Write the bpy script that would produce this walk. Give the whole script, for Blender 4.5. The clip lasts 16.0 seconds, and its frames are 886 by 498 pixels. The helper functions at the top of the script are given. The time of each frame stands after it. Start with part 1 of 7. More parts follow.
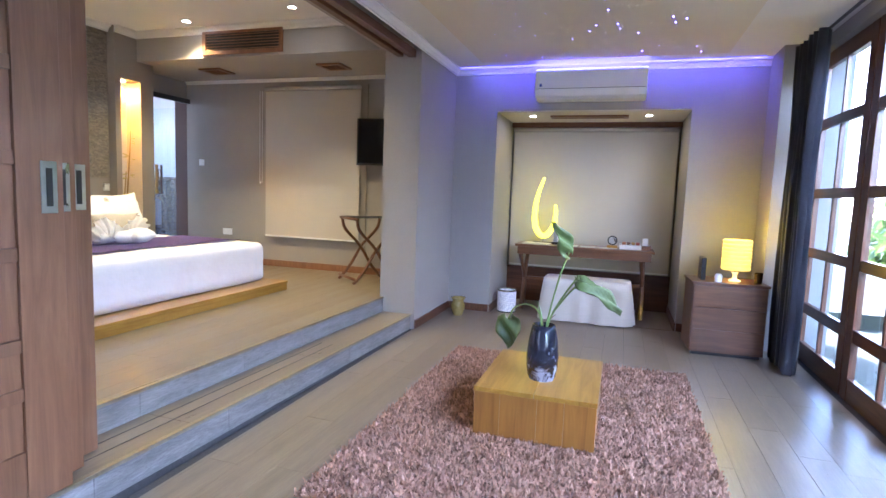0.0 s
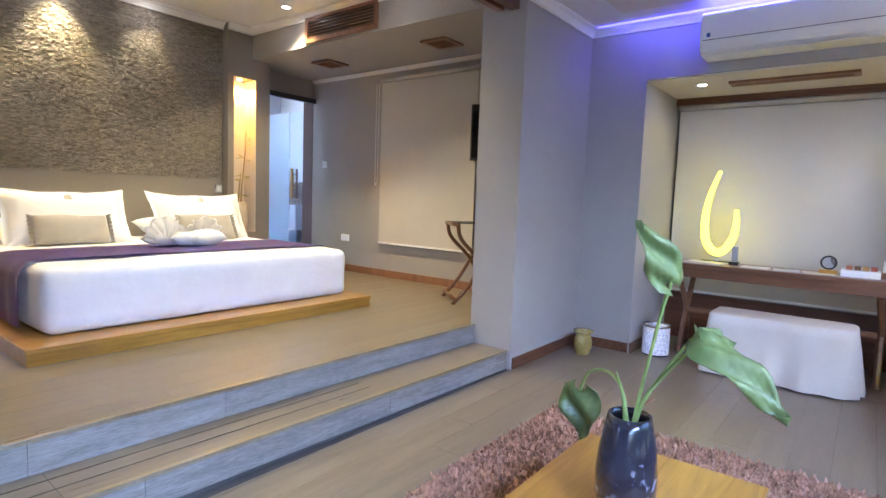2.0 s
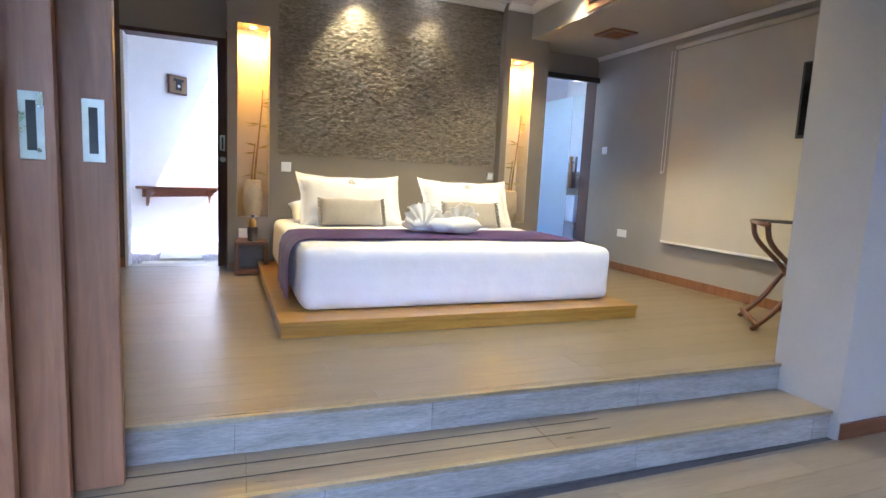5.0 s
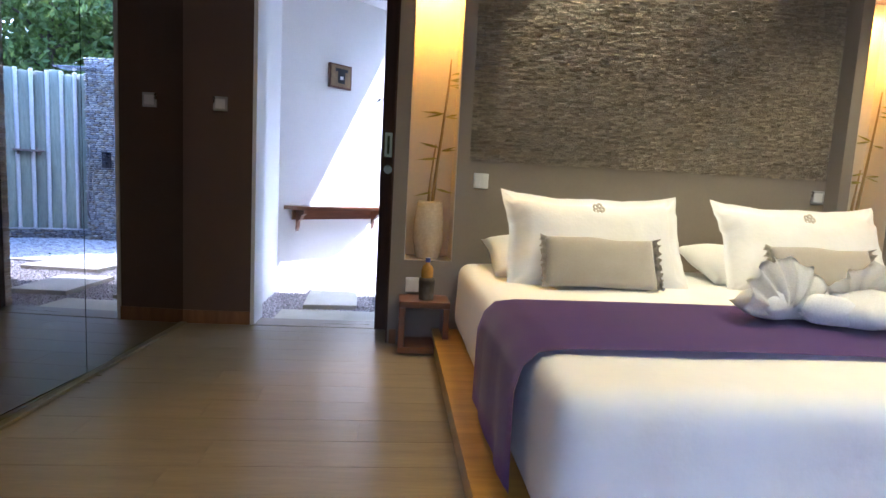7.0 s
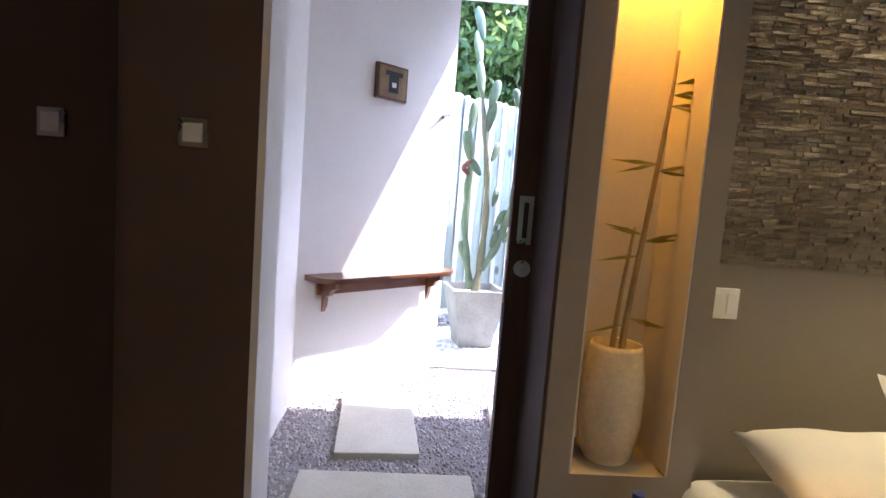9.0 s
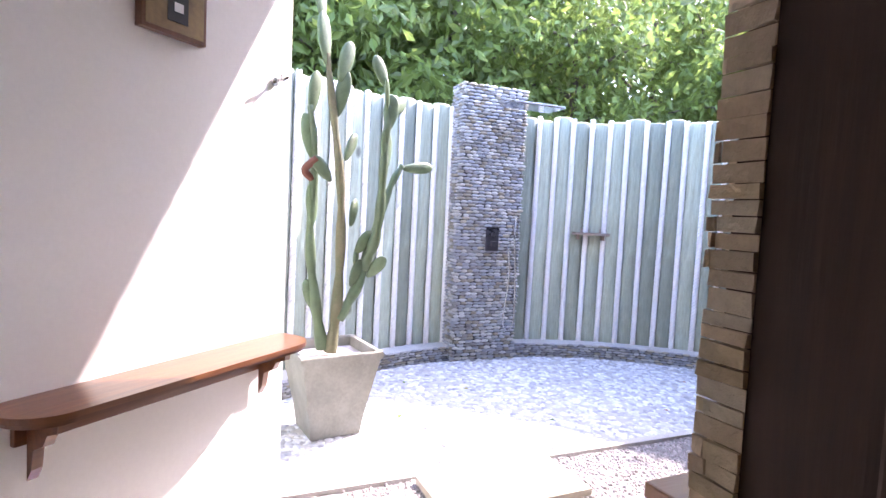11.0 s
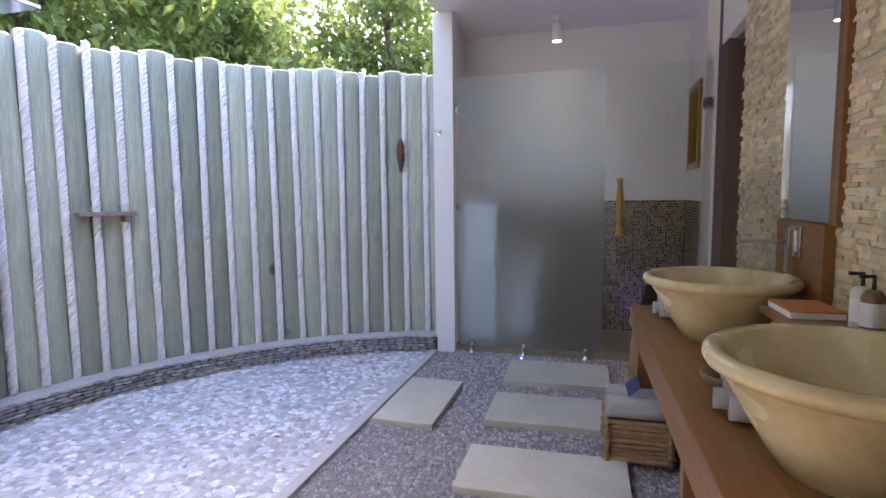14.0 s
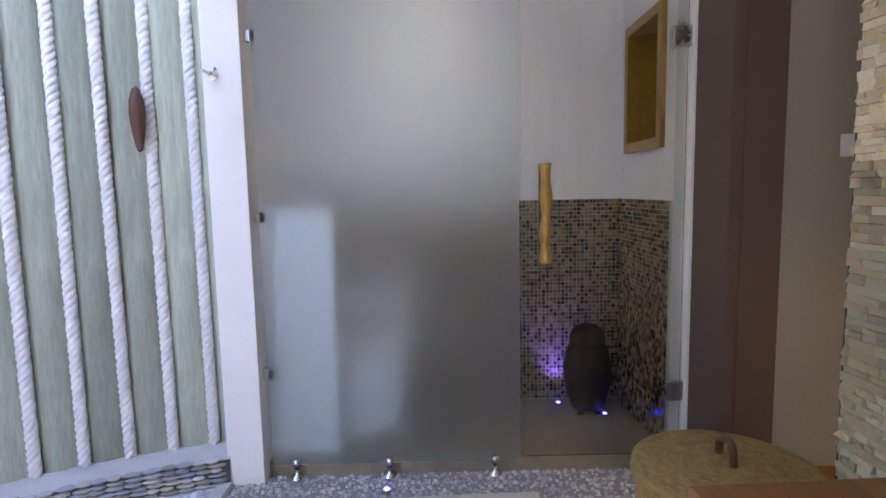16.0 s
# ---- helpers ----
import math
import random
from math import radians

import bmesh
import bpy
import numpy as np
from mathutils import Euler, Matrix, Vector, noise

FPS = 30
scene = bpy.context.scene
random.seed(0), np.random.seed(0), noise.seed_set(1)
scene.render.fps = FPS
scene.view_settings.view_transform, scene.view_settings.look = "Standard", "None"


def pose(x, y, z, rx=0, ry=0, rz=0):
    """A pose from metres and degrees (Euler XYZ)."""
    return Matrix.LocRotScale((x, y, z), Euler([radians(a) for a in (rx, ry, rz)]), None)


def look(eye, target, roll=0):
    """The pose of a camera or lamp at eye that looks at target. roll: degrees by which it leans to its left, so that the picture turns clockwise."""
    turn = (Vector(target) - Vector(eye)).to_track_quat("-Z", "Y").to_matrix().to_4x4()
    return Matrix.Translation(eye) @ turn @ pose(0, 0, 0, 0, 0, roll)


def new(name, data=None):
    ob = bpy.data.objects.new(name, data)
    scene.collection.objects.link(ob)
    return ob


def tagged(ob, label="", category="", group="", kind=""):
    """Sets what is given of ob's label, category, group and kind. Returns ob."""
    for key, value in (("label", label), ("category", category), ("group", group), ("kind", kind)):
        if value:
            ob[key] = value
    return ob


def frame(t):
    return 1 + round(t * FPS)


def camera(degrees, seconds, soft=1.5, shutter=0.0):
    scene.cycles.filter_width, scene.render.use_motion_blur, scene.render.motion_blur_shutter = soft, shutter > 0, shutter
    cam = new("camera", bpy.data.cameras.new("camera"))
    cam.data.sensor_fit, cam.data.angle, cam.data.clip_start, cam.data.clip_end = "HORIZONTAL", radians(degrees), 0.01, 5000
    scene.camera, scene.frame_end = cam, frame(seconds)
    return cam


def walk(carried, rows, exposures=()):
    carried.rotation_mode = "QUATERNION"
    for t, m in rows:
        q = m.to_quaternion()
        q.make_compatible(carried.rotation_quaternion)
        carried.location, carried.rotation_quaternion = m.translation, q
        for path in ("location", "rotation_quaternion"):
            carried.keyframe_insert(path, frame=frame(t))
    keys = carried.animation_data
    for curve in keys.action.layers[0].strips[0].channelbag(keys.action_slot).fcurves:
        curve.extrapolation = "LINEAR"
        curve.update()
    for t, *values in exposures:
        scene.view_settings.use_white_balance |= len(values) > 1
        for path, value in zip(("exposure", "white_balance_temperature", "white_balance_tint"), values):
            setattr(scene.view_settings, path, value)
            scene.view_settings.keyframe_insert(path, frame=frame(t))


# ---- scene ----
cam = camera(78.0, 16.0)
PATH = [
    (0, (0.475, 0.976, 1.356), (2.369, 1.589, 1.153), 2.1),
    (0.5, (0.876, 0.934, 1.269), (2.677, 1.781, 1.081), 2.2),
    (1, (1.303, 0.938, 1.262), (3.04, 1.909, 1.068), 2.2),
    (1.5, (1.677, 0.916, 1.258), (3.344, 2.004, 1.069), 2.2),
    (2, (1.979, 0.823, 1.261), (3.549, 2.048, 1.079), 2.1),
    (2.5, (2.095, 0.619, 1.231), (3.468, 2.062, 1.053), 2.0),
    (3, (2.108, 0.359, 1.213), (3.353, 1.915, 1.039), 2.0),
    (3.2, (2.101, 0.291, 1.181), (3.314, 1.873, 1.019), 2.1),
    (5.3, (2.667, 1.491, 1.232), (3.281, 3.377, 0.975), 2.5),
    (5.5, (2.717, 1.737, 1.206), (3.243, 3.65, 0.953), 2.3),
    (6, (2.743, 2.293, 1.196), (3.117, 4.241, 0.939), 2.5),
    (6.5, (2.652, 2.811, 1.195), (2.899, 4.78, 0.947), 2.7),
    (7, (2.603, 3.334, 1.23), (2.785, 5.312, 1.003), 3.1),
    (7.5, (2.518, 3.792, 1.411), (2.606, 5.775, 1.167), 2.8),
    (8, (2.416, 4.212, 1.493), (2.464, 6.198, 1.255), 3.0),
    (8.2, (2.364, 4.371, 1.499), (2.415, 6.358, 1.276), 3.3),
    (10.3, (2.038, 6.19, 1.568), (2.57, 8.111, 1.405), 3.7),
    (10.5, (2.054, 6.3, 1.548), (2.668, 8.197, 1.401), 3.2),
    (11, (2.159, 6.642, 1.553), (2.945, 8.476, 1.422), 2.8),
    (11.5, (2.299, 6.906, 1.566), (3.221, 8.676, 1.444), 1.9),
    (12, (2.391, 7.199, 1.501), (3.526, 8.841, 1.389), 1.4),
    (12.5, (2.413, 7.454, 1.501), (3.803, 8.887, 1.379), 0.9),
    (13, (2.367, 7.636, 1.522), (3.977, 8.814, 1.381), 0.5),
    (13.5, (2.419, 7.786, 1.569), (4.226, 8.622, 1.378), -0.0),
    (14, (2.69, 7.865, 1.522), (4.606, 8.403, 1.324), -0.6),
    (14.5, (3.095, 7.969, 1.454), (5.064, 8.271, 1.276), -1.1),
    (15, (3.585, 8.04, 1.494), (5.569, 8.199, 1.292), -1.3),
    (15.5, (4.137, 8.091, 1.504), (6.125, 8.171, 1.3), -1.3),
    (16, (4.651, 8.154, 1.521), (6.64, 8.152, 1.308), -1.2),
]
EXPOSURES = [(0, 4.9, 4950, 24), (5.5, 4.75, 4800, 20), (7, 4.3, 4800, 20), (8.2, 4.25, 5150, 24), (10.3, 3.75, 6100, 26), (11.5, 3.8, 6500, 30), (12.5, 3.45, 6600, 30), (13.5, 3.25, 6750, 28), (14.5, 3.3, 6900, 28), (15.3, 3.5, 6900, 28), (16, 3.85, 6900, 28)]
walk(cam, [(t, look(e, g, r)) for t, e, g, r in PATH], EXPOSURES)

# ---- world and light ----
SUN = Vector((1.2, 0.393, 1.15)).normalized()
world = bpy.data.worlds.new("sky")
scene.world = world
world.use_nodes = True
wn = world.node_tree.nodes
sky = wn.new("ShaderNodeTexSky")
sky.sky_type = "NISHITA"
sky.sun_disc = False
sky.sun_elevation = math.asin(SUN.z)
sky.sun_rotation = math.atan2(SUN.x, SUN.y)
wn["Background"].inputs["Strength"].default_value = 0.15
world.node_tree.links.new(sky.outputs[0], wn["Background"].inputs["Color"])


def lamp(name, kind, m, power, colour=(1, 1, 1), **more):
    data = bpy.data.lights.new(name, kind)
    data.energy, data.color = power, colour
    for key, value in more.items():
        if key == "size":
            if kind == "AREA":
                data.shape, data.size, data.size_y = "RECTANGLE", value[0], value[1]
            else:
                data.shadow_soft_size = value
        if key == "spot":
            data.spot_size, data.spot_blend = radians(value), 0.6
        if key == "angle":
            data.angle = radians(value)
    ob = new(name, data)
    ob.matrix_world = m
    return ob


lamp("sun", "SUN", look((0, 0, 20), Vector((0, 0, 20)) - SUN), 1.6, (1.0, 0.93, 0.82), angle=0.6)
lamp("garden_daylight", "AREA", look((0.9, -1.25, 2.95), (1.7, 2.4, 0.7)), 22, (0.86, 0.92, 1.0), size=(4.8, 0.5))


# ---- materials ----
def node(t, kind, **values):
    n = t.nodes.new("ShaderNode" + kind)
    for key, value in values.items():
        n.inputs[key.replace("_", " ")].default_value = value
    return n


def tint(c, f):
    return (min(c[0] * f, 1), min(c[1] * f, 1), min(c[2] * f, 1), 1)


def surface(name, colour, rough=0.6, second=None, scale=6.0, stretch=(1, 1, 1), bump=0.15, fine=60.0, metal=0.0,
            spread=0.12, each=0.0, island=0.0, sheen=0.0, coat=0.0, depth=0.01, patch=0.5, tones=()):
    """Two scales of variation, from broad stains to grain, with fine relief."""
    m = bpy.data.materials.new(name)
    m.use_nodes = True
    t = m.node_tree
    bsdf = t.nodes["Principled BSDF"]
    second = second or tuple(c * 0.72 for c in colour)
    where = node(t, "TexCoord")
    turn = node(t, "Mapping", Scale=stretch)
    t.links.new(where.outputs["Object"], turn.inputs["Vector"])
    broad = node(t, "TexNoise", Scale=scale, Detail=6.0, Roughness=0.6, Distortion=0.4)
    grain = node(t, "TexNoise", Scale=fine, Detail=4.0, Roughness=0.65)
    t.links.new(turn.outputs[0], broad.inputs["Vector"])
    t.links.new(turn.outputs[0], grain.inputs["Vector"])
    ramp = node(t, "ValToRGB")
    ramp.color_ramp.elements[0].position, ramp.color_ramp.elements[1].position = 0.5 - patch / 2.6, 0.5 + patch / 2.6
    ramp.color_ramp.elements[0].color = (*second, 1)
    ramp.color_ramp.elements[1].color = (*colour, 1)
    t.links.new(broad.outputs["Fac"], ramp.inputs["Fac"])
    last = ramp.outputs["Color"]
    if tones:
        one, two = node(t, "ObjectInfo"), node(t, "NewGeometry")
        total, part_of = node(t, "Math"), node(t, "Math")
        part_of.operation = "FRACT"
        t.links.new(one.outputs["Random"], total.inputs[0])
        t.links.new(two.outputs["Random Per Island"], total.inputs[1])
        t.links.new(total.outputs[0], part_of.inputs[0])
        pick = node(t, "ValToRGB")
        pick.color_ramp.interpolation = "CONSTANT"
        for k, c in enumerate(tones):
            stop = pick.color_ramp.elements[k] if k < 2 else pick.color_ramp.elements.new(k / len(tones))
            stop.position, stop.color = k / len(tones), (*c, 1)
        t.links.new(part_of.outputs[0], pick.inputs["Fac"])
        blend = node(t, "Mix")
        blend.data_type = "RGBA"
        t.links.new(last, blend.inputs[6])
        t.links.new(pick.outputs["Color"], blend.inputs[7])
        blend.inputs[0].default_value = 0.65
        last = blend.outputs[2]
    value = node(t, "MapRange", From_Min=0.25, From_Max=0.75, To_Min=1 - spread, To_Max=1 + spread)
    t.links.new(grain.outputs["Fac"], value.inputs["Value"])
    hsv = node(t, "HueSaturation")
    t.links.new(value.outputs["Result"], hsv.inputs["Value"])
    t.links.new(last, hsv.inputs["Color"])
    last = hsv.outputs["Color"]
    for amount, source in ((each, ("ObjectInfo", "Random")), (island, ("NewGeometry", "Random Per Island"))):
        if amount:
            info = node(t, source[0])
            span = node(t, "MapRange", To_Min=1 - amount, To_Max=1 + amount)
            t.links.new(info.outputs[source[1]], span.inputs["Value"])
            again = node(t, "HueSaturation")
            t.links.new(span.outputs["Result"], again.inputs["Value"])
            t.links.new(last, again.inputs["Color"])
            last = again.outputs["Color"]
    t.links.new(last, bsdf.inputs["Base Color"])
    shine = node(t, "MapRange", From_Min=0.3, From_Max=0.7, To_Min=max(rough - 0.08, 0.02) if rough > 0.05 else rough, To_Max=min(rough + 0.08, 1) if rough > 0.05 else rough)
    t.links.new(broad.outputs["Fac"], shine.inputs["Value"])
    t.links.new(shine.outputs["Result"], bsdf.inputs["Roughness"])
    bsdf.inputs["Metallic"].default_value = metal
    bsdf.inputs["Sheen Weight"].default_value = sheen
    bsdf.inputs["Coat Weight"].default_value = coat
    bsdf.inputs["Coat Roughness"].default_value = 0.12
    if bump:
        b = node(t, "Bump", Strength=bump, Distance=depth)
        t.links.new(grain.outputs["Fac"], b.inputs["Height"])
        t.links.new(b.outputs[0], bsdf.inputs["Normal"])
    return m


def wooden(name, dark, light, rough=0.35, axis=0, coat=0.0, scale=1.0, each=0.12):
    """Wood with long grain along an axis of the piece."""
    m = bpy.data.materials.new(name)
    m.use_nodes = True
    t = m.node_tree
    bsdf = t.nodes["Principled BSDF"]
    where = node(t, "TexCoord")
    shift = node(t, "ObjectInfo")
    add = node(t, "VectorMath")
    t.links.new(where.outputs["Object"], add.inputs[0])
    rnd = node(t, "MapRange", To_Max=7.0)
    t.links.new(shift.outputs["Random"], rnd.inputs["Value"])
    t.links.new(rnd.outputs["Result"], add.inputs[1])
    stretch = [9.0 * scale] * 3
    stretch[axis] = 0.7 * scale
    turn = node(t, "Mapping", Scale=stretch)
    t.links.new(add.outputs[0], turn.inputs["Vector"])
    grain = node(t, "TexNoise", Scale=2.2, Detail=8.0, Roughness=0.65, Distortion=1.2)
    pores = node(t, "TexNoise", Scale=16.0, Detail=3.0)
    t.links.new(turn.outputs[0], grain.inputs["Vector"])
    t.links.new(turn.outputs[0], pores.inputs["Vector"])
    ramp = node(t, "ValToRGB")
    ramp.color_ramp.elements[0].position, ramp.color_ramp.elements[1].position = 0.3, 0.7
    ramp.color_ramp.elements[0].color, ramp.color_ramp.elements[1].color = (*dark, 1), (*light, 1)
    t.links.new(grain.outputs["Fac"], ramp.inputs["Fac"])
    span = node(t, "MapRange", To_Min=1 - each, To_Max=1 + each)
    t.links.new(shift.outputs["Random"], span.inputs["Value"])
    hsv = node(t, "HueSaturation")
    t.links.new(span.outputs["Result"], hsv.inputs["Value"])
    t.links.new(ramp.outputs["Color"], hsv.inputs["Color"])
    t.links.new(hsv.outputs["Color"], bsdf.inputs["Base Color"])
    bsdf.inputs["Roughness"].default_value = rough
    bsdf.inputs["Coat Weight"].default_value = coat
    bsdf.inputs["Coat Roughness"].default_value = 0.1
    b = node(t, "Bump", Strength=0.12, Distance=0.004)
    t.links.new(pores.outputs["Fac"], b.inputs["Height"])
    t.links.new(b.outputs[0], bsdf.inputs["Normal"])
    return m


def glass(name, colour, rough, ior=1.45, alpha=0.0):
    m = bpy.data.materials.new(name)
    m.use_nodes = True
    b = m.node_tree.nodes["Principled BSDF"]
    b.inputs["Base Color"].default_value = (*colour, 1)
    b.inputs["Roughness"].default_value = rough
    b.inputs["IOR"].default_value = ior
    b.inputs["Transmission Weight"].default_value = 1.0
    return m


def glow(name, colour, power):
    m = bpy.data.materials.new(name)
    m.use_nodes = True
    b = m.node_tree.nodes["Principled BSDF"]
    b.inputs["Base Color"].default_value = (0.8, 0.8, 0.8, 1)
    b.inputs["Emission Color"].default_value = (*colour, 1)
    b.inputs["Emission Strength"].default_value = power
    return m


WALL = surface("taupe_wall_paint", (0.34, 0.315, 0.285), 0.75, (0.31, 0.287, 0.26), 2.0, bump=0.05, spread=0.03)
# the same taupe as WALL, darkened in colour for the dimmer headboard side
WALL_SHADED = surface("shaded_taupe_wall_paint", (0.255, 0.222, 0.188), 0.7, (0.235, 0.2, 0.17), 2.0, bump=0.05, spread=0.03)
BROWN = surface("chocolate_wall_paint", (0.12, 0.075, 0.06), 0.7, (0.105, 0.067, 0.053), 2.0, bump=0.05, spread=0.03)
WHITE = surface("white_wall_paint", (0.8, 0.79, 0.77), 0.7, (0.75, 0.74, 0.72), 1.5, bump=0.06, spread=0.025)
CEIL = surface("ceiling_paint", (0.72, 0.7, 0.67), 0.8, (0.69, 0.67, 0.64), 1.5, bump=0.04, spread=0.02)
CREAM = surface("cream_ceiling_paint", (0.66, 0.6, 0.48), 0.8, (0.63, 0.57, 0.46), 1.5, bump=0.04, spread=0.02)
NICHE = surface("cream_niche_paint", (0.6, 0.53, 0.44), 0.7, (0.56, 0.5, 0.41), 2.0, bump=0.05, spread=0.03)
PLANK = surface("greyed_oak_plank", (0.24, 0.195, 0.13), 0.33, (0.165, 0.13, 0.084), 3.0, (0.35, 4, 1), 0.05, 22.0, spread=0.13, each=0.07)
RISER = surface("weathered_grey_board", (0.31, 0.295, 0.275), 0.6, (0.13, 0.12, 0.11), 2.6, (1.2, 6, 9), 0.4, 18.0, spread=0.3, each=0.1, patch=0.8)
NOSING = surface("brass_step_edge", (0.35, 0.3, 0.2), 0.4, metal=0.6)
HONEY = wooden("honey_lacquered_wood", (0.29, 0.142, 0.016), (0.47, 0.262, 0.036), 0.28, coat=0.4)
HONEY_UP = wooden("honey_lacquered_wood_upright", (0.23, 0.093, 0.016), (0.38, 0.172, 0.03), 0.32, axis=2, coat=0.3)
TEAK = wooden("dark_stained_wood", (0.07, 0.026, 0.012), (0.16, 0.065, 0.028), 0.38, axis=2, coat=0.2)
TEAK_X = wooden("dark_stained_wood_long", (0.07, 0.026, 0.012), (0.16, 0.065, 0.028), 0.38, axis=0, coat=0.2)
TEAK_Y = wooden("dark_stained_wood_cross", (0.07, 0.026, 0.012), (0.16, 0.065, 0.028), 0.38, axis=1, coat=0.2)
DARKDOOR = wooden("dark_door_wood", (0.03, 0.0115, 0.0065), (0.064, 0.026, 0.013), 0.65, axis=2)
DOORWOOD = wooden("brown_door_wood", (0.15, 0.066, 0.03), (0.25, 0.122, 0.057), 0.42, axis=2, coat=0.1)
WALNUT = wooden("walnut_veneer", (0.09, 0.04, 0.02), (0.19, 0.09, 0.04), 0.35, axis=1, coat=0.2)
LINEN = surface("white_bed_linen", (0.82, 0.82, 0.84), 0.85, (0.78, 0.78, 0.8), 5.0, bump=0.12, fine=9.0, spread=0.015, sheen=0.2, depth=0.03)
PURPLE = surface("purple_bed_runner", (0.1, 0.018, 0.26), 0.85, (0.08, 0.014, 0.21), 6.0, bump=0.3, fine=350.0, spread=0.1, sheen=0.35, depth=0.002)
TAUPE_CLOTH = surface("taupe_cushion_cloth", (0.4, 0.37, 0.33), 0.9, (0.36, 0.33, 0.29), 8.0, bump=0.3, fine=300.0, sheen=0.3, depth=0.002)
BLIND = surface("beige_roller_blind", (0.5, 0.47, 0.42), 0.85, (0.47, 0.44, 0.39), 2.0, bump=0.2, fine=400.0, spread=0.04, depth=0.002)
CURTAIN = surface("charcoal_curtain", (0.07, 0.07, 0.09), 0.85, (0.055, 0.055, 0.07), 4.0, bump=0.2, fine=300.0, sheen=0.3, depth=0.002)
CLOTH = surface("cream_tablecloth", (0.62, 0.57, 0.49), 0.9, (0.57, 0.52, 0.44), 5.0, bump=0.2, fine=200.0, depth=0.002)
PLASTIC = surface("white_plastic", (0.8, 0.8, 0.8), 0.35, (0.77, 0.77, 0.77), 3.0, bump=0.0, spread=0.01)
CHROME = surface("brushed_chrome", (0.72, 0.72, 0.73), 0.16, metal=1.0, bump=0.02, spread=0.03)
STEEL = surface("brushed_steel_plate", (0.6, 0.6, 0.61), 0.3, metal=1.0, bump=0.03, spread=0.04)
GUNMETAL = surface("dark_chrome", (0.13, 0.13, 0.15), 0.3, metal=0.8, bump=0.02)
GREY_BOARD = surface("grey_brown_board", (0.32, 0.25, 0.2), 0.75, (0.2, 0.15, 0.12), 6.0, (1, 6, 6), 0.3, 40.0)
BLACK = surface("black_plastic", (0.02, 0.02, 0.022), 0.35, bump=0.03)
SLATE = surface("grey_slate_sliver", (0.27, 0.225, 0.165), 0.46, (0.17, 0.143, 0.11), 30.0, bump=0.5, fine=110.0, spread=0.2, each=0.25, island=0.25)
SANDSTONE = surface("cream_split_stone", (0.66, 0.55, 0.37), 0.75, (0.45, 0.36, 0.23), 10.0, bump=0.5, fine=70.0, spread=0.14, each=0.15, island=0.15, tones=((0.68, 0.57, 0.38), (0.56, 0.45, 0.28), (0.74, 0.66, 0.5), (0.5, 0.42, 0.32), (0.66, 0.52, 0.36), (0.6, 0.56, 0.46)))
LOG = surface("greenish_weathered_log", (0.5, 0.57, 0.455), 0.8, (0.205, 0.22, 0.16), 1.9, (3, 3, 0.4), 0.45, 22.0, spread=0.2, each=0.32, patch=0.62)
lt = LOG.node_tree
spot = node(lt, "TexVoronoi", Scale=2.6)
place = node(lt, "TexCoord")
squash = node(lt, "Mapping", Scale=(1.0, 1.0, 0.62))
random_shift = node(lt, "ObjectInfo")
moved = node(lt, "VectorMath")
far = node(lt, "MapRange", To_Max=40.0)
lt.links.new(random_shift.outputs["Random"], far.inputs["Value"])
lt.links.new(place.outputs["Object"], moved.inputs[0])
lt.links.new(far.outputs["Result"], moved.inputs[1])
lt.links.new(moved.outputs[0], squash.inputs["Vector"])
lt.links.new(squash.outputs[0], spot.inputs["Vector"])
knot = node(lt, "MapRange", From_Min=0.05, From_Max=0.1, To_Min=0.35, To_Max=1.0)
lt.links.new(spot.outputs["Distance"], knot.inputs["Value"])
knotty = node(lt, "HueSaturation")
lt.links.new(knot.outputs["Result"], knotty.inputs["Value"])
lt.links.new(lt.nodes["Principled BSDF"].inputs["Base Color"].links[0].from_socket, knotty.inputs["Color"])
lt.links.new(knotty.outputs["Color"], lt.nodes["Principled BSDF"].inputs["Base Color"])
ROPE = surface("white_rope", (0.84, 0.83, 0.82), 0.9, (0.74, 0.73, 0.72), 20.0, bump=0.3, fine=200.0)
PEBBLE = surface("grey_blue_pebble", (0.42, 0.42, 0.41), 0.45, (0.3, 0.3, 0.3), 9.0, bump=0.1, fine=120.0, each=0.2, island=0.2, tones=((0.4, 0.41, 0.43), (0.24, 0.25, 0.28), (0.5, 0.5, 0.48), (0.36, 0.29, 0.17), (0.33, 0.35, 0.4), (0.56, 0.53, 0.46), (0.2, 0.19, 0.17)))
PEBBLE_WHITE = surface("pale_floor_pebble", (0.74, 0.74, 0.73), 0.5, (0.44, 0.46, 0.53), 18.0, bump=0.1, fine=120.0, island=0.42)
MORTAR = surface("pale_mortar", (0.58, 0.57, 0.55), 0.9, (0.48, 0.47, 0.45), 8.0, bump=0.4, fine=120.0)
GRAVEL_BED = surface("gravel_bed", (0.3, 0.28, 0.28), 0.9, (0.2, 0.19, 0.19), 40.0, bump=0.5)
DARK_MORTAR = surface("grey_mortar", (0.09, 0.088, 0.085), 0.9, bump=0.4)
GRAVEL = surface("mauve_grey_gravel", (0.52, 0.48, 0.47), 0.85, (0.33, 0.3, 0.3), 30.0, bump=0.4, fine=150.0, island=0.32)
SLAB = surface("sandstone_slab", (0.58, 0.55, 0.45), 0.8, (0.47, 0.44, 0.35), 3.0, bump=0.3, fine=60.0, spread=0.06, each=0.08)
BROWN_STONE = surface("brown_stone_floor", (0.3, 0.26, 0.18), 0.5, (0.2, 0.165, 0.11), 4.0, bump=0.2, fine=50.0, patch=0.6)
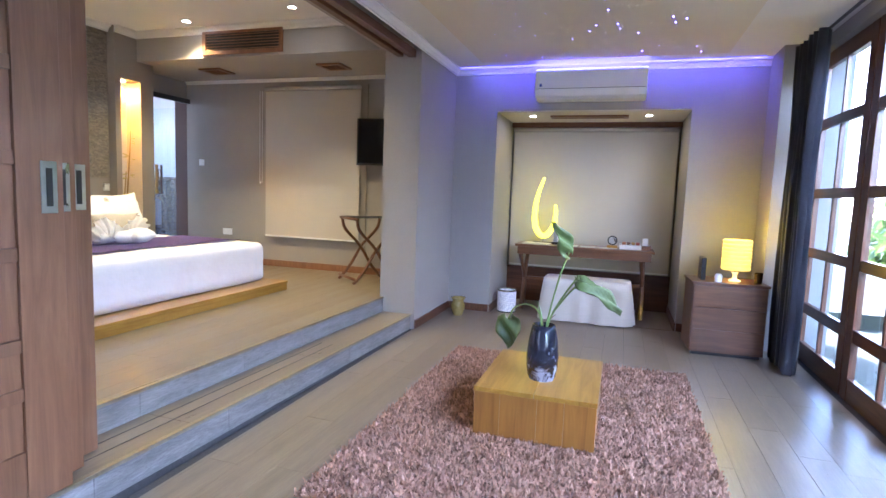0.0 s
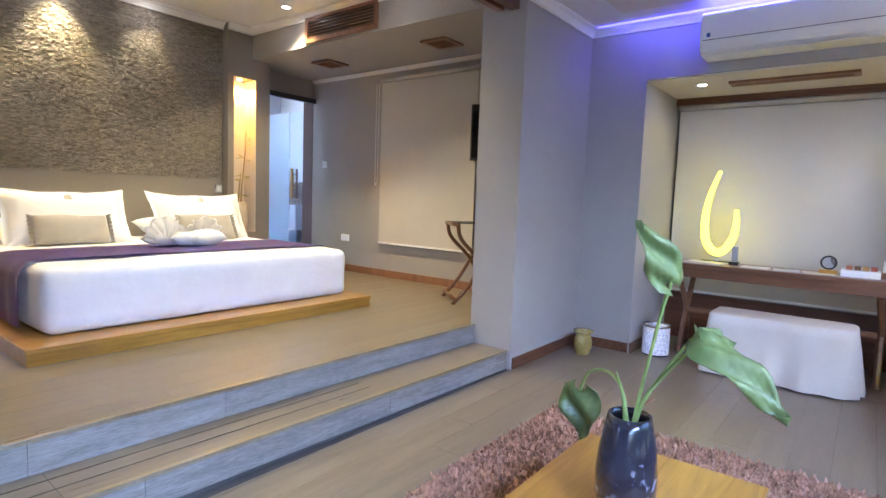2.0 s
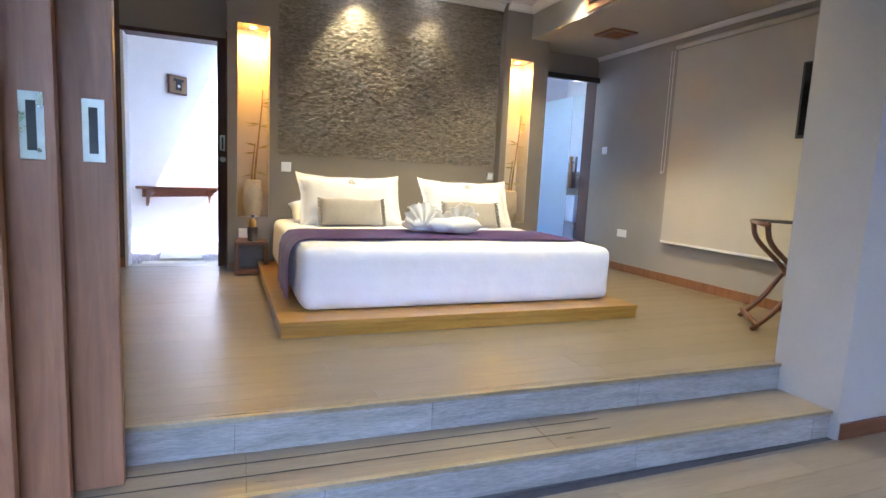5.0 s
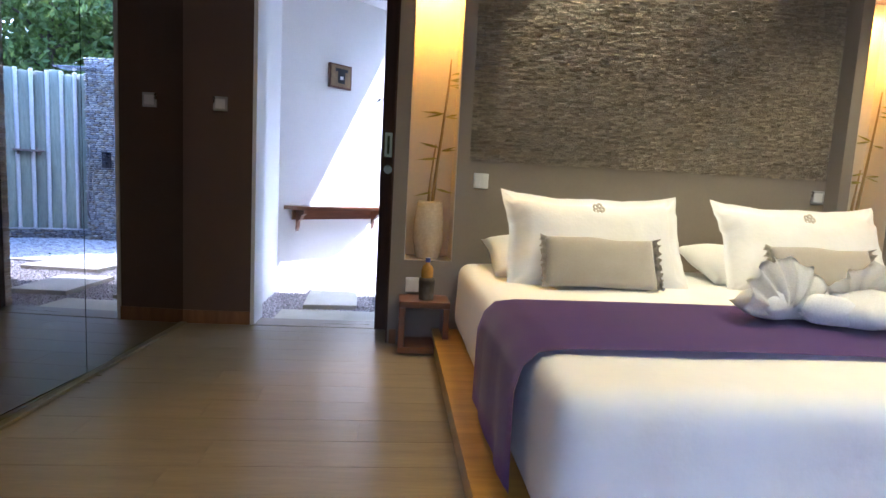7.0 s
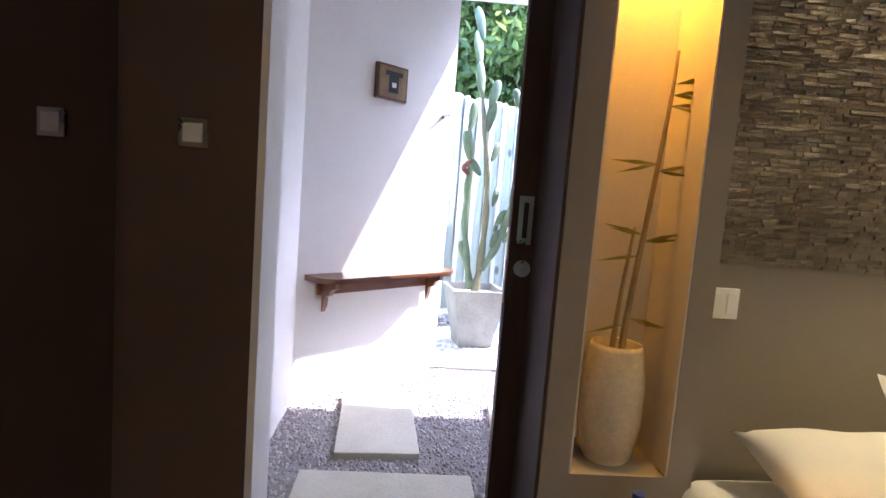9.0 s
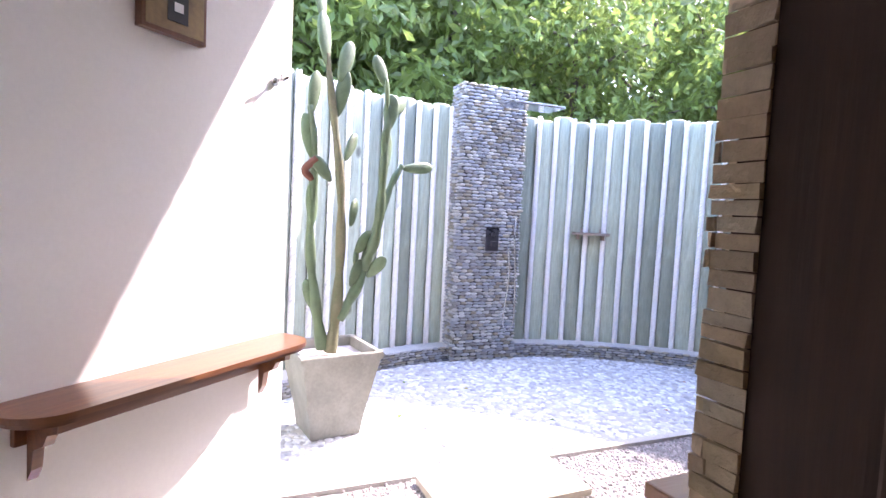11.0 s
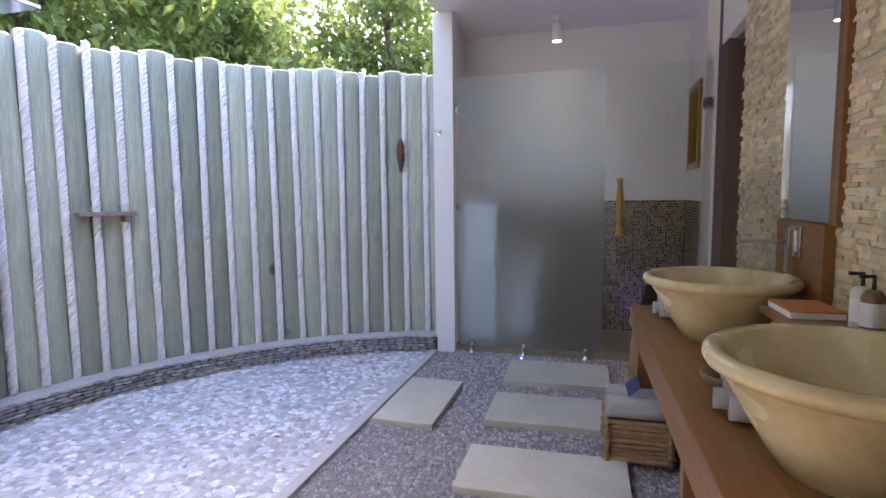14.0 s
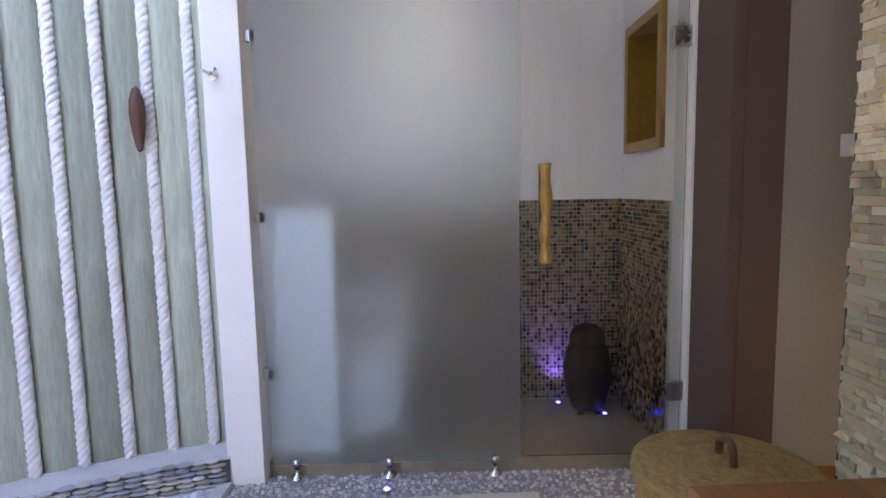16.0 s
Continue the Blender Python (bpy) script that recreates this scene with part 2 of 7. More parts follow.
CONCRETE = surface("weathered_concrete", (0.3, 0.29, 0.25), 0.85, (0.19, 0.185, 0.16), 4.0, bump=0.4, fine=50.0)
CACTUS = surface("cactus_skin", (0.125, 0.18, 0.095), 0.55, (0.08, 0.12, 0.06), 9.0, bump=0.2, fine=80.0, each=0.25)
CACTUS_OLD = surface("corky_cactus_stem", (0.17, 0.15, 0.09), 0.85, (0.11, 0.12, 0.06), 8.0, bump=0.5, fine=60.0)
LEAF = surface("tree_leaf", (0.17, 0.235, 0.07), 0.45, (0.085, 0.14, 0.04), 2.0, bump=0.0, island=0.55)
lt = LEAF.node_tree
through_leaf = node(lt, "BsdfTranslucent", Color=(0.26, 0.35, 0.085, 1))
both = node(lt, "MixShader", Fac=0.42)
lt.links.new(lt.nodes["Principled BSDF"].outputs[0], both.inputs[1])
lt.links.new(through_leaf.outputs[0], both.inputs[2])
lt.links.new(both.outputs[0], lt.nodes["Material Output"].inputs["Surface"])
BARK = surface("tree_bark", (0.16, 0.13, 0.1), 0.9, (0.08, 0.07, 0.05), 4.0, (3, 3, 0.6), 0.6, 30.0)
EARTH = surface("garden_soil", (0.1, 0.09, 0.06), 0.95, (0.05, 0.06, 0.03), 0.8, bump=0.5)
MARBLE = surface("honey_marble", (0.66, 0.57, 0.34), 0.24, (0.5, 0.4, 0.21), 4.0, bump=0.02, spread=0.06, patch=0.35, coat=0.3)
VANITY = wooden("vanity_wood", (0.16, 0.066, 0.017), (0.28, 0.125, 0.037), 0.4, axis=0, coat=0.08)
RUG = surface("pink_brown_shag", (0.45, 0.28, 0.195), 0.95, (0.3, 0.18, 0.12), 12.0, bump=0.0, spread=0.25, island=0.35)
TOWEL = surface("white_towel", (0.8, 0.8, 0.8), 0.95, (0.76, 0.76, 0.76), 10.0, bump=0.5, fine=250.0, sheen=0.4, depth=0.003)
MIRROR = surface("dark_mirror_glass", (0.42, 0.4, 0.39), 0.0, (0.42, 0.4, 0.39), 2.0, metal=1.0, bump=0.0, spread=0.0)
SILVER = surface("silver_mirror_glass", (0.8, 0.82, 0.82), 0.02, (0.8, 0.82, 0.82), 2.0, metal=1.0, bump=0.0, spread=0.0)
CLEAR = glass("clear_glass", (0.93, 0.97, 0.97), 0.0)
FROST = glass("frosted_glass", (0.78, 0.87, 0.9), 0.6)
NEON = glow("yellow_neon_tube", (1.0, 0.8, 0.004), 0.24)
NEON.node_tree.nodes["Principled BSDF"].inputs["Base Color"].default_value = (0.6, 0.5, 0.02, 1)
LAMPGLOW = glow("lit_paper_shade", (1.0, 0.62, 0.05), 0.055)
LAMPGLOW.node_tree.nodes["Principled BSDF"].inputs["Base Color"].default_value = (0.6, 0.42, 0.12, 1)
DOWN = glow("downlight_glow", (1.0, 0.86, 0.6), 6.0)
STAR = glow("blue_star_led", (0.2, 0.15, 1.0), 1.8)
BLUE_LED = glow("blue_led", (0.04, 0.04, 1.0), 3.0)


# ---- building helpers ----
def part(name, bm, material, parent=None, label="", smooth=False):
    mesh = bpy.data.meshes.new(name)
    if smooth:
        for f in bm.faces:
            f.smooth = True
    bm.normal_update()
    bm.to_mesh(mesh)
    bm.free()
    mesh.materials.append(material)
    ob = new(name, mesh)
    ob.parent = parent
    if label:
        tagged(ob, label)
    return ob


def thing(name, label, category, group="", m=None, kind=""):
    ob = new(name)
    ob.empty_display_size = 0.1
    if m is not None:
        ob.matrix_world = m
    return tagged(ob, label, category, group, kind)


def structure(name, bm, material, label="", smooth=False):
    return tagged(part(name, bm, material, None, "", smooth), label, "", "", "structure")


def box(bm, x0, x1, y0, y1, z0, z1, bevel=0.0, segments=2):
    m = Matrix.LocRotScale(((x0 + x1) / 2, (y0 + y1) / 2, (z0 + z1) / 2), None, (abs(x1 - x0), abs(y1 - y0), abs(z1 - z0)))
    made = bmesh.ops.create_cube(bm, size=1, matrix=m)
    if bevel:
        edges = list({e for v in made["verts"] for e in v.link_edges})
        bmesh.ops.bevel(bm, geom=edges, offset=bevel, segments=segments, affect="EDGES", profile=0.6)
    return bm


def boxed(*rows, bevel=0.0):
    bm = bmesh.new()
    for r in rows:
        box(bm, *r, bevel=bevel)
    return bm


def lathe(profile, steps=28, bm=None, at=(0, 0, 0)):
    """A turned body from (radius, height) pairs."""
    bm = bm or bmesh.new()
    rings = []
    for r, z in profile:
        if r < 1e-5:
            rings.append([bm.verts.new((at[0], at[1], at[2] + z))])
        else:
            rings.append([bm.verts.new((at[0] + r * math.cos(a), at[1] + r * math.sin(a), at[2] + z))
                          for a in (2 * math.pi * i / steps for i in range(steps))])
    for a, b in zip(rings, rings[1:]):
        for i in range(steps):
            j = (i + 1) % steps
            if len(a) == 1 and len(b) > 1:
                bm.faces.new((a[0], b[j], b[i])[::-1])
            elif len(b) == 1 and len(a) > 1:
                bm.faces.new((a[i], a[j], b[0]))
            elif len(a) > 1:
                bm.faces.new((a[i], a[j], b[j], b[i]))
    return bm


def tube(points, radius, steps=8, bm=None, taper=None):
    """A round bar along points; radius may be one per point."""
    bm = bm or bmesh.new()
    pts = [Vector(p) for p in points]
    rings = []
    side = None
    for i, p in enumerate(pts):
        d = (pts[min(i + 1, len(pts) - 1)] - pts[max(i - 1, 0)]).normalized()
        if side is None:
            side = d.orthogonal().normalized()
        side = (side - d * side.dot(d)).normalized()
        up = d.cross(side)
        r = radius[i] if isinstance(radius, (list, tuple)) else radius
        rings.append([bm.verts.new(p + (side * math.cos(a) + up * math.sin(a)) * r) for a in (2 * math.pi * k / steps for k in range(steps))])
    for a, b in zip(rings, rings[1:]):
        for k in range(steps):
            j = (k + 1) % steps
            bm.faces.new((a[k], a[j], b[j], b[k]))
    bm.faces.new(rings[0][::-1])
    bm.faces.new(rings[-1])
    return bm


def bow(points, n=12):
    """A smooth curve through points."""
    pts = [Vector(p) for p in points]
    pts = [pts[0] * 2 - pts[1]] + pts + [pts[-1] * 2 - pts[-2]]
    out = []
    for i in range(1, len(pts) - 2):
        a, b, c, d = pts[i - 1:i + 3]
        for k in range(n):
            u = k / n
            out.append(0.5 * ((2 * b) + (c - a) * u + (2 * a - 5 * b + 4 * c - d) * u * u + (3 * b - a - 3 * c + d) * u ** 3))
    out.append(pts[-2])
    return out


def cushion(bm, w, d, h, m, power=0.35, n=14, flange=0.0, pinch=0.05):
    """A pillow, w by d, plump to h, with an optional flat hem."""
    grid = {}
    for side in (1, -1):
        for i in range(n + 1):
            for j in range(n + 1):
                u, v = 2 * i / n - 1, 2 * j / n - 1
                edge = i in (0, n) or j in (0, n)
                if edge and side == -1:
                    grid[side, i, j] = grid[1, i, j]
                    continue
                k = max(0.0, (1 - abs(u) ** 3)) ** power * max(0.0, (1 - abs(v) ** 3)) ** power
                pull = 1 - 0.07 * (1 - abs(v)) * (abs(u) > 0.5) * 0.5
                p = Vector((u * w / 2 * (1 - 0.6 * pinch * (1 - v * v)), v * d / 2 * (1 - 1.6 * pinch * (1 - u * u)), side * h / 2 * k * pull))
                p += noise.noise_vector(p * 6 + Vector((side, 0, w))) * 0.012
                grid[side, i, j] = bm.verts.new(m @ p)
    for side in (1, -1):
        for i in range(n):
            for j in range(n):
                q = [grid[side, i, j], grid[side, i + 1, j], grid[side, i + 1, j + 1], grid[side, i, j + 1]]
                bm.faces.new(q if side == 1 else q[::-1])
    if flange:
        rim = [(i, 0) for i in range(n)] + [(n, j) for j in range(n)] + [(i, n) for i in range(n, 0, -1)] + [(0, j) for j in range(n, 0, -1)]
        outer = []
        inv = m.inverted()
        for i, j in rim:
            p = inv @ grid[1, i, j].co
            q = Vector((p.x * (1 + 2 * flange / w), p.y * (1 + 2 * flange / d), p.z + noise.noise(p * 30) * 0.012))
            outer.append(bm.verts.new(m @ q))
        for k in range(len(rim)):
            a, b = rim[k], rim[(k + 1) % len(rim)]
            bm.faces.new((grid[1, a[0], a[1]], outer[k], outer[(k + 1) % len(rim)], grid[1, b[0], b[1]]))
    return bm


# ---- the house: floors, walls, ceilings ----
FB, GB, CL, CB, CO = 0.294, 0.214, 2.77, 3.09, 2.96   # bedroom floor, bath ground, ceilings of living room, bedroom, bath

structure("floor_living", boxed((-2.0, 7.64, -0.66, 2.93, -0.15, -0.004)), DARK_MORTAR, "greyed oak plank floor of the living room")
structure("floor_bedroom", boxed((-0.6, 5.478, 3.40, 6.82, 0.1, FB - 0.004), (5.478, 6.9, 3.25, 6.82, 0.1, FB - 0.004), (1.72, 2.59, 6.82, 7.0, 0.1, FB), (5.85, 6.76, 6.82, 7.0, 0.1, FB)), PLANK,
          "greyed oak plank floor of the raised bedroom")
STEP_SLANT = 0.024
steps_base = structure("steps", boxed((-0.6, 5.478, 2.925, 3.3, -0.1, 0.13), (-0.6, 5.478, 3.235, 3.42, 0.1, 0.28)), DARK_MORTAR,
                       "two broad steps clad in weathered grey boards")

# partition beside the steps, alcove wall and its recess
structure("wall_partition", boxed((5.478, 6.9, 2.875, 3.25, -0.1, 3.2)), WALL, "pale taupe painted partition end")
structure("wall_header", boxed((-2.0, 5.478, 2.96, 3.25, 2.70, 3.2)), WALL, "taupe header above the steps")
structure("wall_left", boxed((-2.0, 0.2, 2.96, 3.25, 0.0, 2.70)), WALL, "taupe wall beside the sliding doors")
structure("wall_alcove", boxed((6.62, 7.8, 2.38, 2.875, -0.1, 3.0), (6.62, 7.8, -0.85, 0.37, -0.1, 3.0), (6.62, 7.8, 0.37, 2.38, 2.30, 3.0)), WALL,
          "pale taupe wall with a deep desk alcove")
structure("wall_alcove_back", boxed((7.64, 7.8, 0.37, 2.38, -0.1, 2.3)), WALL, "taupe back wall of the alcove")
structure("wall_garden", boxed((6.15, 6.62, -0.5, -0.30, -0.1, 3.0), (-2.0, 6.15, -0.85, -0.55, 2.66, 3.0), (-2.2, -1.2, -0.85, -0.55, -0.1, 2.66), (6.15, 6.62, -0.85, -0.5, -0.1, 3.0)), WALL,
          "taupe wall around the garden doors")
structure("wall_rear", boxed((-2.2, -2.0, -0.55, 3.25, -0.1, 3.0)), WALL, "taupe rear wall of the living room")
structure("ceiling_living", boxed((-2.0, 6.62, -0.55, 2.96, CL, 3.0)), CEIL, "white painted ceiling of the living room")
structure("ceiling_alcove", boxed((6.63, 7.64, 0.372, 2.378, 2.285, 2.298)), CREAM, "cream ceiling of the alcove")

# bedroom
structure("wall_tv", boxed((6.76, 6.9, 3.25, 7.0, 0.0, 3.3)), WALL, "taupe bedroom wall with a roller blind")
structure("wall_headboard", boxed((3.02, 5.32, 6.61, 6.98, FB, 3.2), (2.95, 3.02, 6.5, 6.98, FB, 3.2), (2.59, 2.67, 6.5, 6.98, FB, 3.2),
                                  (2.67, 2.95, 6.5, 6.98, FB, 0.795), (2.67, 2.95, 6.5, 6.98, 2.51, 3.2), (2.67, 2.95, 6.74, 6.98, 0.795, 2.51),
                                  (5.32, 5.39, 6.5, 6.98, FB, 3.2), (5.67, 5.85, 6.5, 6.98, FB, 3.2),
                                  (5.39, 5.67, 6.5, 6.98, FB, 0.795), (5.39, 5.67, 6.5, 6.98, 2.53, 3.2), (5.39, 5.67, 6.74, 6.98, 0.795, 2.53)), WALL_SHADED,
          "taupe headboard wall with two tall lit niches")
structure("wall_left_of_door", boxed((0.6, 1.72, 6.82, 7.0, FB, 3.2)), BROWN, "chocolate brown bedroom wall")
structure("wall_over_doors", boxed((1.72, 2.59, 6.82, 7.0, 2.42, 3.2), (5.85, 6.76, 6.84, 7.0, 2.52, 3.2), (5.85, 6.0, 6.84, 6.98, FB, 2.52)), WALL_SHADED, "taupe wall above the door openings")
structure("wall_bedroom_west", boxed((0.5, 0.6, 3.25, 7.0, FB - 0.1, 3.2)), BROWN, "brown wall behind the wardrobe")
structure("wall_bedroom_south", boxed((0.5, 1.0, 3.2502, 3.35, FB - 0.1, 3.2)), BROWN, "brown wall beside the wardrobe")
structure("ceiling_bedroom", boxed((0.5, 6.9, 3.25, 7.0, CB, 3.3)), CEIL, "white painted bedroom ceiling")
structure("soffit", boxed((5.62, 6.76, 3.25, 6.84, 2.76, CB)), WALL, "taupe soffit that houses the air vents")


for nx, top in ((2.67, 2.51), (5.39, 2.53)):
    structure("trim_niche", boxed((nx, nx + 0.28, 6.728, 6.739, 0.797, top - 0.002), (nx + 0.0005, nx + 0.006, 6.502, 6.727, 0.797, top - 0.002), (nx + 0.274, nx + 0.2795, 6.502, 6.727, 0.797, top - 0.002)), NICHE,
              "cream painted lining of the lit niche")


def moulding(name, rows, z, drop=0.075, out=0.06):
    """Cove moulding along wall lines: each row runs a to b with the room on its left."""
    bm = bmesh.new()
    for a, b in rows:
        a, b = Vector((*a, 0)), Vector((*b, 0))
        n = Vector((-(b - a).y, (b - a).x, 0)).normalized()
        prof = [(0, 0), (out, 0), (out, -0.015), (out * 0.6, -drop * 0.4), (0.015, -drop * 0.8), (0.015, -drop), (0, -drop)]
        ends = [[bm.verts.new(p + n * u + Vector((0, 0, z + v))) for u, v in prof] for p in (a, b)]
        for k in range(len(prof)):
            j = (k + 1) % len(prof)
            bm.faces.new((ends[0][k], ends[0][j], ends[1][j], ends[1][k]))
        bm.faces.new(ends[0][::-1])
        bm.faces.new(ends[1])
    bmesh.ops.recalc_face_normals(bm, faces=bm.faces)
    return structure(name, bm, CEIL, "white cove moulding")


moulding("trim_living", [((6.619, -0.3), (6.619, 2.874)), ((6.619, 2.874), (-2.0, 2.874))], CL - 0.001)
moulding("trim_bedroom", [((5.31, 6.585), (3.03, 6.585)), ((5.62, 6.5), (5.32, 6.5)), ((3.02, 6.5), (2.59, 6.5)), ((2.59, 6.82), (0.6, 6.82)), ((5.62, 3.26), (5.62, 6.5))], CB - 0.001)
moulding("trim_soffit", [((6.759, 3.26), (6.759, 6.83))], 2.759, 0.04, 0.04)

structure("baseboard_living", boxed((5.5, 6.61, 2.862, 2.874, 0.0, 0.085), (6.608, 6.619, 2.39, 2.862, 0.0, 0.085), (6.608, 6.619, -0.3, 0.36, 0, 0.085), (6.62, 7.63, 2.368, 2.379, 0, 0.085), (6.62, 7.63, 0.371, 0.382, 0, 0.085)),
          TEAK_X, "reddish wooden skirting board")
structure("baseboard_bedroom", boxed((6.748, 6.759, 3.26, 6.84, FB, FB + 0.085), (1.29, 1.72, 6.808, 6.819, FB, FB + 0.085), (2.6, 2.64, 6.488, 6.499, FB, FB + 0.085)), DOORWOOD, "brown wooden skirting board")

# bath wall, seen from both sides, and the bath's own walls
structure("wall_over_bath", boxed((0.5, 1.72, 6.9999, 7.04, 0.0, CO), (1.72, 2.59, 6.9999, 7.04, 2.42, CO), (6.0, 6.9, 6.9999, 7.06, 2.52, CO), (-2.2, 6.95, 6.9995, 7.06, CO, 3.3)), WHITE, "white wall above the bath doors")
structure("wall_bath_west", boxed((1.40, 1.566, 7.04, 8.352, 0.0, CO)), WHITE, "white plastered wall of the bath")


def slanted(name, a, b, thick, z0, z1, material, label):
    a, b = Vector((*a, 0)), Vector((*b, 0))
    d = (b - a).normalized()
    n = Vector((-d.y, d.x, 0))
    bm = bmesh.new()
    low = [bm.verts.new(p + Vector((0, 0, z0))) for p in (a, b, b + n * thick, a + n * thick)]
    high = [bm.verts.new(v.co + Vector((0, 0, z1 - z0))) for v in low]
    bm.faces.new(low[::-1])
    bm.faces.new(high)
    for k in range(4):
        bm.faces.new((low[k], low[(k + 1) % 4], high[(k + 1) % 4], high[k]))
    return structure(name, bm, material, label)


WA, WB = Vector((1.56, 8.35, 0)), Vector((2.475, 9.165, 0))   # the slanting shelf wall
WD = (WB - WA).normalized()
WN = Vector((WD.y, -WD.x, 0))                              # towards the bath
slanted("wall_shelf", WA.to_2d(), WB.to_2d(), 0.14, 0.0, CO, WHITE, "white plastered slanting wall in sun and shade")
BA, BB = Vector((2.59, 6.985, 0)), Vector((6.06, 7.10, 0))          # face of the stone-clad bath wall
BD = (BB - BA).normalized()
slanted("wall_bath", BA.to_2d(), BB.to_2d(), -0.12, 0.0, CO, DARK_MORTAR, "bath wall clad with cream split stone")
bm = bmesh.new()
for z, flip in ((CO, True), (3.12, False)):
    vs = [bm.verts.new((x, y, z)) for x, y in ((1.3, 7.0), (8.0, 7.0), (8.0, 9.06), (1.3, 9.36))]
    bm.faces.new(vs[::-1] if flip else vs)
bm.verts.ensure_lookup_table()
for k in range(4):
    j = (k + 1) % 4
    bm.faces.new((bm.verts[k], bm.verts[j], bm.verts[j + 4], bm.verts[k + 4]))
structure("ceiling_bath", bm, WHITE, "white roof soffit over the bath")
structure("ceiling_roof", boxed((-2.2, 8.0, -0.85, 7.0, 3.3, 3.45)), WHITE, "flat roof slab of the villa")
structure("wall_post", boxed((7.02, 7.19, 8.985, 9.15, 0.1, CO), bevel=0.004), WHITE, "white square post at the shower fence")
structure("wall_toilet", boxed((7.81, 8.0, 7.0, 9.2, 0.0, CO), (7.19, 7.81, 9.06, 9.2, 0.0, CO), (7.1, 7.22, 7.0, 7.12, 0.0, CO), (7.22, 7.70, 7.0, 7.12, 0.0, 1.71), (7.22, 7.70, 7.0, 7.12, 2.35, CO), (7.70, 7.81, 7.0, 7.12, 0, CO)), WHITE, "white walls of the toilet room")
structure("wall_toilet_frame", boxed((7.06, 7.12, 6.98, 7.06, 0.1, 2.5), bevel=0.003), PLASTIC, "white jamb of the glass door")
# end of the taupe wall, its shade towards the bath put in as brown
structure("wall_stub", boxed((6.757, 7.055, 7.0005, 7.05, 0.0, CO), (6.754, 6.7595, 6.845, 7.0, FB, 2.51)), BROWN, "reveal of the second bath door, coloured brown for shade")

# ground: gravel bed, pebble floor, garden
structure("ground", boxed((-60, 60, 9.2, 90, -0.4, 0.12), (-60, -2.2, -60, 9.2, -0.4, 0.1199), (8.0, 60, -60, 9.2, -0.4, 0.1199), (-2.2, 8.0, -60, -0.85, -0.4, -0.05)), EARTH, "dark garden soil with leaf litter")
structure("ground_bath", boxed((0.5, 7.1, 7.0, 9.6, 0.05, GB - 0.012)), GRAVEL_BED, "bed under the gravel of the bath")
structure("floor_toilet", boxed((7.1, 7.81, 7.12, 9.06, 0.05, GB + 0.06), bevel=0.004), BROWN_STONE, "brownish stone floor of the toilet room")

CC, RC = Vector((4.42, 8.46, 0)), 2.68     # centre and radius of the round shower


def sector(bm, r0, r1, a0, a1, z0, z1, n=60):
    rings = []
    for i in range(n + 1):
        a = radians(a0 + (a1 - a0) * i / n)
        c, s = math.cos(a), math.sin(a)
        rings.append([bm.verts.new((CC.x + r * c, CC.y + r * s, z)) for r, z in ((r0, z0), (r0, z1), (r1, z1), (r1, z0))])
    for a, b in zip(rings, rings[1:]):
        for k in range(4):
            bm.faces.new((a[k], a[(k + 1) % 4], b[(k + 1) % 4], b[k]))
    bm.faces.new(rings[0])
    bm.faces.new(rings[-1][::-1])
    bmesh.ops.recalc_face_normals(bm, faces=bm.faces)
    return bm


bm = bmesh.new()
ring = [bm.verts.new((CC.x + RC * math.cos(radians(a)), CC.y + RC * math.sin(radians(a)), GB - 0.002)) for a in range(15, 166, 2)]
low = [bm.verts.new((v.co.x, v.co.y, 0.05)) for v in ring]
bm.faces.new(ring)
for k in range(len(ring)):
    j = (k + 1) % len(ring)
    bm.faces.new((ring[k], low[k], low[j], ring[j]))
structure("floor_shower", bm, MORTAR, "pale pebble floor of the open shower")
structure("trim_shower", boxed((2.4, 7.02, 9.13, 9.19, 0.1, GB + 0.012), bevel=0.004), MORTAR, "cement strip between gravel and pebbles")
curb = structure("curb", sector(bmesh.new(), RC, RC + 0.3, 14.5, 168, 0.05, GB + 0.13), MORTAR, "curved kerb faced with stacked pebbles")

structure("trim_curb", sector(bmesh.new(), RC - 0.003, RC + 0.02, 14.6, 167.9, 0.06, GB + 0.118), DARK_MORTAR, "dark joint mortar behind the kerb pebbles")

# ---- living room things ----
def coffee_table():
    t = thing("coffee_table", "low honey brown block coffee table on the rug", "table")
    x0, x1, y0, y1, h = 3.36, 4.16, 1.03, 1.70, 0.29
    mid = (y0 + y1) / 2
    for a, b in ((y0, mid - 0.0012), (mid + 0.0012, y1)):
        part("tabletop_board", boxed((x0, x1, a, b, h - 0.026, h), bevel=0.003), HONEY, t)
    cuts = (y0 + 0.004, y0 + 0.17, mid - 0.02, y1 - 0.15, y1 - 0.004)
    for x in (x0 + 0.003, x1 - 0.029):
        for a, b in zip(cuts, cuts[1:]):
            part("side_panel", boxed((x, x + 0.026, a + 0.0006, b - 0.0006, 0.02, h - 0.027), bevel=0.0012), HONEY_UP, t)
    for y in (y0 + 0.004, y1 - 0.03):
        for a, b in ((x0 + 0.03, (x0 + x1) / 2), ((x0 + x1) / 2 + 0.001, x1 - 0.03)):
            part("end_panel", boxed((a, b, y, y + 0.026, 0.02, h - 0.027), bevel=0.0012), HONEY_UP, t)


coffee_table()


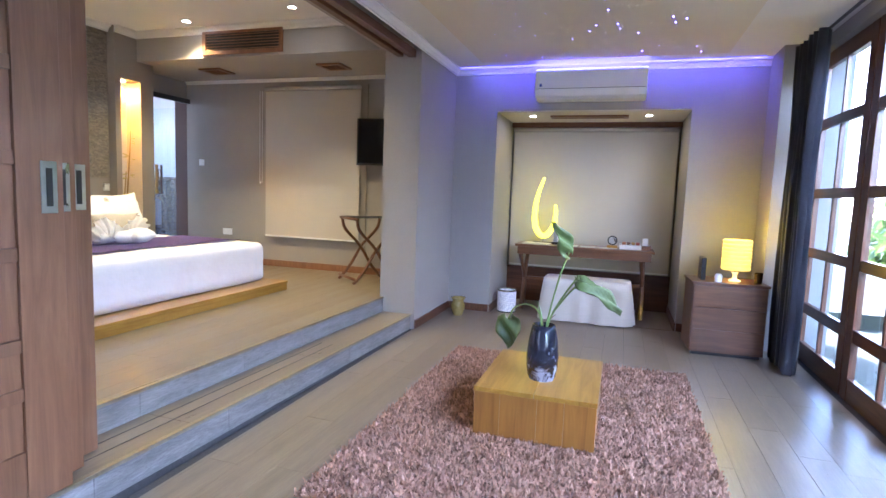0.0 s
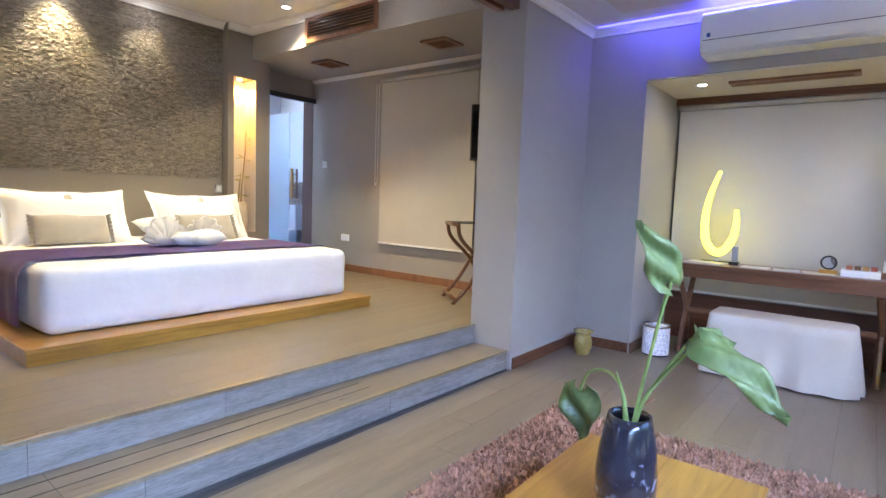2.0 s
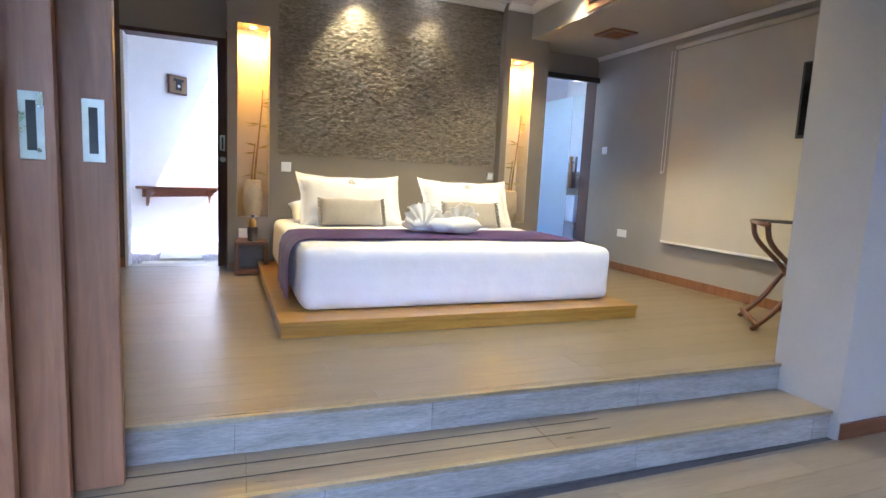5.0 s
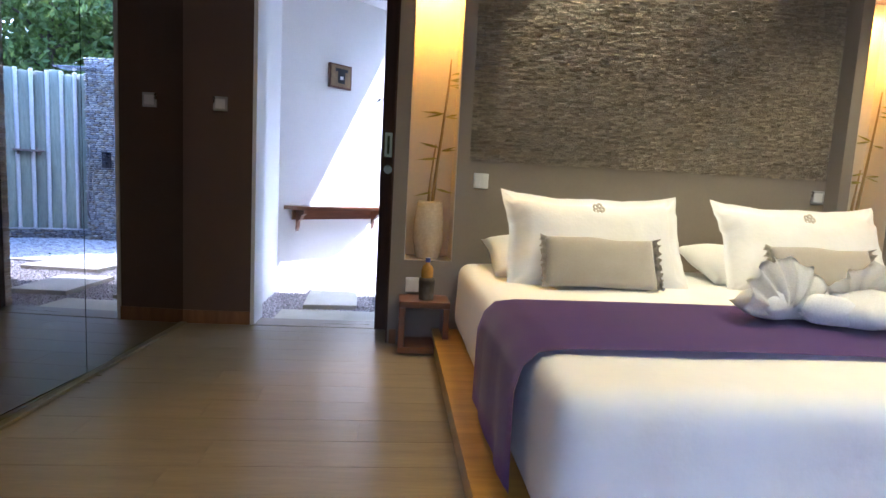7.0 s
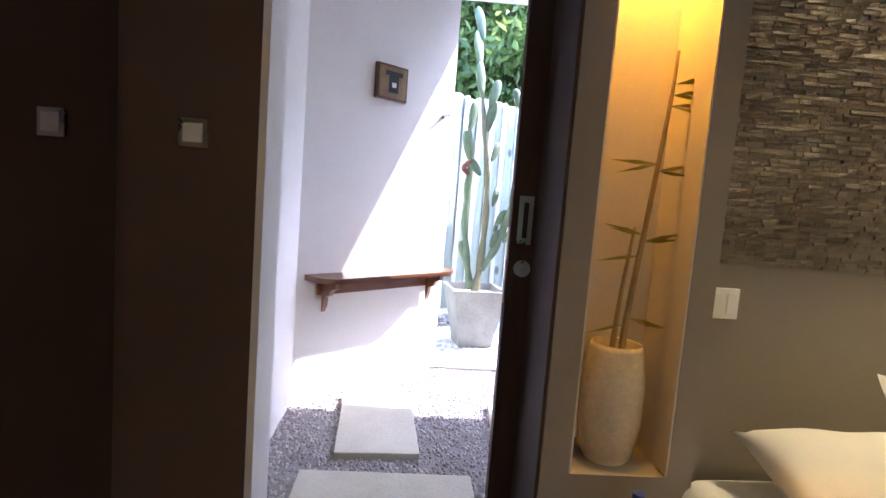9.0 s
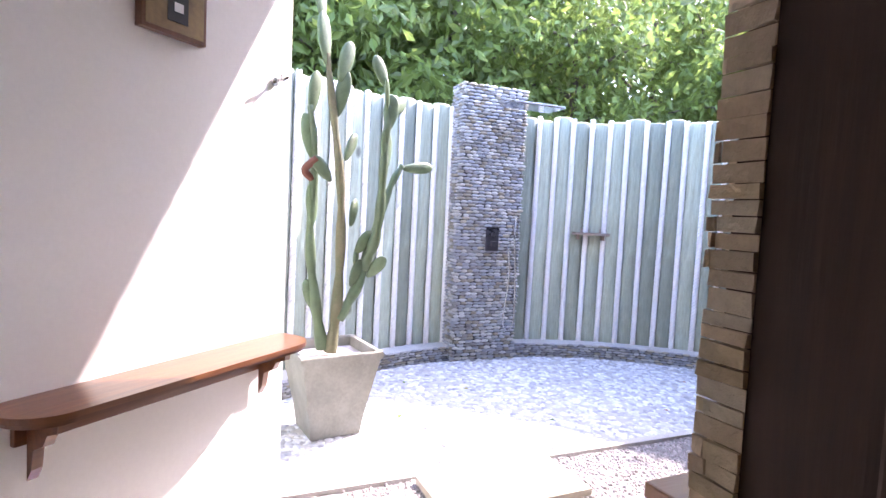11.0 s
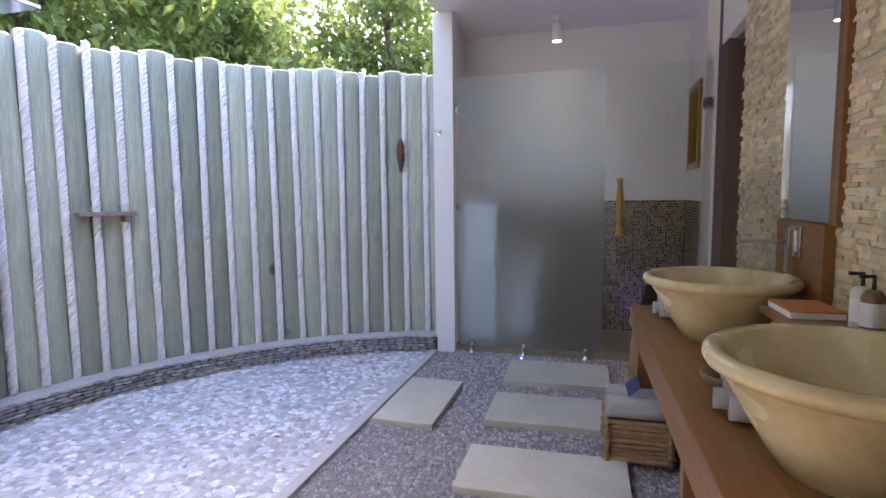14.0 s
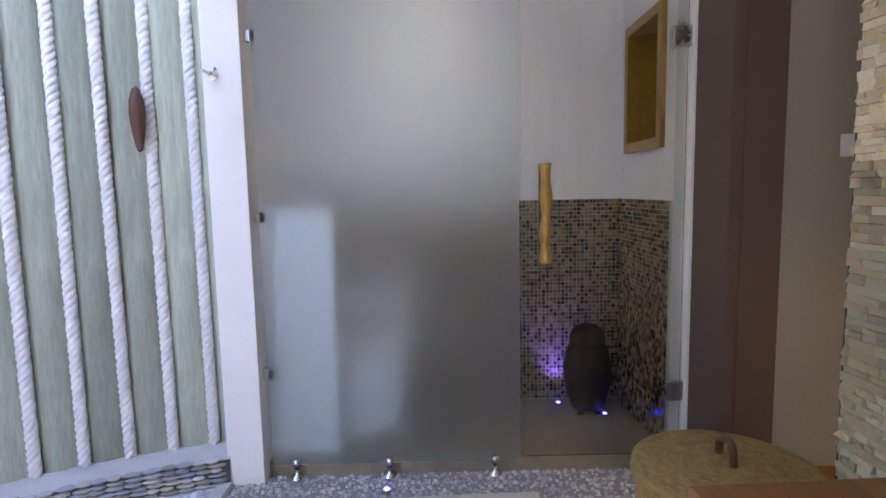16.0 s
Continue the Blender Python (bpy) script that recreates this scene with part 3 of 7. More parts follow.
def rug():
    t = thing("shag_rug", "pinkish brown shag rug lying under the table", "rug")
    x0, x1, y0, y1 = 2.46, 5.02, 0.42, 2.27
    part("backing", boxed((x0, x1, y0, y1, 0.0, 0.012), bevel=0.004), RUG, t)
    rnd = np.random.RandomState(3)
    n = 30000
    p = np.stack([rnd.uniform(x0, x1, n), rnd.uniform(y0, y1, n), np.full(n, 0.008)], 1)
    a = rnd.uniform(0, 2 * np.pi, n)
    w, h, lean = rnd.uniform(0.004, 0.008, n), rnd.uniform(0.016, 0.03, n), rnd.uniform(0.004, 0.024, n)
    u = np.stack([np.cos(a), np.sin(a), 0 * a], 1)
    v = np.stack([-np.sin(a), np.cos(a), 0 * a], 1)
    tip = p + v * lean[:, None] + np.stack([0 * a, 0 * a, h], 1)
    verts = np.stack([p - u * w[:, None], p + u * w[:, None], tip + u * w[:, None] * 0.6, tip - u * w[:, None] * 0.6], 1).reshape(-1, 3)
    mesh = bpy.data.meshes.new("shag")
    mesh.from_pydata(verts.tolist(), [], np.arange(4 * n).reshape(-1, 4).tolist())
    mesh.materials.append(RUG)
    ob = new("shag", mesh)
    ob.parent = t
    tagged(ob, kind="stuff")


rug()


def vase_with_plant():
    t = thing("flower_vase", "black marbled vase with three large green leaves", "vase", m=pose(3.65, 1.365, 0.2905))
    marbled = surface("black_marbled_glaze", (0.018, 0.018, 0.03), 0.16, (0.016, 0.016, 0.026), 7.0, bump=0.02, spread=0.2, coat=0.5)
    n = marbled.node_tree
    vein = node(n, "TexNoise", Scale=9.0, Detail=8.0, Distortion=3.0)
    where = node(n, "TexCoord")
    split = node(n, "SeparateXYZ")
    n.links.new(where.outputs["Object"], vein.inputs["Vector"])
    n.links.new(where.outputs["Object"], split.inputs[0])
    foot = node(n, "MapRange", From_Min=0.02, From_Max=0.2, To_Min=0.12, To_Max=-0.12)
    n.links.new(split.outputs["Z"], foot.inputs["Value"])
    add = node(n, "Math")
    n.links.new(vein.outputs["Fac"], add.inputs[0])
    n.links.new(foot.outputs["Result"], add.inputs[1])
    ramp = node(n, "ValToRGB")
    ramp.color_ramp.elements[0].position, ramp.color_ramp.elements[1].position = 0.52, 0.66
    ramp.color_ramp.elements[0].color, ramp.color_ramp.elements[1].color = (0.016, 0.016, 0.027, 1), (0.32, 0.32, 0.37, 1)
    n.links.new(add.outputs[0], ramp.inputs["Fac"])
    n.links.new(ramp.outputs["Color"], n.nodes["Principled BSDF"].inputs["Base Color"])
    part("vase_body", lathe([(0, 0), (0.07, 0), (0.082, 0.02), (0.092, 0.08), (0.094, 0.14), (0.086, 0.22), (0.073, 0.29), (0.066, 0.325), (0.06, 0.325), (0.062, 0.29), (0.07, 0.2), (0, 0.19)], 32), marbled, t, smooth=True)
    green = surface("glossy_leaf", (0.15, 0.2, 0.06), 0.42, (0.08, 0.125, 0.035), 7.0, bump=0.15, fine=30.0)
    pale = surface("leaf_stalk", (0.25, 0.36, 0.1), 0.45, bump=0.05)

    def leaf(tip_of_stalk, towards, normal, length, width):
        d, nn = Vector(towards).normalized(), Vector(normal)
        nn = (nn - d * nn.dot(d)).normalized()
        s = d.cross(nn)
        bm = bmesh.new()
        rows, cols = 12, 8
        pts = {}
        for i in range(rows + 1):
            u = i / rows
            half = width / 2 * (math.sin(math.pi * (0.16 + 0.84 * u) ** 0.72) ** 0.8 if 0 < u < 1 else (0.35 if u == 0 else 0.0))
            for j in range(cols + 1):
                w = 2 * j / cols - 1
                back = -0.18 * length * abs(w) ** 1.4 * max(0, 1 - 3 * u)
                p = Vector(tip_of_stalk) + d * (length * u + back) + s * half * w - nn * (0.28 * length * u * u + 0.12 * width * (1 - abs(w)) * 0.5 - 0.02 * math.sin(9 * u + 4 * w))
                pts[i, j] = bm.verts.new(p)
        for i in range(rows):
            for j in range(cols):
                bm.faces.new((pts[i, j], pts[i + 1, j], pts[i + 1, j + 1], pts[i, j + 1]))
        bmesh.ops.remove_doubles(bm, verts=bm.verts, dist=0.0005)
        bmesh.ops.solidify(bm, geom=bm.faces, thickness=0.0015)
        part("leaf", bm, green, t, smooth=True)

    r, up = Vector((0.57, -0.82, 0)), Vector((0, 0, 1))
    for stalk, towards, normal, length, width in (
            ([(0, 0, 0.2), (0, -0.02, 0.36), (-0.03, -0.06, 0.55), (-0.09, -0.1, 0.69), (-0.135, -0.13, 0.77)], (-0.06, 0.05, 0.15), (-0.7, -0.55, 0.2), 0.18, 0.1),
            ([(0, 0, 0.2), (0.02, -0.03, 0.36), (0.03, -0.1, 0.5), (0.05, -0.17, 0.61)], (0.25, -0.5, -0.1), (-0.2, 0.1, 1), 0.1, 0.08),
            ([(0, 0, 0.2), (0, -0.03, 0.36), (-0.02, -0.1, 0.48), (-0.045, -0.17, 0.57), (-0.06, -0.21, 0.60)], (-0.08, -0.25, -0.1), (-0.5, -0.15, 0.8), 0.25, 0.12),
            ([(0, 0, 0.2), (0.02, 0.03, 0.37), (0.07, 0.1, 0.42), (0.15, 0.2, 0.38), (0.19, 0.25, 0.29)], (-0.1, 0.0, -0.95), (-0.9, 0.1, 0.1), 0.19, 0.16)):
        part("stalk", tube(bow(stalk, 6), 0.0055, 7), pale, t, smooth=True)
        leaf(stalk[-1], towards, normal, length, width)
    part("stalk", tube(bow([(0, 0, 0.2), r * -0.02 + up * 0.36, r * -0.05 + up * 0.46], 5), [0.012 - 0.001 * i for i in range(11)], 6), pale, t, smooth=True)
    part("stalk", tube(bow([(0, 0, 0.2), r * 0.03 + up * 0.34, r * 0.07 + up * 0.38], 5), 0.003, 6), DOORWOOD, t)


vase_with_plant()


def desk():
    t = thing("writing_desk", "brown wooden writing desk with crossed legs in the alcove", "desk")
    x0, x1, y0, y1, z = 6.95, 7.38, 0.6, 2.17, 0.79
    part("desktop", boxed((x0, x1, y0, y1, z - 0.03, z), bevel=0.004), WALNUT, t)
    part("apron", boxed((x0 + 0.02, x1 - 0.02, y0 + 0.03, y1 - 0.03, z - 0.12, z - 0.031), bevel=0.003), WALNUT, t)
    for y in (y0 + 0.1, y1 - 0.1):
        for a, b in (((x0 + 0.03, y), (x1 - 0.03, y)), ((x1 - 0.03, y + 0.03), (x0 + 0.03, y + 0.03))):
            part("leg", tube(bow([(a[0], a[1], 0.0), ((a[0] + b[0]) / 2, y, 0.36), (b[0], b[1], z - 0.12)], 6), 0.024, 6), WALNUT, t)
    part("stretcher", boxed((7.15, 7.18, y0 + 0.1, y1 - 0.1, 0.34, 0.38), bevel=0.004), WALNUT, t)


desk()


def stool():
    t = thing("bench_stool", "bench stool under a cream cloth reaching the floor", "stool")
    x0, x1, y0, y1, h = 6.52, 6.9, 0.83, 1.76, 0.47
    bm = bmesh.new()
    n = 96
    top, rings = [], []
    for k, (z, out) in enumerate(((h, -0.02), (h - 0.012, 0.0), (h - 0.08, 0.008), (0.3, 0.02), (0.16, 0.035), (0.012, 0.05))):
        row = []
        for i in range(n):
            a = 2 * math.pi * i / n
            c, s = math.cos(a), math.sin(a)
            q = 10
            rr = (abs(c) ** q + abs(s) ** q) ** (-1 / q)
            fold = out * (0.6 + 0.8 * max(0, math.sin(a * 9 + 1.3) * math.sin(a * 4))) + 0.03 * (k / 5) ** 2 * math.sin(a * 17) * 0.5
            row.append(bm.verts.new(((x0 + x1) / 2 + c * rr * ((x1 - x0) / 2 + fold), (y0 + y1) / 2 + s * rr * ((y1 - y0) / 2 + fold), z)))
        rings.append(row)
    bm.faces.new(rings[0])
    for a, b in zip(rings, rings[1:]):
        for i in range(n):
            j = (i + 1) % n
            bm.faces.new((a[i], b[i], b[j], a[j]))
    part("cloth", bm, CLOTH, t, smooth=True)
    part("seat", boxed((x0 + 0.04, x1 - 0.04, y0 + 0.04, y1 - 0.04, h - 0.1, h - 0.02), bevel=0.01), WALNUT, t)
    for x in (x0 + 0.06, x1 - 0.06):
        for y in (y0 + 0.06, y1 - 0.06):
            part("leg", boxed((x - 0.02, x + 0.02, y - 0.02, y + 0.02, 0, h - 0.1)), WALNUT, t)


stool()


def blind(name, label, x, y0, y1, z0, z1, face):
    t = thing(name, label, "blind")
    part("fabric", boxed((x - 0.002, x + 0.002, y0, y1, z0 + 0.015, z1 - 0.03)), BLIND, t)
    bm = tube([(x + 0.012 * -face, y0 - 0.01, z1), (x + 0.012 * -face, y1 + 0.01, z1)], 0.024, 12)
    part("roller", bm, BLIND, t, "beige roller tube", True)
    part("bottom_bar", boxed((x - 0.008, x + 0.008, y0, y1, z0, z0 + 0.022), bevel=0.003), PLASTIC, t, "white bottom bar")
    return t


blind("roller_blind", "beige roller blind drawn down in the alcove", 7.55, 0.40, 2.35, 0.46, 2.20, 1)
structure("trim_alcove", boxed((7.6, 7.639, 0.372, 2.378, 0.0, 0.44)), TEAK_Y, "dark wooden panel under the alcove blind")
structure("trim_alcove_head", boxed((7.5, 7.63, 0.372, 2.378, 2.225, 2.284)), TEAK_Y, "dark wooden pelmet above the alcove blind")

structure("trim_beam", boxed((-2.0, 5.47, 2.93, 3.0, 2.63, 2.70), (-2.0, 5.47, 3.06, 3.12, 2.64, 2.70), bevel=0.006), TEAK_X, "dark wooden sliding track under the header")


# ---- bed ----
def bed():
    t = thing("bed", "king bed with white linen on a honey wood platform", "bed")
    x0, x1, y0, y1 = 2.85, 5.36, 4.25, 6.6
    part("platform", boxed((x0 + 0.005, x1 - 0.005, y0 + 0.005, y1, FB, 0.365), bevel=0.004), HONEY, t)
    for edge in ((x0, x1, y0, y0 + 0.28, 0.366, 0.39), (x0, x0 + 0.28, y0 + 0.282, y1, 0.366, 0.39), (x1 - 0.28, x1, y0 + 0.282, y1, 0.366, 0.39)):
        part("platform_board", boxed(edge, bevel=0.004), HONEY, t)
    # mattress under a smooth white cover, softly rounded
    bm = bmesh.new()
    mx0, mx1, my0, my1, z0, z1 = 2.99, 5.27, 4.45, 6.56, 0.392, 0.79
    box(bm, mx0, mx1, my0, my1, z0, z1, 0.09, 5)
    bmesh.ops.subdivide_edges(bm, edges=[e for e in bm.edges if e.calc_length() > 0.2], cuts=14, use_grid_fill=True)
    for v in bm.verts:
        c = v.co
        k = 0.010 * noise.noise(c * 2.6) + 0.005 * noise.noise(c * 7)
        v.co += Vector((k * (1 if c.x > 4 else -1), -k, k * (c.z > 0.7)))
        if c.z < 0.6:
            v.co += Vector(((c.x - 4.1) * 0.006, -0.012 * (c.y < 4.8), 0)) * (0.6 - c.z) * 5
    part("mattress", bm, LINEN, t, "white fitted cover over a deep mattress", True)
    return t


bed()


def runner():
    t = thing("bed_runner", "purple cloth runner laid across the bed", "bed runner")
    bm = bmesh.new()
    prof = [(2.94, 0.42), (2.943, 0.5), (2.946, 0.6), (2.95, 0.69), (2.967, 0.755), (3.01, 0.797), (3.09, 0.808), (3.6, 0.81), (4.1, 0.811), (4.6, 0.81), (5.14, 0.808), (5.22, 0.797), (5.268, 0.755), (5.29, 0.69), (5.294, 0.55), (5.298, 0.42)]
    rows = []
    for x, z in prof:
        row = []
        for i in range(13):
            y = 4.75 + 0.66 * i / 12
            sag = 0.02 * noise.noise(Vector((x * 3, y * 5, z))) if z < 0.7 else 0.004 * noise.noise(Vector((x * 4, y * 4, 2)))
            skew = -0.16 * max(0, 0.78 - z) if x < 4 else -0.1 * max(0, 0.78 - z)
            row.append(bm.verts.new((x - abs(sag) * (x < 4) + abs(sag) * (x > 4), y + skew, z + (sag if z > 0.7 else 0))))
        rows.append(row)
    for a, b in zip(rows, rows[1:]):
        for i in range(12):
            bm.faces.new((a[i], a[i + 1], b[i + 1], b[i]))
    bmesh.ops.solidify(bm, geom=bm.faces, thickness=0.008)
    part("cloth", bm, PURPLE, t, smooth=True)


runner()


def pillow(x, y, z, w, d, h, lean, turn, material, name, label, flange=0.0, pinch=0.05):
    t = thing(name, label, "pillow", m=pose(x, y, z))
    m = pose(0, 0, d / 2 * math.cos(radians(lean)), 90 - lean, 0, turn)
    part("cover", cushion(bmesh.new(), w, d, h, m, 0.45, 22, flange, pinch), material, t, smooth=True)
    return t, m


EMBLEM = surface("stitched_emblem_thread", (0.58, 0.53, 0.48), 0.9, bump=0.3)
for px in (3.61, 4.73):
    t, m = pillow(px, 5.99, 0.8, 0.84, 0.44, 0.19, 26, 0, LINEN, "white_pillow", "plump white pillow with a flat hem leaning on the headboard", 0.05, 0.1)
    for k in range(5):
        bm = lathe([(0.016, 0), (0.011, 0.003), (0.006, 0.003), (0.004, 0)], 12, at=(0.018 * math.cos(k * 1.257), 0.14 + 0.018 * math.sin(k * 1.257), 0.084))
        part("stitched_ring", bm, EMBLEM, t).matrix_local = m
    pillow(px + (-0.03 if px < 4 else 0.03), 6.27, 0.8, 0.92, 0.5, 0.17, 74, 0, LINEN, "white_pillow", "white pillow lying flat behind the others")
    t, m = pillow(px - 0.03, 5.80, 0.8, 0.54, 0.25, 0.13, 24, 0, TAUPE_CLOTH, "taupe_cushion", "small taupe cushion with frilled ends", 0.0, 0.03)
    for side in (-1, 1):
        bm = bmesh.new()
        rows = []
        for i in range(25):
            v = -0.12 + 0.24 * i / 24
            wave = 0.016 * math.sin(i * 1.9) + 0.006 * math.sin(i * 4.3)
            rows.append([bm.verts.new(m @ Vector((side * x, v * (1 + 0.05 * k), wave * k))) for k, x in ((0, 0.258), (0.5, 0.276), (1, 0.29 + 0.006 * math.sin(i * 2.7)))])
        for a, b in zip(rows, rows[1:]):
            for k in range(2):
                bm.faces.new((a[k], a[k + 1], b[k + 1], b[k]))
        bmesh.ops.solidify(bm, geom=bm.faces, thickness=0.003)
        part("frill", bm, TAUPE_CLOTH, t, smooth=True)


def nightstand():
    t = thing("nightstand", "small brown open cube nightstand beside the bed", "nightstand")
    x0, x1, y0, y1, z0, z1 = 2.65, 2.93, 6.27, 6.485, FB, 0.595
    part("top", boxed((x0, x1, y0, y1, z1 - 0.035, z1), bevel=0.003), TEAK_X, t)
    part("bottom", boxed((x0, x1, y0, y1, z0 + 0.01, z0 + 0.045), bevel=0.003), TEAK_X, t)
    part("side", boxed((x0, x0 + 0.035, y0, y1, z0 + 0.046, z1 - 0.036), bevel=0.003), TEAK, t)
    part("side", boxed((x1 - 0.035, x1, y0, y1, z0 + 0.046, z1 - 0.036), bevel=0.003), TEAK, t)


nightstand()


# ---- wardrobe with dark mirror doors ----
def wardrobe():
    t = thing("wardrobe", "built-in wardrobe with dark mirrored sliding doors", "wardrobe")
    part("carcass", boxed((0.61, 1.05, 3.36, 6.815, FB, 3.085)), TEAK, t)
    # the door run stands three degrees askew to the room
    m = pose(1.285, 6.2, 0, 0, 0, -3.2)
    for y0, y1 in ((-2.8, -1.585), (-1.58, -0.375), (-0.37, 0.6)):
        d = part("mirror_door", boxed((-0.02, 0, y0, y1, FB + 0.02, 2.9)), MIRROR, t, "dark mirrored door")
        d.matrix_local = m
    for z0, z1 in ((FB, FB + 0.012), (2.902, 2.96)):
        d = part("track", boxed((-0.035, 0.022, -2.82, 0.6, z0, z1)), NOSING, t, "brass track")
        d.matrix_local = m


wardrobe()


# ---- open bath ----
def slab(x0, x1, y0, y1, turn=0, rise=0.028):
    t = tagged(part("stepping_slab", box(bmesh.new(), -(x1 - x0) / 2, (x1 - x0) / 2, -(y1 - y0) / 2, (y1 - y0) / 2, -0.03, rise, 0.006), SLAB),
               "pale sandstone stepping slab set in gravel", "stepping stone", "stepping slabs")
    t.matrix_world = pose((x0 + x1) / 2, (y0 + y1) / 2, GB, 0, 0, turn)
    return t


for row in ((3.13, 3.91, 8.72, 9.11, 1), (5.51, 6.25, 8.73, 9.10, 0), (6.35, 6.84, 7.76, 8.475, 2), (5.66, 6.12, 7.78, 8.47, 1), (4.92, 5.35, 7.70, 8.465, 1),
            (1.89, 2.31, 7.68, 8.485, 3), (1.78, 2.56, 7.06, 7.5, 0), (3.9, 4.35, 7.68, 8.42, 0), (2.75, 3.2, 7.7, 8.4, -4)):
    slab(*row)


def scatter(name, material, count, inside, z, size, flat, seed, label, sides=6):
    """Many small rounded stones as one mesh."""
    rnd = np.random.RandomState(seed)
    xs, ys = [], []
    while len(xs) < count:
        x, y = rnd.uniform(1.5, 7.2), rnd.uniform(6.98, 11.2)
        if inside(x, y):
            xs.append(x)
            ys.append(y)
    n = len(xs)
    c = np.stack([xs, ys, np.full(n, z)], 1)
    a = rnd.uniform(0, np.pi * 2, n)
    r = rnd.uniform(size * 0.6, size * 1.3, n)
    squash = rnd.uniform(0.55, 0.95, n)
    h = r * flat * rnd.uniform(0.7, 1.3, n)
    k = np.arange(sides) * 2 * np.pi / sides
    u = np.stack([np.cos(a), np.sin(a)], 1)
    v = np.stack([-np.sin(a), np.cos(a)], 1)
    rings = []
    for level, (grow, up) in enumerate(((1.0, 0.0), (0.62, 0.85))):
        for j in range(sides):
            wob = rnd.uniform(0.8, 1.2, n)
            p = c.copy()
            p[:, :2] += u * (np.cos(k[j]) * r * grow * wob)[:, None] + v * (np.sin(k[j]) * r * squash * grow * wob)[:, None]
            p[:, 2] += h * up
            rings.append(p)
    top = c.copy()
    top[:, 2] += h
    rings.append(top)
    per = 2 * sides + 1
    verts = np.stack(rings, 1).reshape(-1, 3)
    base = []
    for j in range(sides):
        i = (j + 1) % sides
        base += [(j, i, sides + i), (j, sides + i, sides + j), (sides + j, sides + i, 2 * sides)]
    faces = (np.array(base)[None] + (np.arange(n) * per)[:, None, None]).reshape(-1, 3)
    mesh = bpy.data.meshes.new(name)
    mesh.from_pydata(verts.tolist(), [], faces.tolist())
    for f in mesh.polygons:
        f.use_smooth = True
    mesh.materials.append(material)
    return tagged(new(name, mesh), label, "", "", "stuff")


def in_gravel(x, y):
    if y > 9.13 or x > 7.09 or x < 1.56:
        return False
    if y < 6.99 + 0.033 * (x - 2.6):
        return False
    return (Vector((x, y, 0)) - WA).dot(WN) > 0.01 or x > 2.5


scatter("gravel", GRAVEL, 27000, in_gravel, GB - 0.012, 0.0108, 0.8, 11, "mauve grey gravel around the slabs")
scatter("pebble_floor", PEBBLE_WHITE, 7000, lambda x, y: y > 9.19 and (x - CC.x) ** 2 + (y - CC.y) ** 2 < (RC - 0.012) ** 2, GB - 0.003, 0.028, 0.26, 12,
        "pale white and blue pebble floor", 8)


def fence():
    t = thing("log_fence", "curved fence of grey green logs with white ropes between", "fence")
    r = RC + 0.23
    width = 0.0621 * r
    count = 42
    logs = []
    for v in range(5):
        bm = bmesh.new()
        n, rows = 14, 9
        rad = 0.101
        rings = []
        for i in range(rows + 1):
            z = 2.2 * i / rows
            ring = []
            for k in range(n):
                a = 2 * math.pi * k / n
                g = rad * (1 + 0.05 * noise.noise(Vector((math.cos(a) * 1.5 + v * 7, math.sin(a) * 1.5, z * 1.4))))
                ring.append(bm.verts.new((g * math.cos(a) + 0.012 * noise.noise(Vector((v * 3.1, z * 0.8, 0))), g * math.sin(a) * 0.62, z)))
            rings.append(ring)
        for a, b in zip(rings, rings[1:]):
            for k in range(n):
                bm.faces.new((a[k], a[(k + 1) % n], b[(k + 1) % n], b[k]))
        dome = [bm.verts.new((q.co.x * 0.7, q.co.y * 0.7, 2.2 + 0.018)) for q in rings[-1]]
        for k in range(n):
            bm.faces.new((rings[-1][k], rings[-1][(k + 1) % n], dome[(k + 1) % n], dome[k]))
        bm.faces.new(dome)
        for q in bm.faces:
            q.smooth = True
        mesh = bpy.data.meshes.new("log")
        bm.to_mesh(mesh)
        bm.free()
        mesh.materials.append(LOG)
        logs.append(mesh)
    bm = bmesh.new()
    turns, per = 46, 6
    for s in range(3):
        pts = []
        for i in range(turns * per + 1):
            a = 2 * math.pi * i / per / 2 + s * 2 * math.pi / 3
            pts.append((0.013 * math.cos(a), 0.013 * math.sin(a), 2.18 * i / (turns * per)))
        tube(pts, 0.0145, 5, bm)
    for q in bm.faces:
        q.smooth = True
    rope = bpy.data.meshes.new("rope")
    bm.to_mesh(rope)
    bm.free()
    rope.materials.append(ROPE)
    rnd = random.Random(5)
    for i in range(count + 1):
        a = 0.254 + i * width / r
        p = CC + Vector((math.cos(a), math.sin(a), 0)) * r
        ob = new("log", logs[rnd.randrange(5)])
        ob.parent = t
        ob.matrix_world = pose(p.x, p.y, GB + 0.1, 0, 0, math.degrees(a) + 90) @ Matrix.Diagonal((rnd.uniform(0.93, 1.06), 1, rnd.uniform(0.985, 1.012), 1))
        a += width / r / 2
        p = CC + Vector((math.cos(a), math.sin(a), 0)) * (r - 0.06)
        ob = new("rope", rope)
        ob.parent = t
        ob.matrix_world = pose(p.x, p.y, GB + 0.13, rnd.uniform(-0.4, 0.4), rnd.uniform(-0.4, 0.4), rnd.uniform(0, 90))
    return t


fence()


def pebble_mesh(seed):
    rnd = random.Random(seed)
    bm = bmesh.new()
    bmesh.ops.create_uvsphere(bm, u_segments=8, v_segments=5, radius=1)
    for v in bm.verts:
        v.co *= rnd.uniform(0.95, 1.05)
    for q in bm.faces:
        q.smooth = True
    return bm


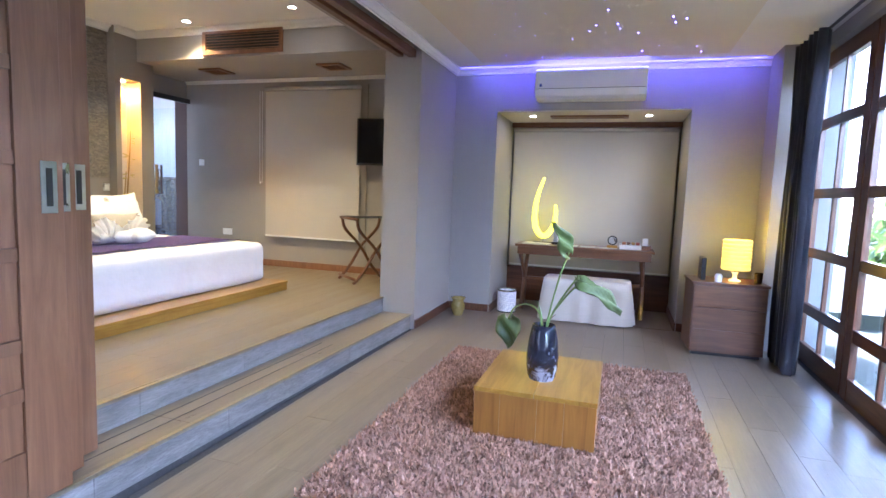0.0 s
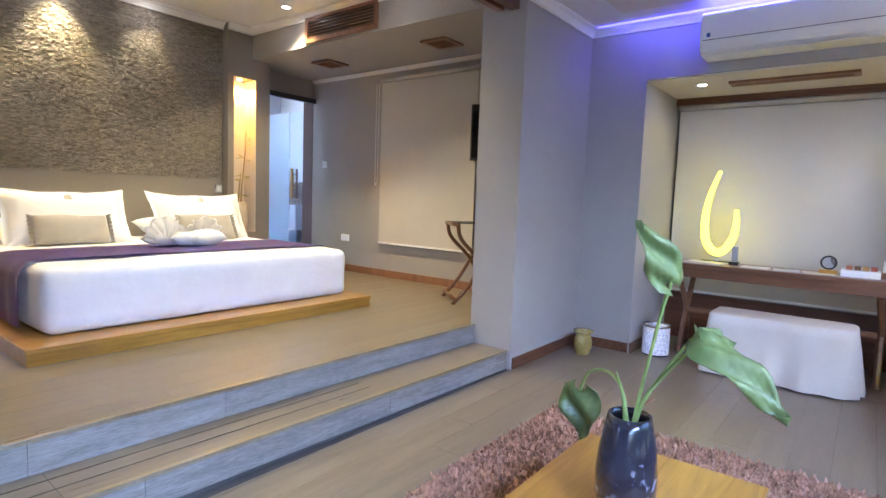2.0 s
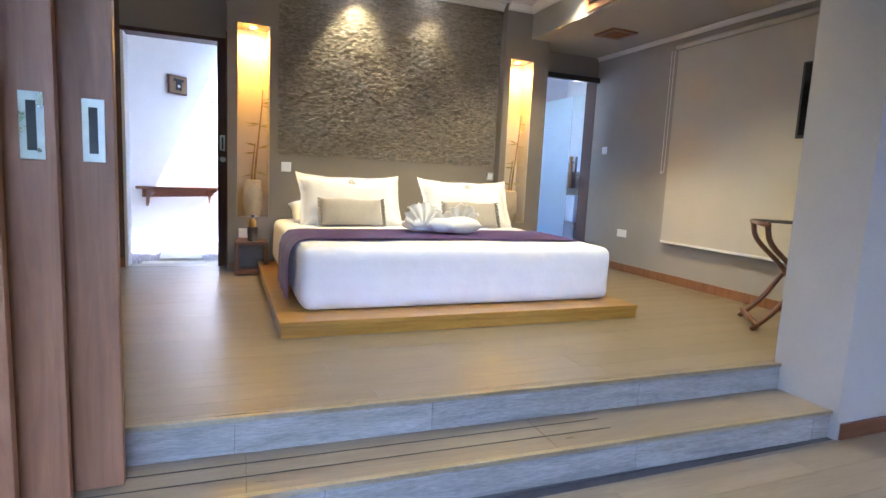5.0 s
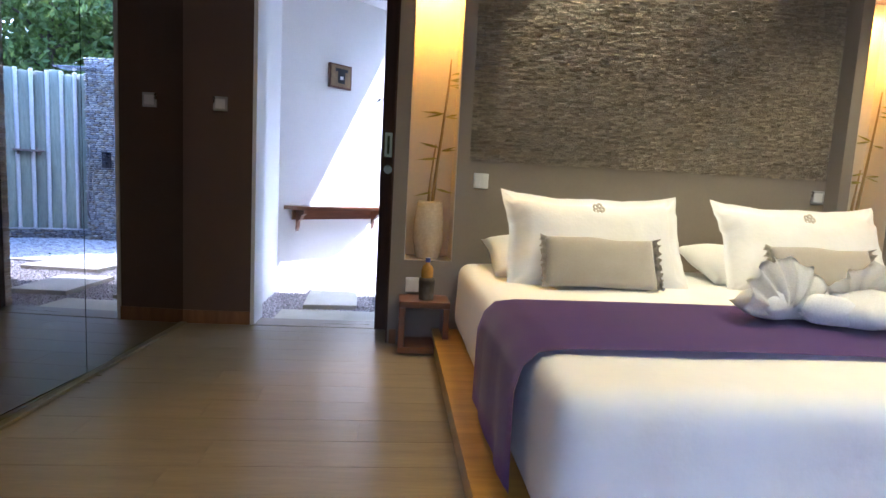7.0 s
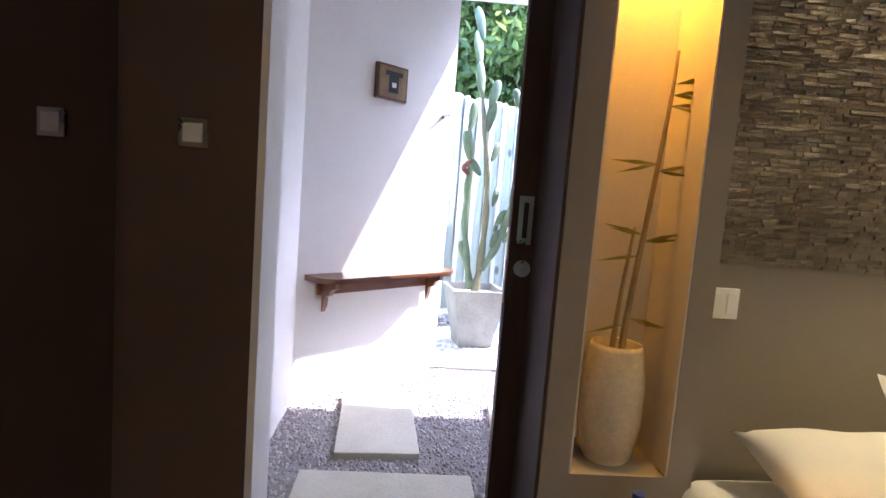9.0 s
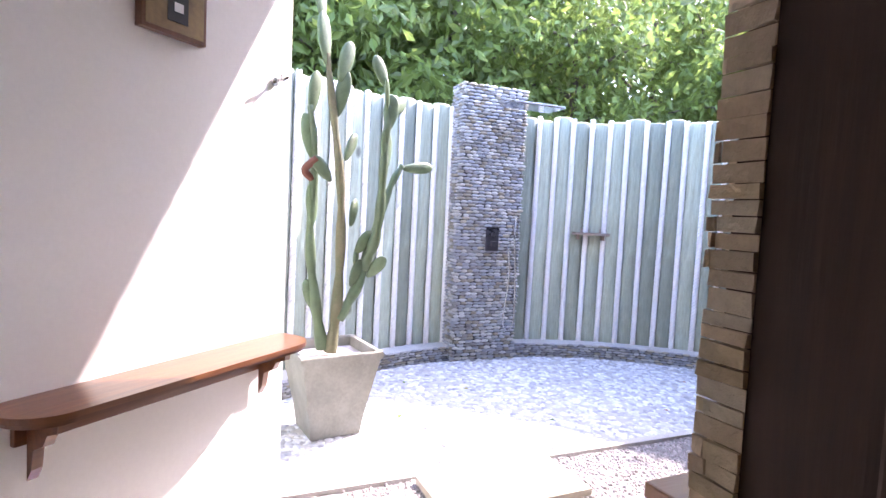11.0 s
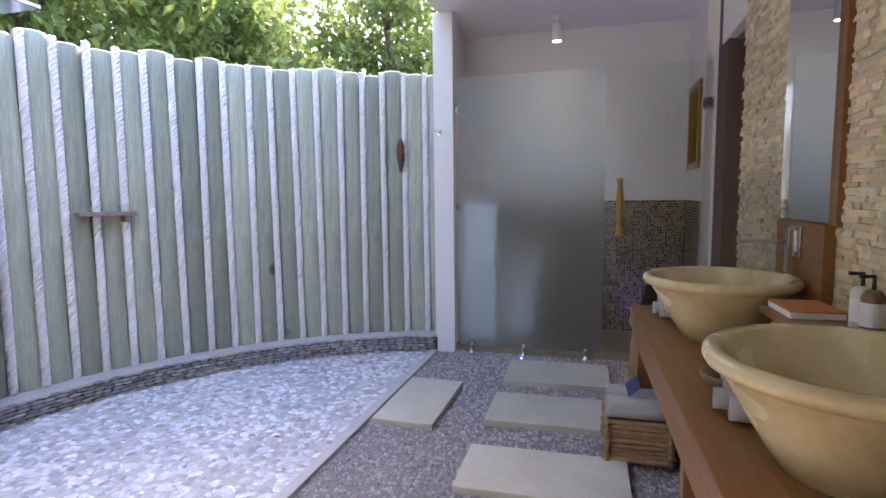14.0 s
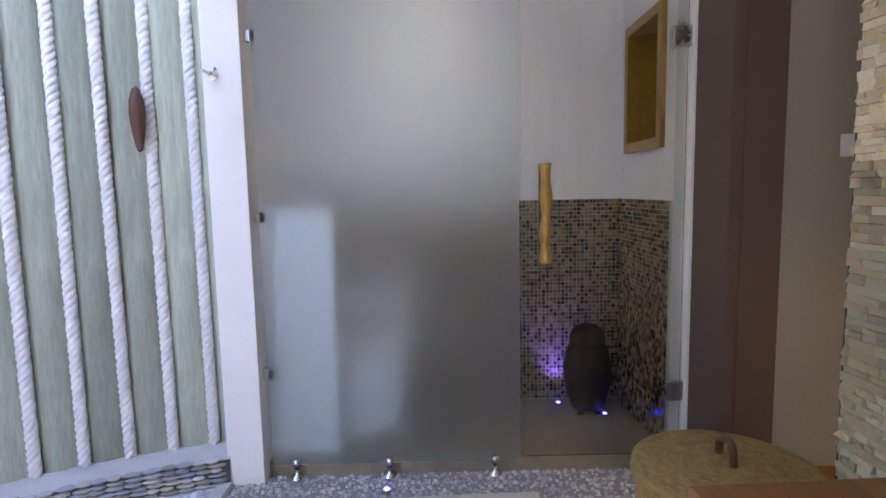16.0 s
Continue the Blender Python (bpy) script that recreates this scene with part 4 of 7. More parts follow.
def pebble_rows(parent, place, length, z0, z1, near, seed, size=(0.039, 0.024, 0.0148)):
    """Stacked flat pebbles: place(s, z) gives a point and an outward turn; those near are parts, the rest one mesh."""
    rnd = random.Random(seed)
    kinds = []
    for k in range(6):
        bm = pebble_mesh(seed + k)
        mesh = bpy.data.meshes.new("pebble")
        bm.to_mesh(mesh)
        bm.free()
        mesh.materials.append(PEBBLE)
        kinds.append(mesh)
    base = [np.array([v.co[:] for v in m.vertices]) for m in kinds]
    tris = [[list(p.vertices) for p in m.polygons] for m in kinds]
    verts, faces, made = [], [], 0
    z = z0
    while z < z1:
        s = rnd.uniform(0, 0.04)
        while s < length:
            w = size[0] * rnd.uniform(0.78, 1.28)
            p, turn = place(s, z + rnd.uniform(-0.002, 0.002))
            m = pose(p.x, p.y, p.z, rnd.uniform(-4, 4), rnd.uniform(-2, 2), turn + rnd.uniform(-5, 5)) @ Matrix.Diagonal((w, size[1], size[2] * rnd.uniform(0.9, 1.1), 1))
            k = rnd.randrange(6)
            if made < 300 and near(p):
                ob = new("pebble", kinds[k])
                ob.parent = parent
                ob.matrix_world = m
                made += 1
            else:
                a = np.array(m)
                q = base[k] @ a[:3, :3].T + a[:3, 3]
                o = len(verts)
                verts.extend(q.tolist())
                faces.extend([[i + o for i in f] for f in tris[k]])
            s += 2 * w * 0.84
        z += size[2] * 2.0
    mesh = bpy.data.meshes.new("pebble_facing")
    mesh.from_pydata(verts, [], faces)
    for f in mesh.polygons:
        f.use_smooth = True
    mesh.materials.append(PEBBLE)
    ob = new("pebble_facing", mesh)
    ob.parent = parent
    tagged(ob, "stacked grey pebbles", kind="stuff")


def tower():
    t = thing("shower_tower", "shower tower clad in stacked grey pebbles", "shower")
    x0, x1, y0, y1, top = 4.2, 4.82, 11.08, 11.3, 2.71
    part("core", boxed((x0, x1, y0, y1, 0.1, top - 0.005)), DARK_MORTAR, t)
    w, d = x1 - x0, y1 - y0

    def around(s, z):
        if s < d:
            return Vector((x0, y1 - s, z)), -90
        if s < d + w:
            return Vector((x0 + s - d, y0, z)), 0
        return Vector((x1, y0 + s - d - w, z)), 90

    pebble_rows(t, around, 2 * d + w, GB, top, lambda p: 1.2 < p.z < 1.75 and p.y < y0 + 0.01, 41)
    # overhead shower, valve and hand shower
    head = part("shower_head", boxed((4.46, 4.97, 10.66, 10.92, 2.50, 2.52), bevel=0.004), CHROME, t, "flat steel rain shower head")
    part("shower_arm", tube([(4.6, 11.08, 2.54), (4.68, 10.76, 2.53)], 0.014, 8), CHROME, t)
    v = part("valve_plate", boxed((4.46, 4.585, 11.025, 11.05, 1.23, 1.45), bevel=0.006), GUNMETAL, t, "square shower valve plate")
    part("valve_knob", boxed((4.497, 4.548, 10.98, 11.03, 1.37, 1.41), (4.497, 4.548, 10.98, 11.03, 1.28, 1.32), bevel=0.006), GUNMETAL, t)
    part("hose", tube(bow([(4.69, 11.03, 1.28), (4.7, 11.0, 1.0), (4.66, 11.0, 0.6), (4.71, 11.0, 0.5), (4.77, 11.0, 0.6), (4.77, 11.01, 1.0), (4.75, 11.03, 1.4)], 8), 0.008, 8), CHROME, t, smooth=True)
    part("hand_shower", tube([(4.75, 11.03, 1.35), (4.73, 10.99, 1.5), (4.72, 10.96, 1.55)], 0.012, 8), CHROME, t, smooth=True)


tower()


def on_curb(s, z):
    a = radians(15.5) + s / RC
    return CC + Vector((RC * math.cos(a), RC * math.sin(a), z)), math.degrees(a) + 90


pebble_rows(curb, on_curb, radians(150) * RC, GB + 0.008, GB + 0.135, lambda p: p.x > 5.9, 71, (0.036, 0.021, 0.0113))


def fence_shelf():
    a = radians(65.3)
    p = CC + Vector((math.cos(a), math.sin(a), 0)) * (RC + 0.13)
    t = thing("fence_shelf", "small grey wooden soap shelf on the fence", "shelf", m=pose(p.x, p.y, 1.42, 0, 0, math.degrees(a) - 90))
    part("board", boxed((-0.17, 0.17, -0.08, 0.06, -0.015, 0.01), bevel=0.004), GREY_BOARD, t)
    bm = bmesh.new()
    box(bm, -0.17, 0.17, 0.045, 0.058, 0.01, 0.05, 0.004)
    part("back_rail", bm, GREY_BOARD, t)
    for x in (-0.12, 0.12):
        part("bracket", boxed((x - 0.01, x + 0.01, -0.04, 0.055, -0.06, -0.016)), GREY_BOARD, t)


fence_shelf()


def bundle():
    a = radians(20.6)
    p = CC + Vector((math.cos(a), math.sin(a), 0)) * (RC + 0.12)
    t = thing("husk_hanging", "reddish brown dried seed husk hanging on the fence", "decoration", m=pose(p.x, p.y, 1.71, 0, 0, math.degrees(a)))
    part("husk", lathe([(0, 0), (0.012, 0.01), (0.026, 0.08), (0.034, 0.16), (0.03, 0.22), (0.016, 0.265), (0, 0.28)], 12), surface("reddish_husk", (0.13, 0.05, 0.032), 0.6, bump=0.4), t, smooth=True)


bundle()


def cactus():
    t = thing("potted_cactus", "tall prickly pear cactus in a square concrete pot", "plant", m=pose(2.84, 9.88, GB, 0, 0, 8))
    bm = bmesh.new()
    rings = []
    for h, z in ((0.15, 0.0), (0.165, 0.12), (0.232, 0.47), (0.245, 0.47), (0.247, 0.51), (0.21, 0.51), (0.205, 0.44)):
        rings.append([bm.verts.new((sx * h, sy * h, z)) for sx, sy in ((-1, -1), (1, -1), (1, 1), (-1, 1))])
    for a, b in zip(rings, rings[1:]):
        for k in range(4):
            bm.faces.new((a[k], a[(k + 1) % 4], b[(k + 1) % 4], b[k]))
    bm.faces.new(rings[0][::-1])
    bmesh.ops.bevel(bm, geom=[e for e in bm.edges], offset=0.005, segments=2, affect="EDGES")
    part("pot", bm, CONCRETE, t, "weathered square concrete pot")
    part("soil", boxed((-0.204, 0.204, -0.204, 0.204, 0.36, 0.45)), GRAVEL, t)
    stems = ([(0.0, 0, 0.6), (0.03, 0, 0.85), (0.05, 0.02, 1.2), (0.03, 0, 1.6), (-0.02, 0.02, 2.0), (-0.08, 0.0, 2.35)],
             [(0.04, 0, 0.8), (0.16, 0.0, 1.0), (0.26, 0.03, 1.3), (0.38, 0.05, 1.62), (0.46, 0.06, 1.76)],
             [(-0.04, 0.02, 0.62), (-0.1, 0.03, 0.95), (-0.13, 0.05, 1.3), (-0.12, 0.04, 1.75), (-0.16, 0.03, 2.05)],
             [(0.2, 0.02, 1.1), (0.26, -0.04, 1.35), (0.28, -0.05, 1.75), (0.3, -0.05, 2.1)])
    for k, pts in enumerate(stems):
        curve = [Vector((q.x, q.y, q.z - 0.13)) for q in bow(pts, 10)]
        part("stem", tube(curve, [(0.037 - 0.018 * i / len(curve)) * (0.74 + 0.36 * abs(math.sin(math.pi * (i / len(curve) * 5 + 0.35)))) for i in range(len(curve))], 9), CACTUS_OLD if k < 1 else CACTUS, t, smooth=True)

    def pad(x, y, z, w, h, turn, lean, tilt=0):
        bm = bmesh.new()
        bmesh.ops.create_uvsphere(bm, u_segments=14, v_segments=9, radius=1)
        for v in bm.verts:
            grow = 1 + 0.25 * v.co.z
            v.co = Vector((v.co.x * w * 0.43 * grow, v.co.y * 0.016, v.co.z * h / 2 + h / 2))
        ob = part("pad", bm, CACTUS, t, smooth=True)
        ob.matrix_local = pose(x, y, z - 0.13, tilt, lean, turn)

    for row in ((-0.08, 0, 2.28, 0.11, 0.3, 20, -8), (-0.1, 0.02, 2.52, 0.12, 0.32, 30, -14), (0.0, 0.02, 2.0, 0.1, 0.28, -20, 10), (0.0, 0, 2.2, 0.11, 0.26, 10, 16),
                (0.3, -0.05, 1.72, 0.1, 0.24, 15, -4), (0.3, -0.05, 1.95, 0.11, 0.22, -10, 6), (0.31, -0.05, 2.05, 0.1, 0.2, 30, 55), (0.29, -0.05, 2.08, 0.09, 0.2, 60, -40),
                (0.28, -0.05, 2.2, 0.1, 0.2, 10, -28), (0.46, 0.06, 1.74, 0.09, 0.24, 5, 84), (-0.12, 0.04, 1.35, 0.09, 0.26, 15, -4), (-0.14, 0.04, 1.75, 0.09, 0.26, 0, -10),
                (-0.15, 0.04, 2.0, 0.1, 0.26, 20, 8), (0.1, 0, 1.36, 0.1, 0.18, 40, 20), (0.14, 0, 1.2, 0.1, 0.17, 0, 38), (0.1, -0.03, 1.0, 0.1, 0.18, 20, 28), (0.22, 0, 1.05, 0.09, 0.17, -30, 40),
                (0.12, -0.03, 1.14, 0.11, 0.16, 60, 60), (-0.1, 0.03, 0.85, 0.08, 0.2, 0, -16), (0.05, 0, 1.75, 0.09, 0.2, 30, 30), (-0.03, 0, 1.62, 0.09, 0.18, 0, -38), (-0.1, 0, 2.75, 0.1, 0.28, 10, -16)):
        pad(*row)
    bm = tube(bow([(-0.13, 0.04, 1.5), (-0.18, 0.03, 1.55), (-0.12, 0.0, 1.62)], 5), 0.022, 8)
    part("dried_pad", bm, surface("dried_cactus_pad", (0.15, 0.05, 0.028), 0.7), t, "reddish dried pad", True)


cactus()


def wall_shelf():
    t = thing("wall_shelf", "brown wooden wall shelf with rounded end on brackets", "shelf")
    length, deep, z = 1.14, 0.22, 0.985
    a = WA + WD * 0.06
    m = Matrix((( WD.x, WN.x, 0, a.x), (WD.y, WN.y, 0, a.y), (0, 0, 1, 0), (0, 0, 0, 1)))
    t.matrix_world = m
    shelfwood = wooden("reddish_shelf_wood", (0.085, 0.028, 0.01), (0.19, 0.072, 0.025), 0.3, axis=0, coat=0.3)

    def board(z0, z1, grow):
        bm = bmesh.new()
        out = [(0, 0.002)]
        for cx, sgn in ((0, 1), (length, -1)):
            for k in range(9):
                ang = math.pi / 2 * k / 8
                r = 0.13
                if sgn == 1:
                    out.append((r - (r + grow) * math.cos(ang), deep - r + (r + grow) * math.sin(ang)))
                else:
                    out.append((length - r + (r + grow) * math.sin(ang), deep - r + (r + grow) * math.cos(ang)))
        out.append((length, 0.002))
        low = [bm.verts.new((x, y, z0)) for x, y in out]
        high = [bm.verts.new((x, y, z1)) for x, y in out]
        bm.faces.new(low)
        bm.faces.new(high[::-1])
        for k in range(len(out)):
            j = (k + 1) % len(out)
            bm.faces.new((low[k], high[k], high[j], low[j]))
        bmesh.ops.recalc_face_normals(bm, faces=bm.faces)
        return bm

    part("board", board(z - 0.018, z, 0.0), shelfwood, t)
    part("edge_bead", board(z - 0.034, z - 0.0185, -0.012), shelfwood, t)
    part("wall_batten", boxed((0.08, length - 0.08, 0.002, 0.024, z - 0.13, z - 0.035), bevel=0.003), shelfwood, t)
    for x in (0.11, length - 0.15):
        bm = bmesh.new()
        prof = [(0.025, -0.035), (0.17, -0.035), (0.165, -0.07), (0.12, -0.085), (0.1, -0.12), (0.055, -0.14), (0.045, -0.2), (0.025, -0.235)]
        lo = [bm.verts.new((x, y, z + h)) for y, h in prof]
        hi = [bm.verts.new((x + 0.03, y, z + h)) for y, h in prof]
        bm.faces.new(lo)
        bm.faces.new(hi[::-1])
        for k in range(len(prof)):
            j = (k + 1) % len(prof)
            bm.faces.new((lo[k], hi[k], hi[j], lo[j]))
        bmesh.ops.recalc_face_normals(bm, faces=bm.faces)
        part("bracket", bm, shelfwood, t)
    hook = thing("wall_hook", "chrome robe hook on the white wall", "hook", m=m @ pose(1.06, 0.0, 2.07))
    part("plate", tube([(0, 0.002, 0), (0, 0.012, 0)], 0.018, 12), CHROME, hook)
    part("prong", tube([(0, 0.012, 0), (0, 0.05, 0.004), (0.02, 0.06, 0.02)], 0.006, 8), CHROME, hook)
    part("prong", tube([(0, 0.03, 0.002), (-0.02, 0.06, 0.018)], 0.006, 8), CHROME, hook)
    pic = thing("framed_picture", "small dark framed picture in brown tones", "picture", m=m @ pose(0.43, 0.0, 2.1))
    part("frame", boxed((0, 0.25, 0.002, 0.035, 0, 0.22), bevel=0.003), TEAK, pic)
    part("print", boxed((0.014, 0.236, 0.034, 0.038, 0.014, 0.206)), surface("ochre_print", (0.3, 0.2, 0.08), 0.5, (0.16, 0.1, 0.05), 8.0), pic)
    part("print_motif", boxed((0.09, 0.17, 0.0381, 0.0395, 0.045, 0.17), (0.06, 0.2, 0.0381, 0.0394, 0.15, 0.18)), BLACK, pic)
    part("print_motif", boxed((0.115, 0.15, 0.0396, 0.0405, 0.08, 0.11)), PLASTIC, pic)


wall_shelf()

# ---- vanity ----
VM = Matrix(((BD.x, -BD.y, 0, BA.x), (BD.y, BD.x, 0, BA.y), (0, 0, 1, 0), (0, 0, 0, 1)))   # along the stone wall, y towards the bath


def vanity():
    t = thing("vanity_counter", "brown wooden vanity counter along the stone wall", "counter", m=VM)
    z = 0.943
    part("countertop", boxed((0.55, 3.09, 0.03, 0.60, z - 0.04, z), bevel=0.006), VANITY, t)
    part("front_rail", boxed((0.57, 3.07, 0.55, 0.585, z - 0.17, z - 0.041), bevel=0.004), VANITY, t)
    for x in (0.58, 1.75, 2.98):
        part("support", boxed((x, x + 0.045, 0.06, 0.57, GB - 0.01, z - 0.041), bevel=0.004), VANITY, t)
    part("shelf", boxed((0.63, 2.97, 0.06, 0.45, 0.45, 0.48), bevel=0.004), VANITY, t)


vanity()


def basin(x):
    t = thing("vessel_basin", "honey marble vessel basin standing on the counter", "basin", "vessel basins", m=VM @ pose(x, 0.325, 0.944) @ Matrix.Diagonal((1.07, 1.07, 1.0, 1)))
    part("bowl", lathe([(0, 0), (0.115, 0), (0.128, 0.008), (0.18, 0.1), (0.236, 0.203), (0.244, 0.209), (0.258, 0.214), (0.267, 0.228), (0.264, 0.243), (0.252, 0.251), (0.238, 0.25), (0.226, 0.243), (0.17, 0.13), (0.12, 0.06), (0.05, 0.03), (0, 0.027)], 48), MARBLE, t, smooth=True)
    part("drain", lathe([(0, 0.033), (0.022, 0.033), (0.024, 0.027)], 16), CHROME, t)
    return t


BX = (2.47, 1.36)
for bx in BX:
    basin(bx)


def mirror_panel(x):
    t = thing("wall_mirror", "tall narrow mirror above a wooden tap panel", "mirror", "vanity mirrors", m=VM @ pose(x, 0, 0))
    part("tap_panel", boxed((-0.23, 0.23, 0.012, 0.05, 1.0, 1.405), bevel=0.003), VANITY, t)
    part("mirror_glass", boxed((-0.23, 0.23, 0.03, 0.042, 1.41, 2.75)), SILVER, t)
    part("mirror_backing", boxed((-0.26, 0.26, 0.005, 0.029, 1.40, 2.77)), VANITY, t)
    tap = thing("wall_tap", "square chrome wall tap with long spout", "tap", "wall taps", m=VM @ pose(x, 0.05, 1.27))
    part("plate", boxed((-0.05, 0.05, 0.0, 0.012, 0.0, 0.12), bevel=0.003), CHROME, tap)
    part("plate_inlay", boxed((-0.032, 0.032, 0.012, 0.016, 0.02, 0.1), bevel=0.002), PLASTIC, tap)
    part("spout", boxed((-0.012, 0.012, 0.012, 0.21, 0.05, 0.066), bevel=0.003), CHROME, tap)
    part("lever", boxed((-0.018, 0.018, 0.016, 0.04, -0.06, 0.11), bevel=0.003), CHROME, tap)


for bx in BX:
    mirror_panel(bx + 0.02)


def rolled_towel(m, length, radius, label, group="rolled towels"):
    t = thing("rolled_towel", label, "towel", group, m=m)
    bm = bmesh.new()
    n = 90
    pts = []
    for i in range(n):
        a = 2 * math.pi * 3.2 * i / n
        r = radius * (0.25 + 0.72 * i / n)
        pts.append((r * math.cos(a), r * math.sin(a)))
    cols = []
    for k in range(9):
        x = -length / 2 + length * k / 8
        cols.append([bm.verts.new((x + 0.004 * noise.noise(Vector((k, i * 0.2, 1))), y + 0.003 * noise.noise(Vector((k * 0.9, i * 0.3, 5))), z + radius)) for i, (y, z) in enumerate(pts)])
    for a, b in zip(cols, cols[1:]):
        for i in range(n - 1):
            bm.faces.new((a[i], b[i], b[i + 1], a[i + 1]))
    bmesh.ops.solidify(bm, geom=bm.faces, thickness=radius * 0.16)
    part("roll", bm, TOWEL, t, smooth=True)


for bx, dx in ((2.47, 0.35), (1.36, 0.27)):
    rolled_towel(VM @ pose(bx + dx + 0.02, 0.42, 0.945, 0, 0, 78), 0.2, 0.034, "white rolled hand towel on the counter")
    rolled_towel(VM @ pose(bx + dx - 0.055, 0.40, 0.945, 0, 0, 80), 0.2, 0.036, "white rolled hand towel on the counter")
    rolled_towel(VM @ pose(bx + dx - 0.018, 0.41, 1.008, 0, 0, 79), 0.19, 0.032, "white rolled hand towel on the counter")


def soap_dish(x):
    t = thing("soap_dish", "brown shell shaped soap dish with soap", "dish", m=VM @ pose(x, 0.43, 0.944))
    part("dish", lathe([(0, 0), (0.05, 0), (0.075, 0.02), (0.082, 0.04), (0.074, 0.041), (0.05, 0.015), (0, 0.012)], 18), surface("shell_brown", (0.3, 0.2, 0.1), 0.4, (0.15, 0.09, 0.045), 12.0), t, smooth=True)
    part("soap", boxed((-0.03, 0.03, -0.018, 0.018, 0.013, 0.035), bevel=0.008), TOWEL, t)


soap_dish(1.87)


def amenities():
    t = thing("amenity_stand", "small brown wooden stand for toiletries", "stand", m=VM @ pose(1.93, 0.13, 0.944))
    part("board", boxed((-0.2, 0.24, -0.09, 0.14, 0.17, 0.192), bevel=0.003), VANITY, t)
    for x in (-0.12, 0.14):
        part("leg", tube([(x * 1.4, -0.05, 0.0), (x * 1.1, -0.03, 0.17)], 0.012, 6), VANITY, t)
        part("leg", tube([(x * 1.4, 0.11, 0.0), (x * 1.1, 0.09, 0.17)], 0.012, 6), VANITY, t)
    b = thing("amenity_box", "white and orange amenity box on the stand", "box", m=VM @ pose(2.06, 0.17, 1.1365))
    part("box_body", boxed((-0.1, 0.1, -0.075, 0.075, 0, 0.018), bevel=0.002), PLASTIC, b)
    part("lid", boxed((-0.1, 0.1, -0.075, 0.075, 0.0182, 0.024), bevel=0.002), surface("orange_card", (0.6, 0.2, 0.06), 0.6), b, "orange lid")
    for k, (x, tone) in enumerate(((1.87, (0.72, 0.73, 0.7)), (1.81, (0.25, 0.12, 0.06)))):
        c = thing("pump_bottle", "white labelled pump bottle" if k == 0 else "brown labelled pump bottle", "bottle", m=VM @ pose(x, 0.1, 1.1365))
        part("bottle_body", lathe([(0, 0), (0.026, 0), (0.028, 0.004), (0.028, 0.1), (0.02, 0.115), (0.011, 0.12), (0, 0.12)], 18), surface("bottle_tone", tone, 0.3), c, smooth=True)
        part("bottle_label", lathe([(0.0284, 0.02), (0.0284, 0.085)], 18), PLASTIC, c)
        part("pump", tube([(0, 0, 0.12), (0, 0, 0.155), (0, 0.035, 0.155)], 0.006, 8), BLACK, c)


amenities()


def basket():
    t = thing("towel_basket", "square basket of stacked twigs under the vanity", "basket", m=pose(5.5, 7.655, GB + 0.016, 0, 0, 0))
    twig = surface("pale_twig", (0.42, 0.28, 0.15), 0.8, (0.25, 0.15, 0.08), 12.0, bump=0.4, each=0.2)
    rnd = random.Random(8)
    for k in range(9):
        z = 0.013 + k * 0.0225
        for side in (-1, 1):
            for along in (0, 1):
                r = rnd.uniform(0.0112, 0.0135)
                zz = z + 0.006 * along
                ends = [(-0.172 - rnd.uniform(0, 0.012), side * 0.143, zz), (rnd.uniform(-0.05, 0.05), side * 0.143 + rnd.uniform(-0.004, 0.004), zz + rnd.uniform(-0.003, 0.003)), (0.172 + rnd.uniform(0, 0.012), side * 0.143, zz)]
                if along:
                    ends = [(p[1] * 1.07, p[0] * 0.93, p[2]) for p in ends]
                part("twig", tube(bow(ends, 4), r, 7), twig, t, smooth=True)
    part("bottom", boxed((-0.15, 0.15, -0.13, 0.13, -0.004, 0.008)), twig, t)
    part("inner_lining", boxed((-0.135, 0.135, -0.125, 0.125, 0.009, 0.185), bevel=0.004), twig, t)
    for x, z in ((5.425, 0.2), (5.565, 0.206)):
        rolled_towel(pose(x, 7.655, GB + z, 0, 0, 90), 0.3, 0.066, "white rolled bath towel in the basket", "basket towels")
    tag = thing("towel_tag", "dark blue card tag on the towels", "tag", m=pose(5.43, 7.68, GB + 0.37, 50, 45, 70))
    part("card", boxed((-0.04, 0.04, -0.001, 0.001, -0.04, 0.04)), surface("navy_card", (0.03, 0.03, 0.13), 0.5), tag)


basket()


def hamper():
    t = thing("laundry_hamper", "round woven straw hamper with lid beside the vanity", "basket", m=pose(5.98, 7.44, GB))
    straw = surface("woven_straw", (0.38, 0.25, 0.085), 0.75, (0.2, 0.12, 0.04), 40.0, (1, 1, 6), 0.6, 160.0)
    rows = [(0.0, 0.0), (0.2, 0.0)] + [(0.208 + 0.02 * math.sin(math.pi * i / 30) + (0.003 if i % 2 else -0.003), 0.54 * i / 30) for i in range(31)] + [(0.0, 0.54)]
    part("hamper_body", lathe(rows, 36), straw, t, smooth=True)
    lid = [(0.0, 0.545)] + [(0.23, 0.545), (0.234, 0.56), (0.23, 0.585)] + [(0.224 - 0.222 * i / 12, 0.59 + 0.02 * i / 12 + (0.002 if i % 2 else -0.002)) for i in range(13)]
    part("lid", lathe(lid, 36), straw, t, smooth=True)
    part("knob", tube(bow([(-0.03, 0, 0.605), (-0.02, 0, 0.66), (0.03, 0, 0.65), (0.04, 0, 0.61)], 5), 0.011, 7), TEAK, t, smooth=True)


hamper()

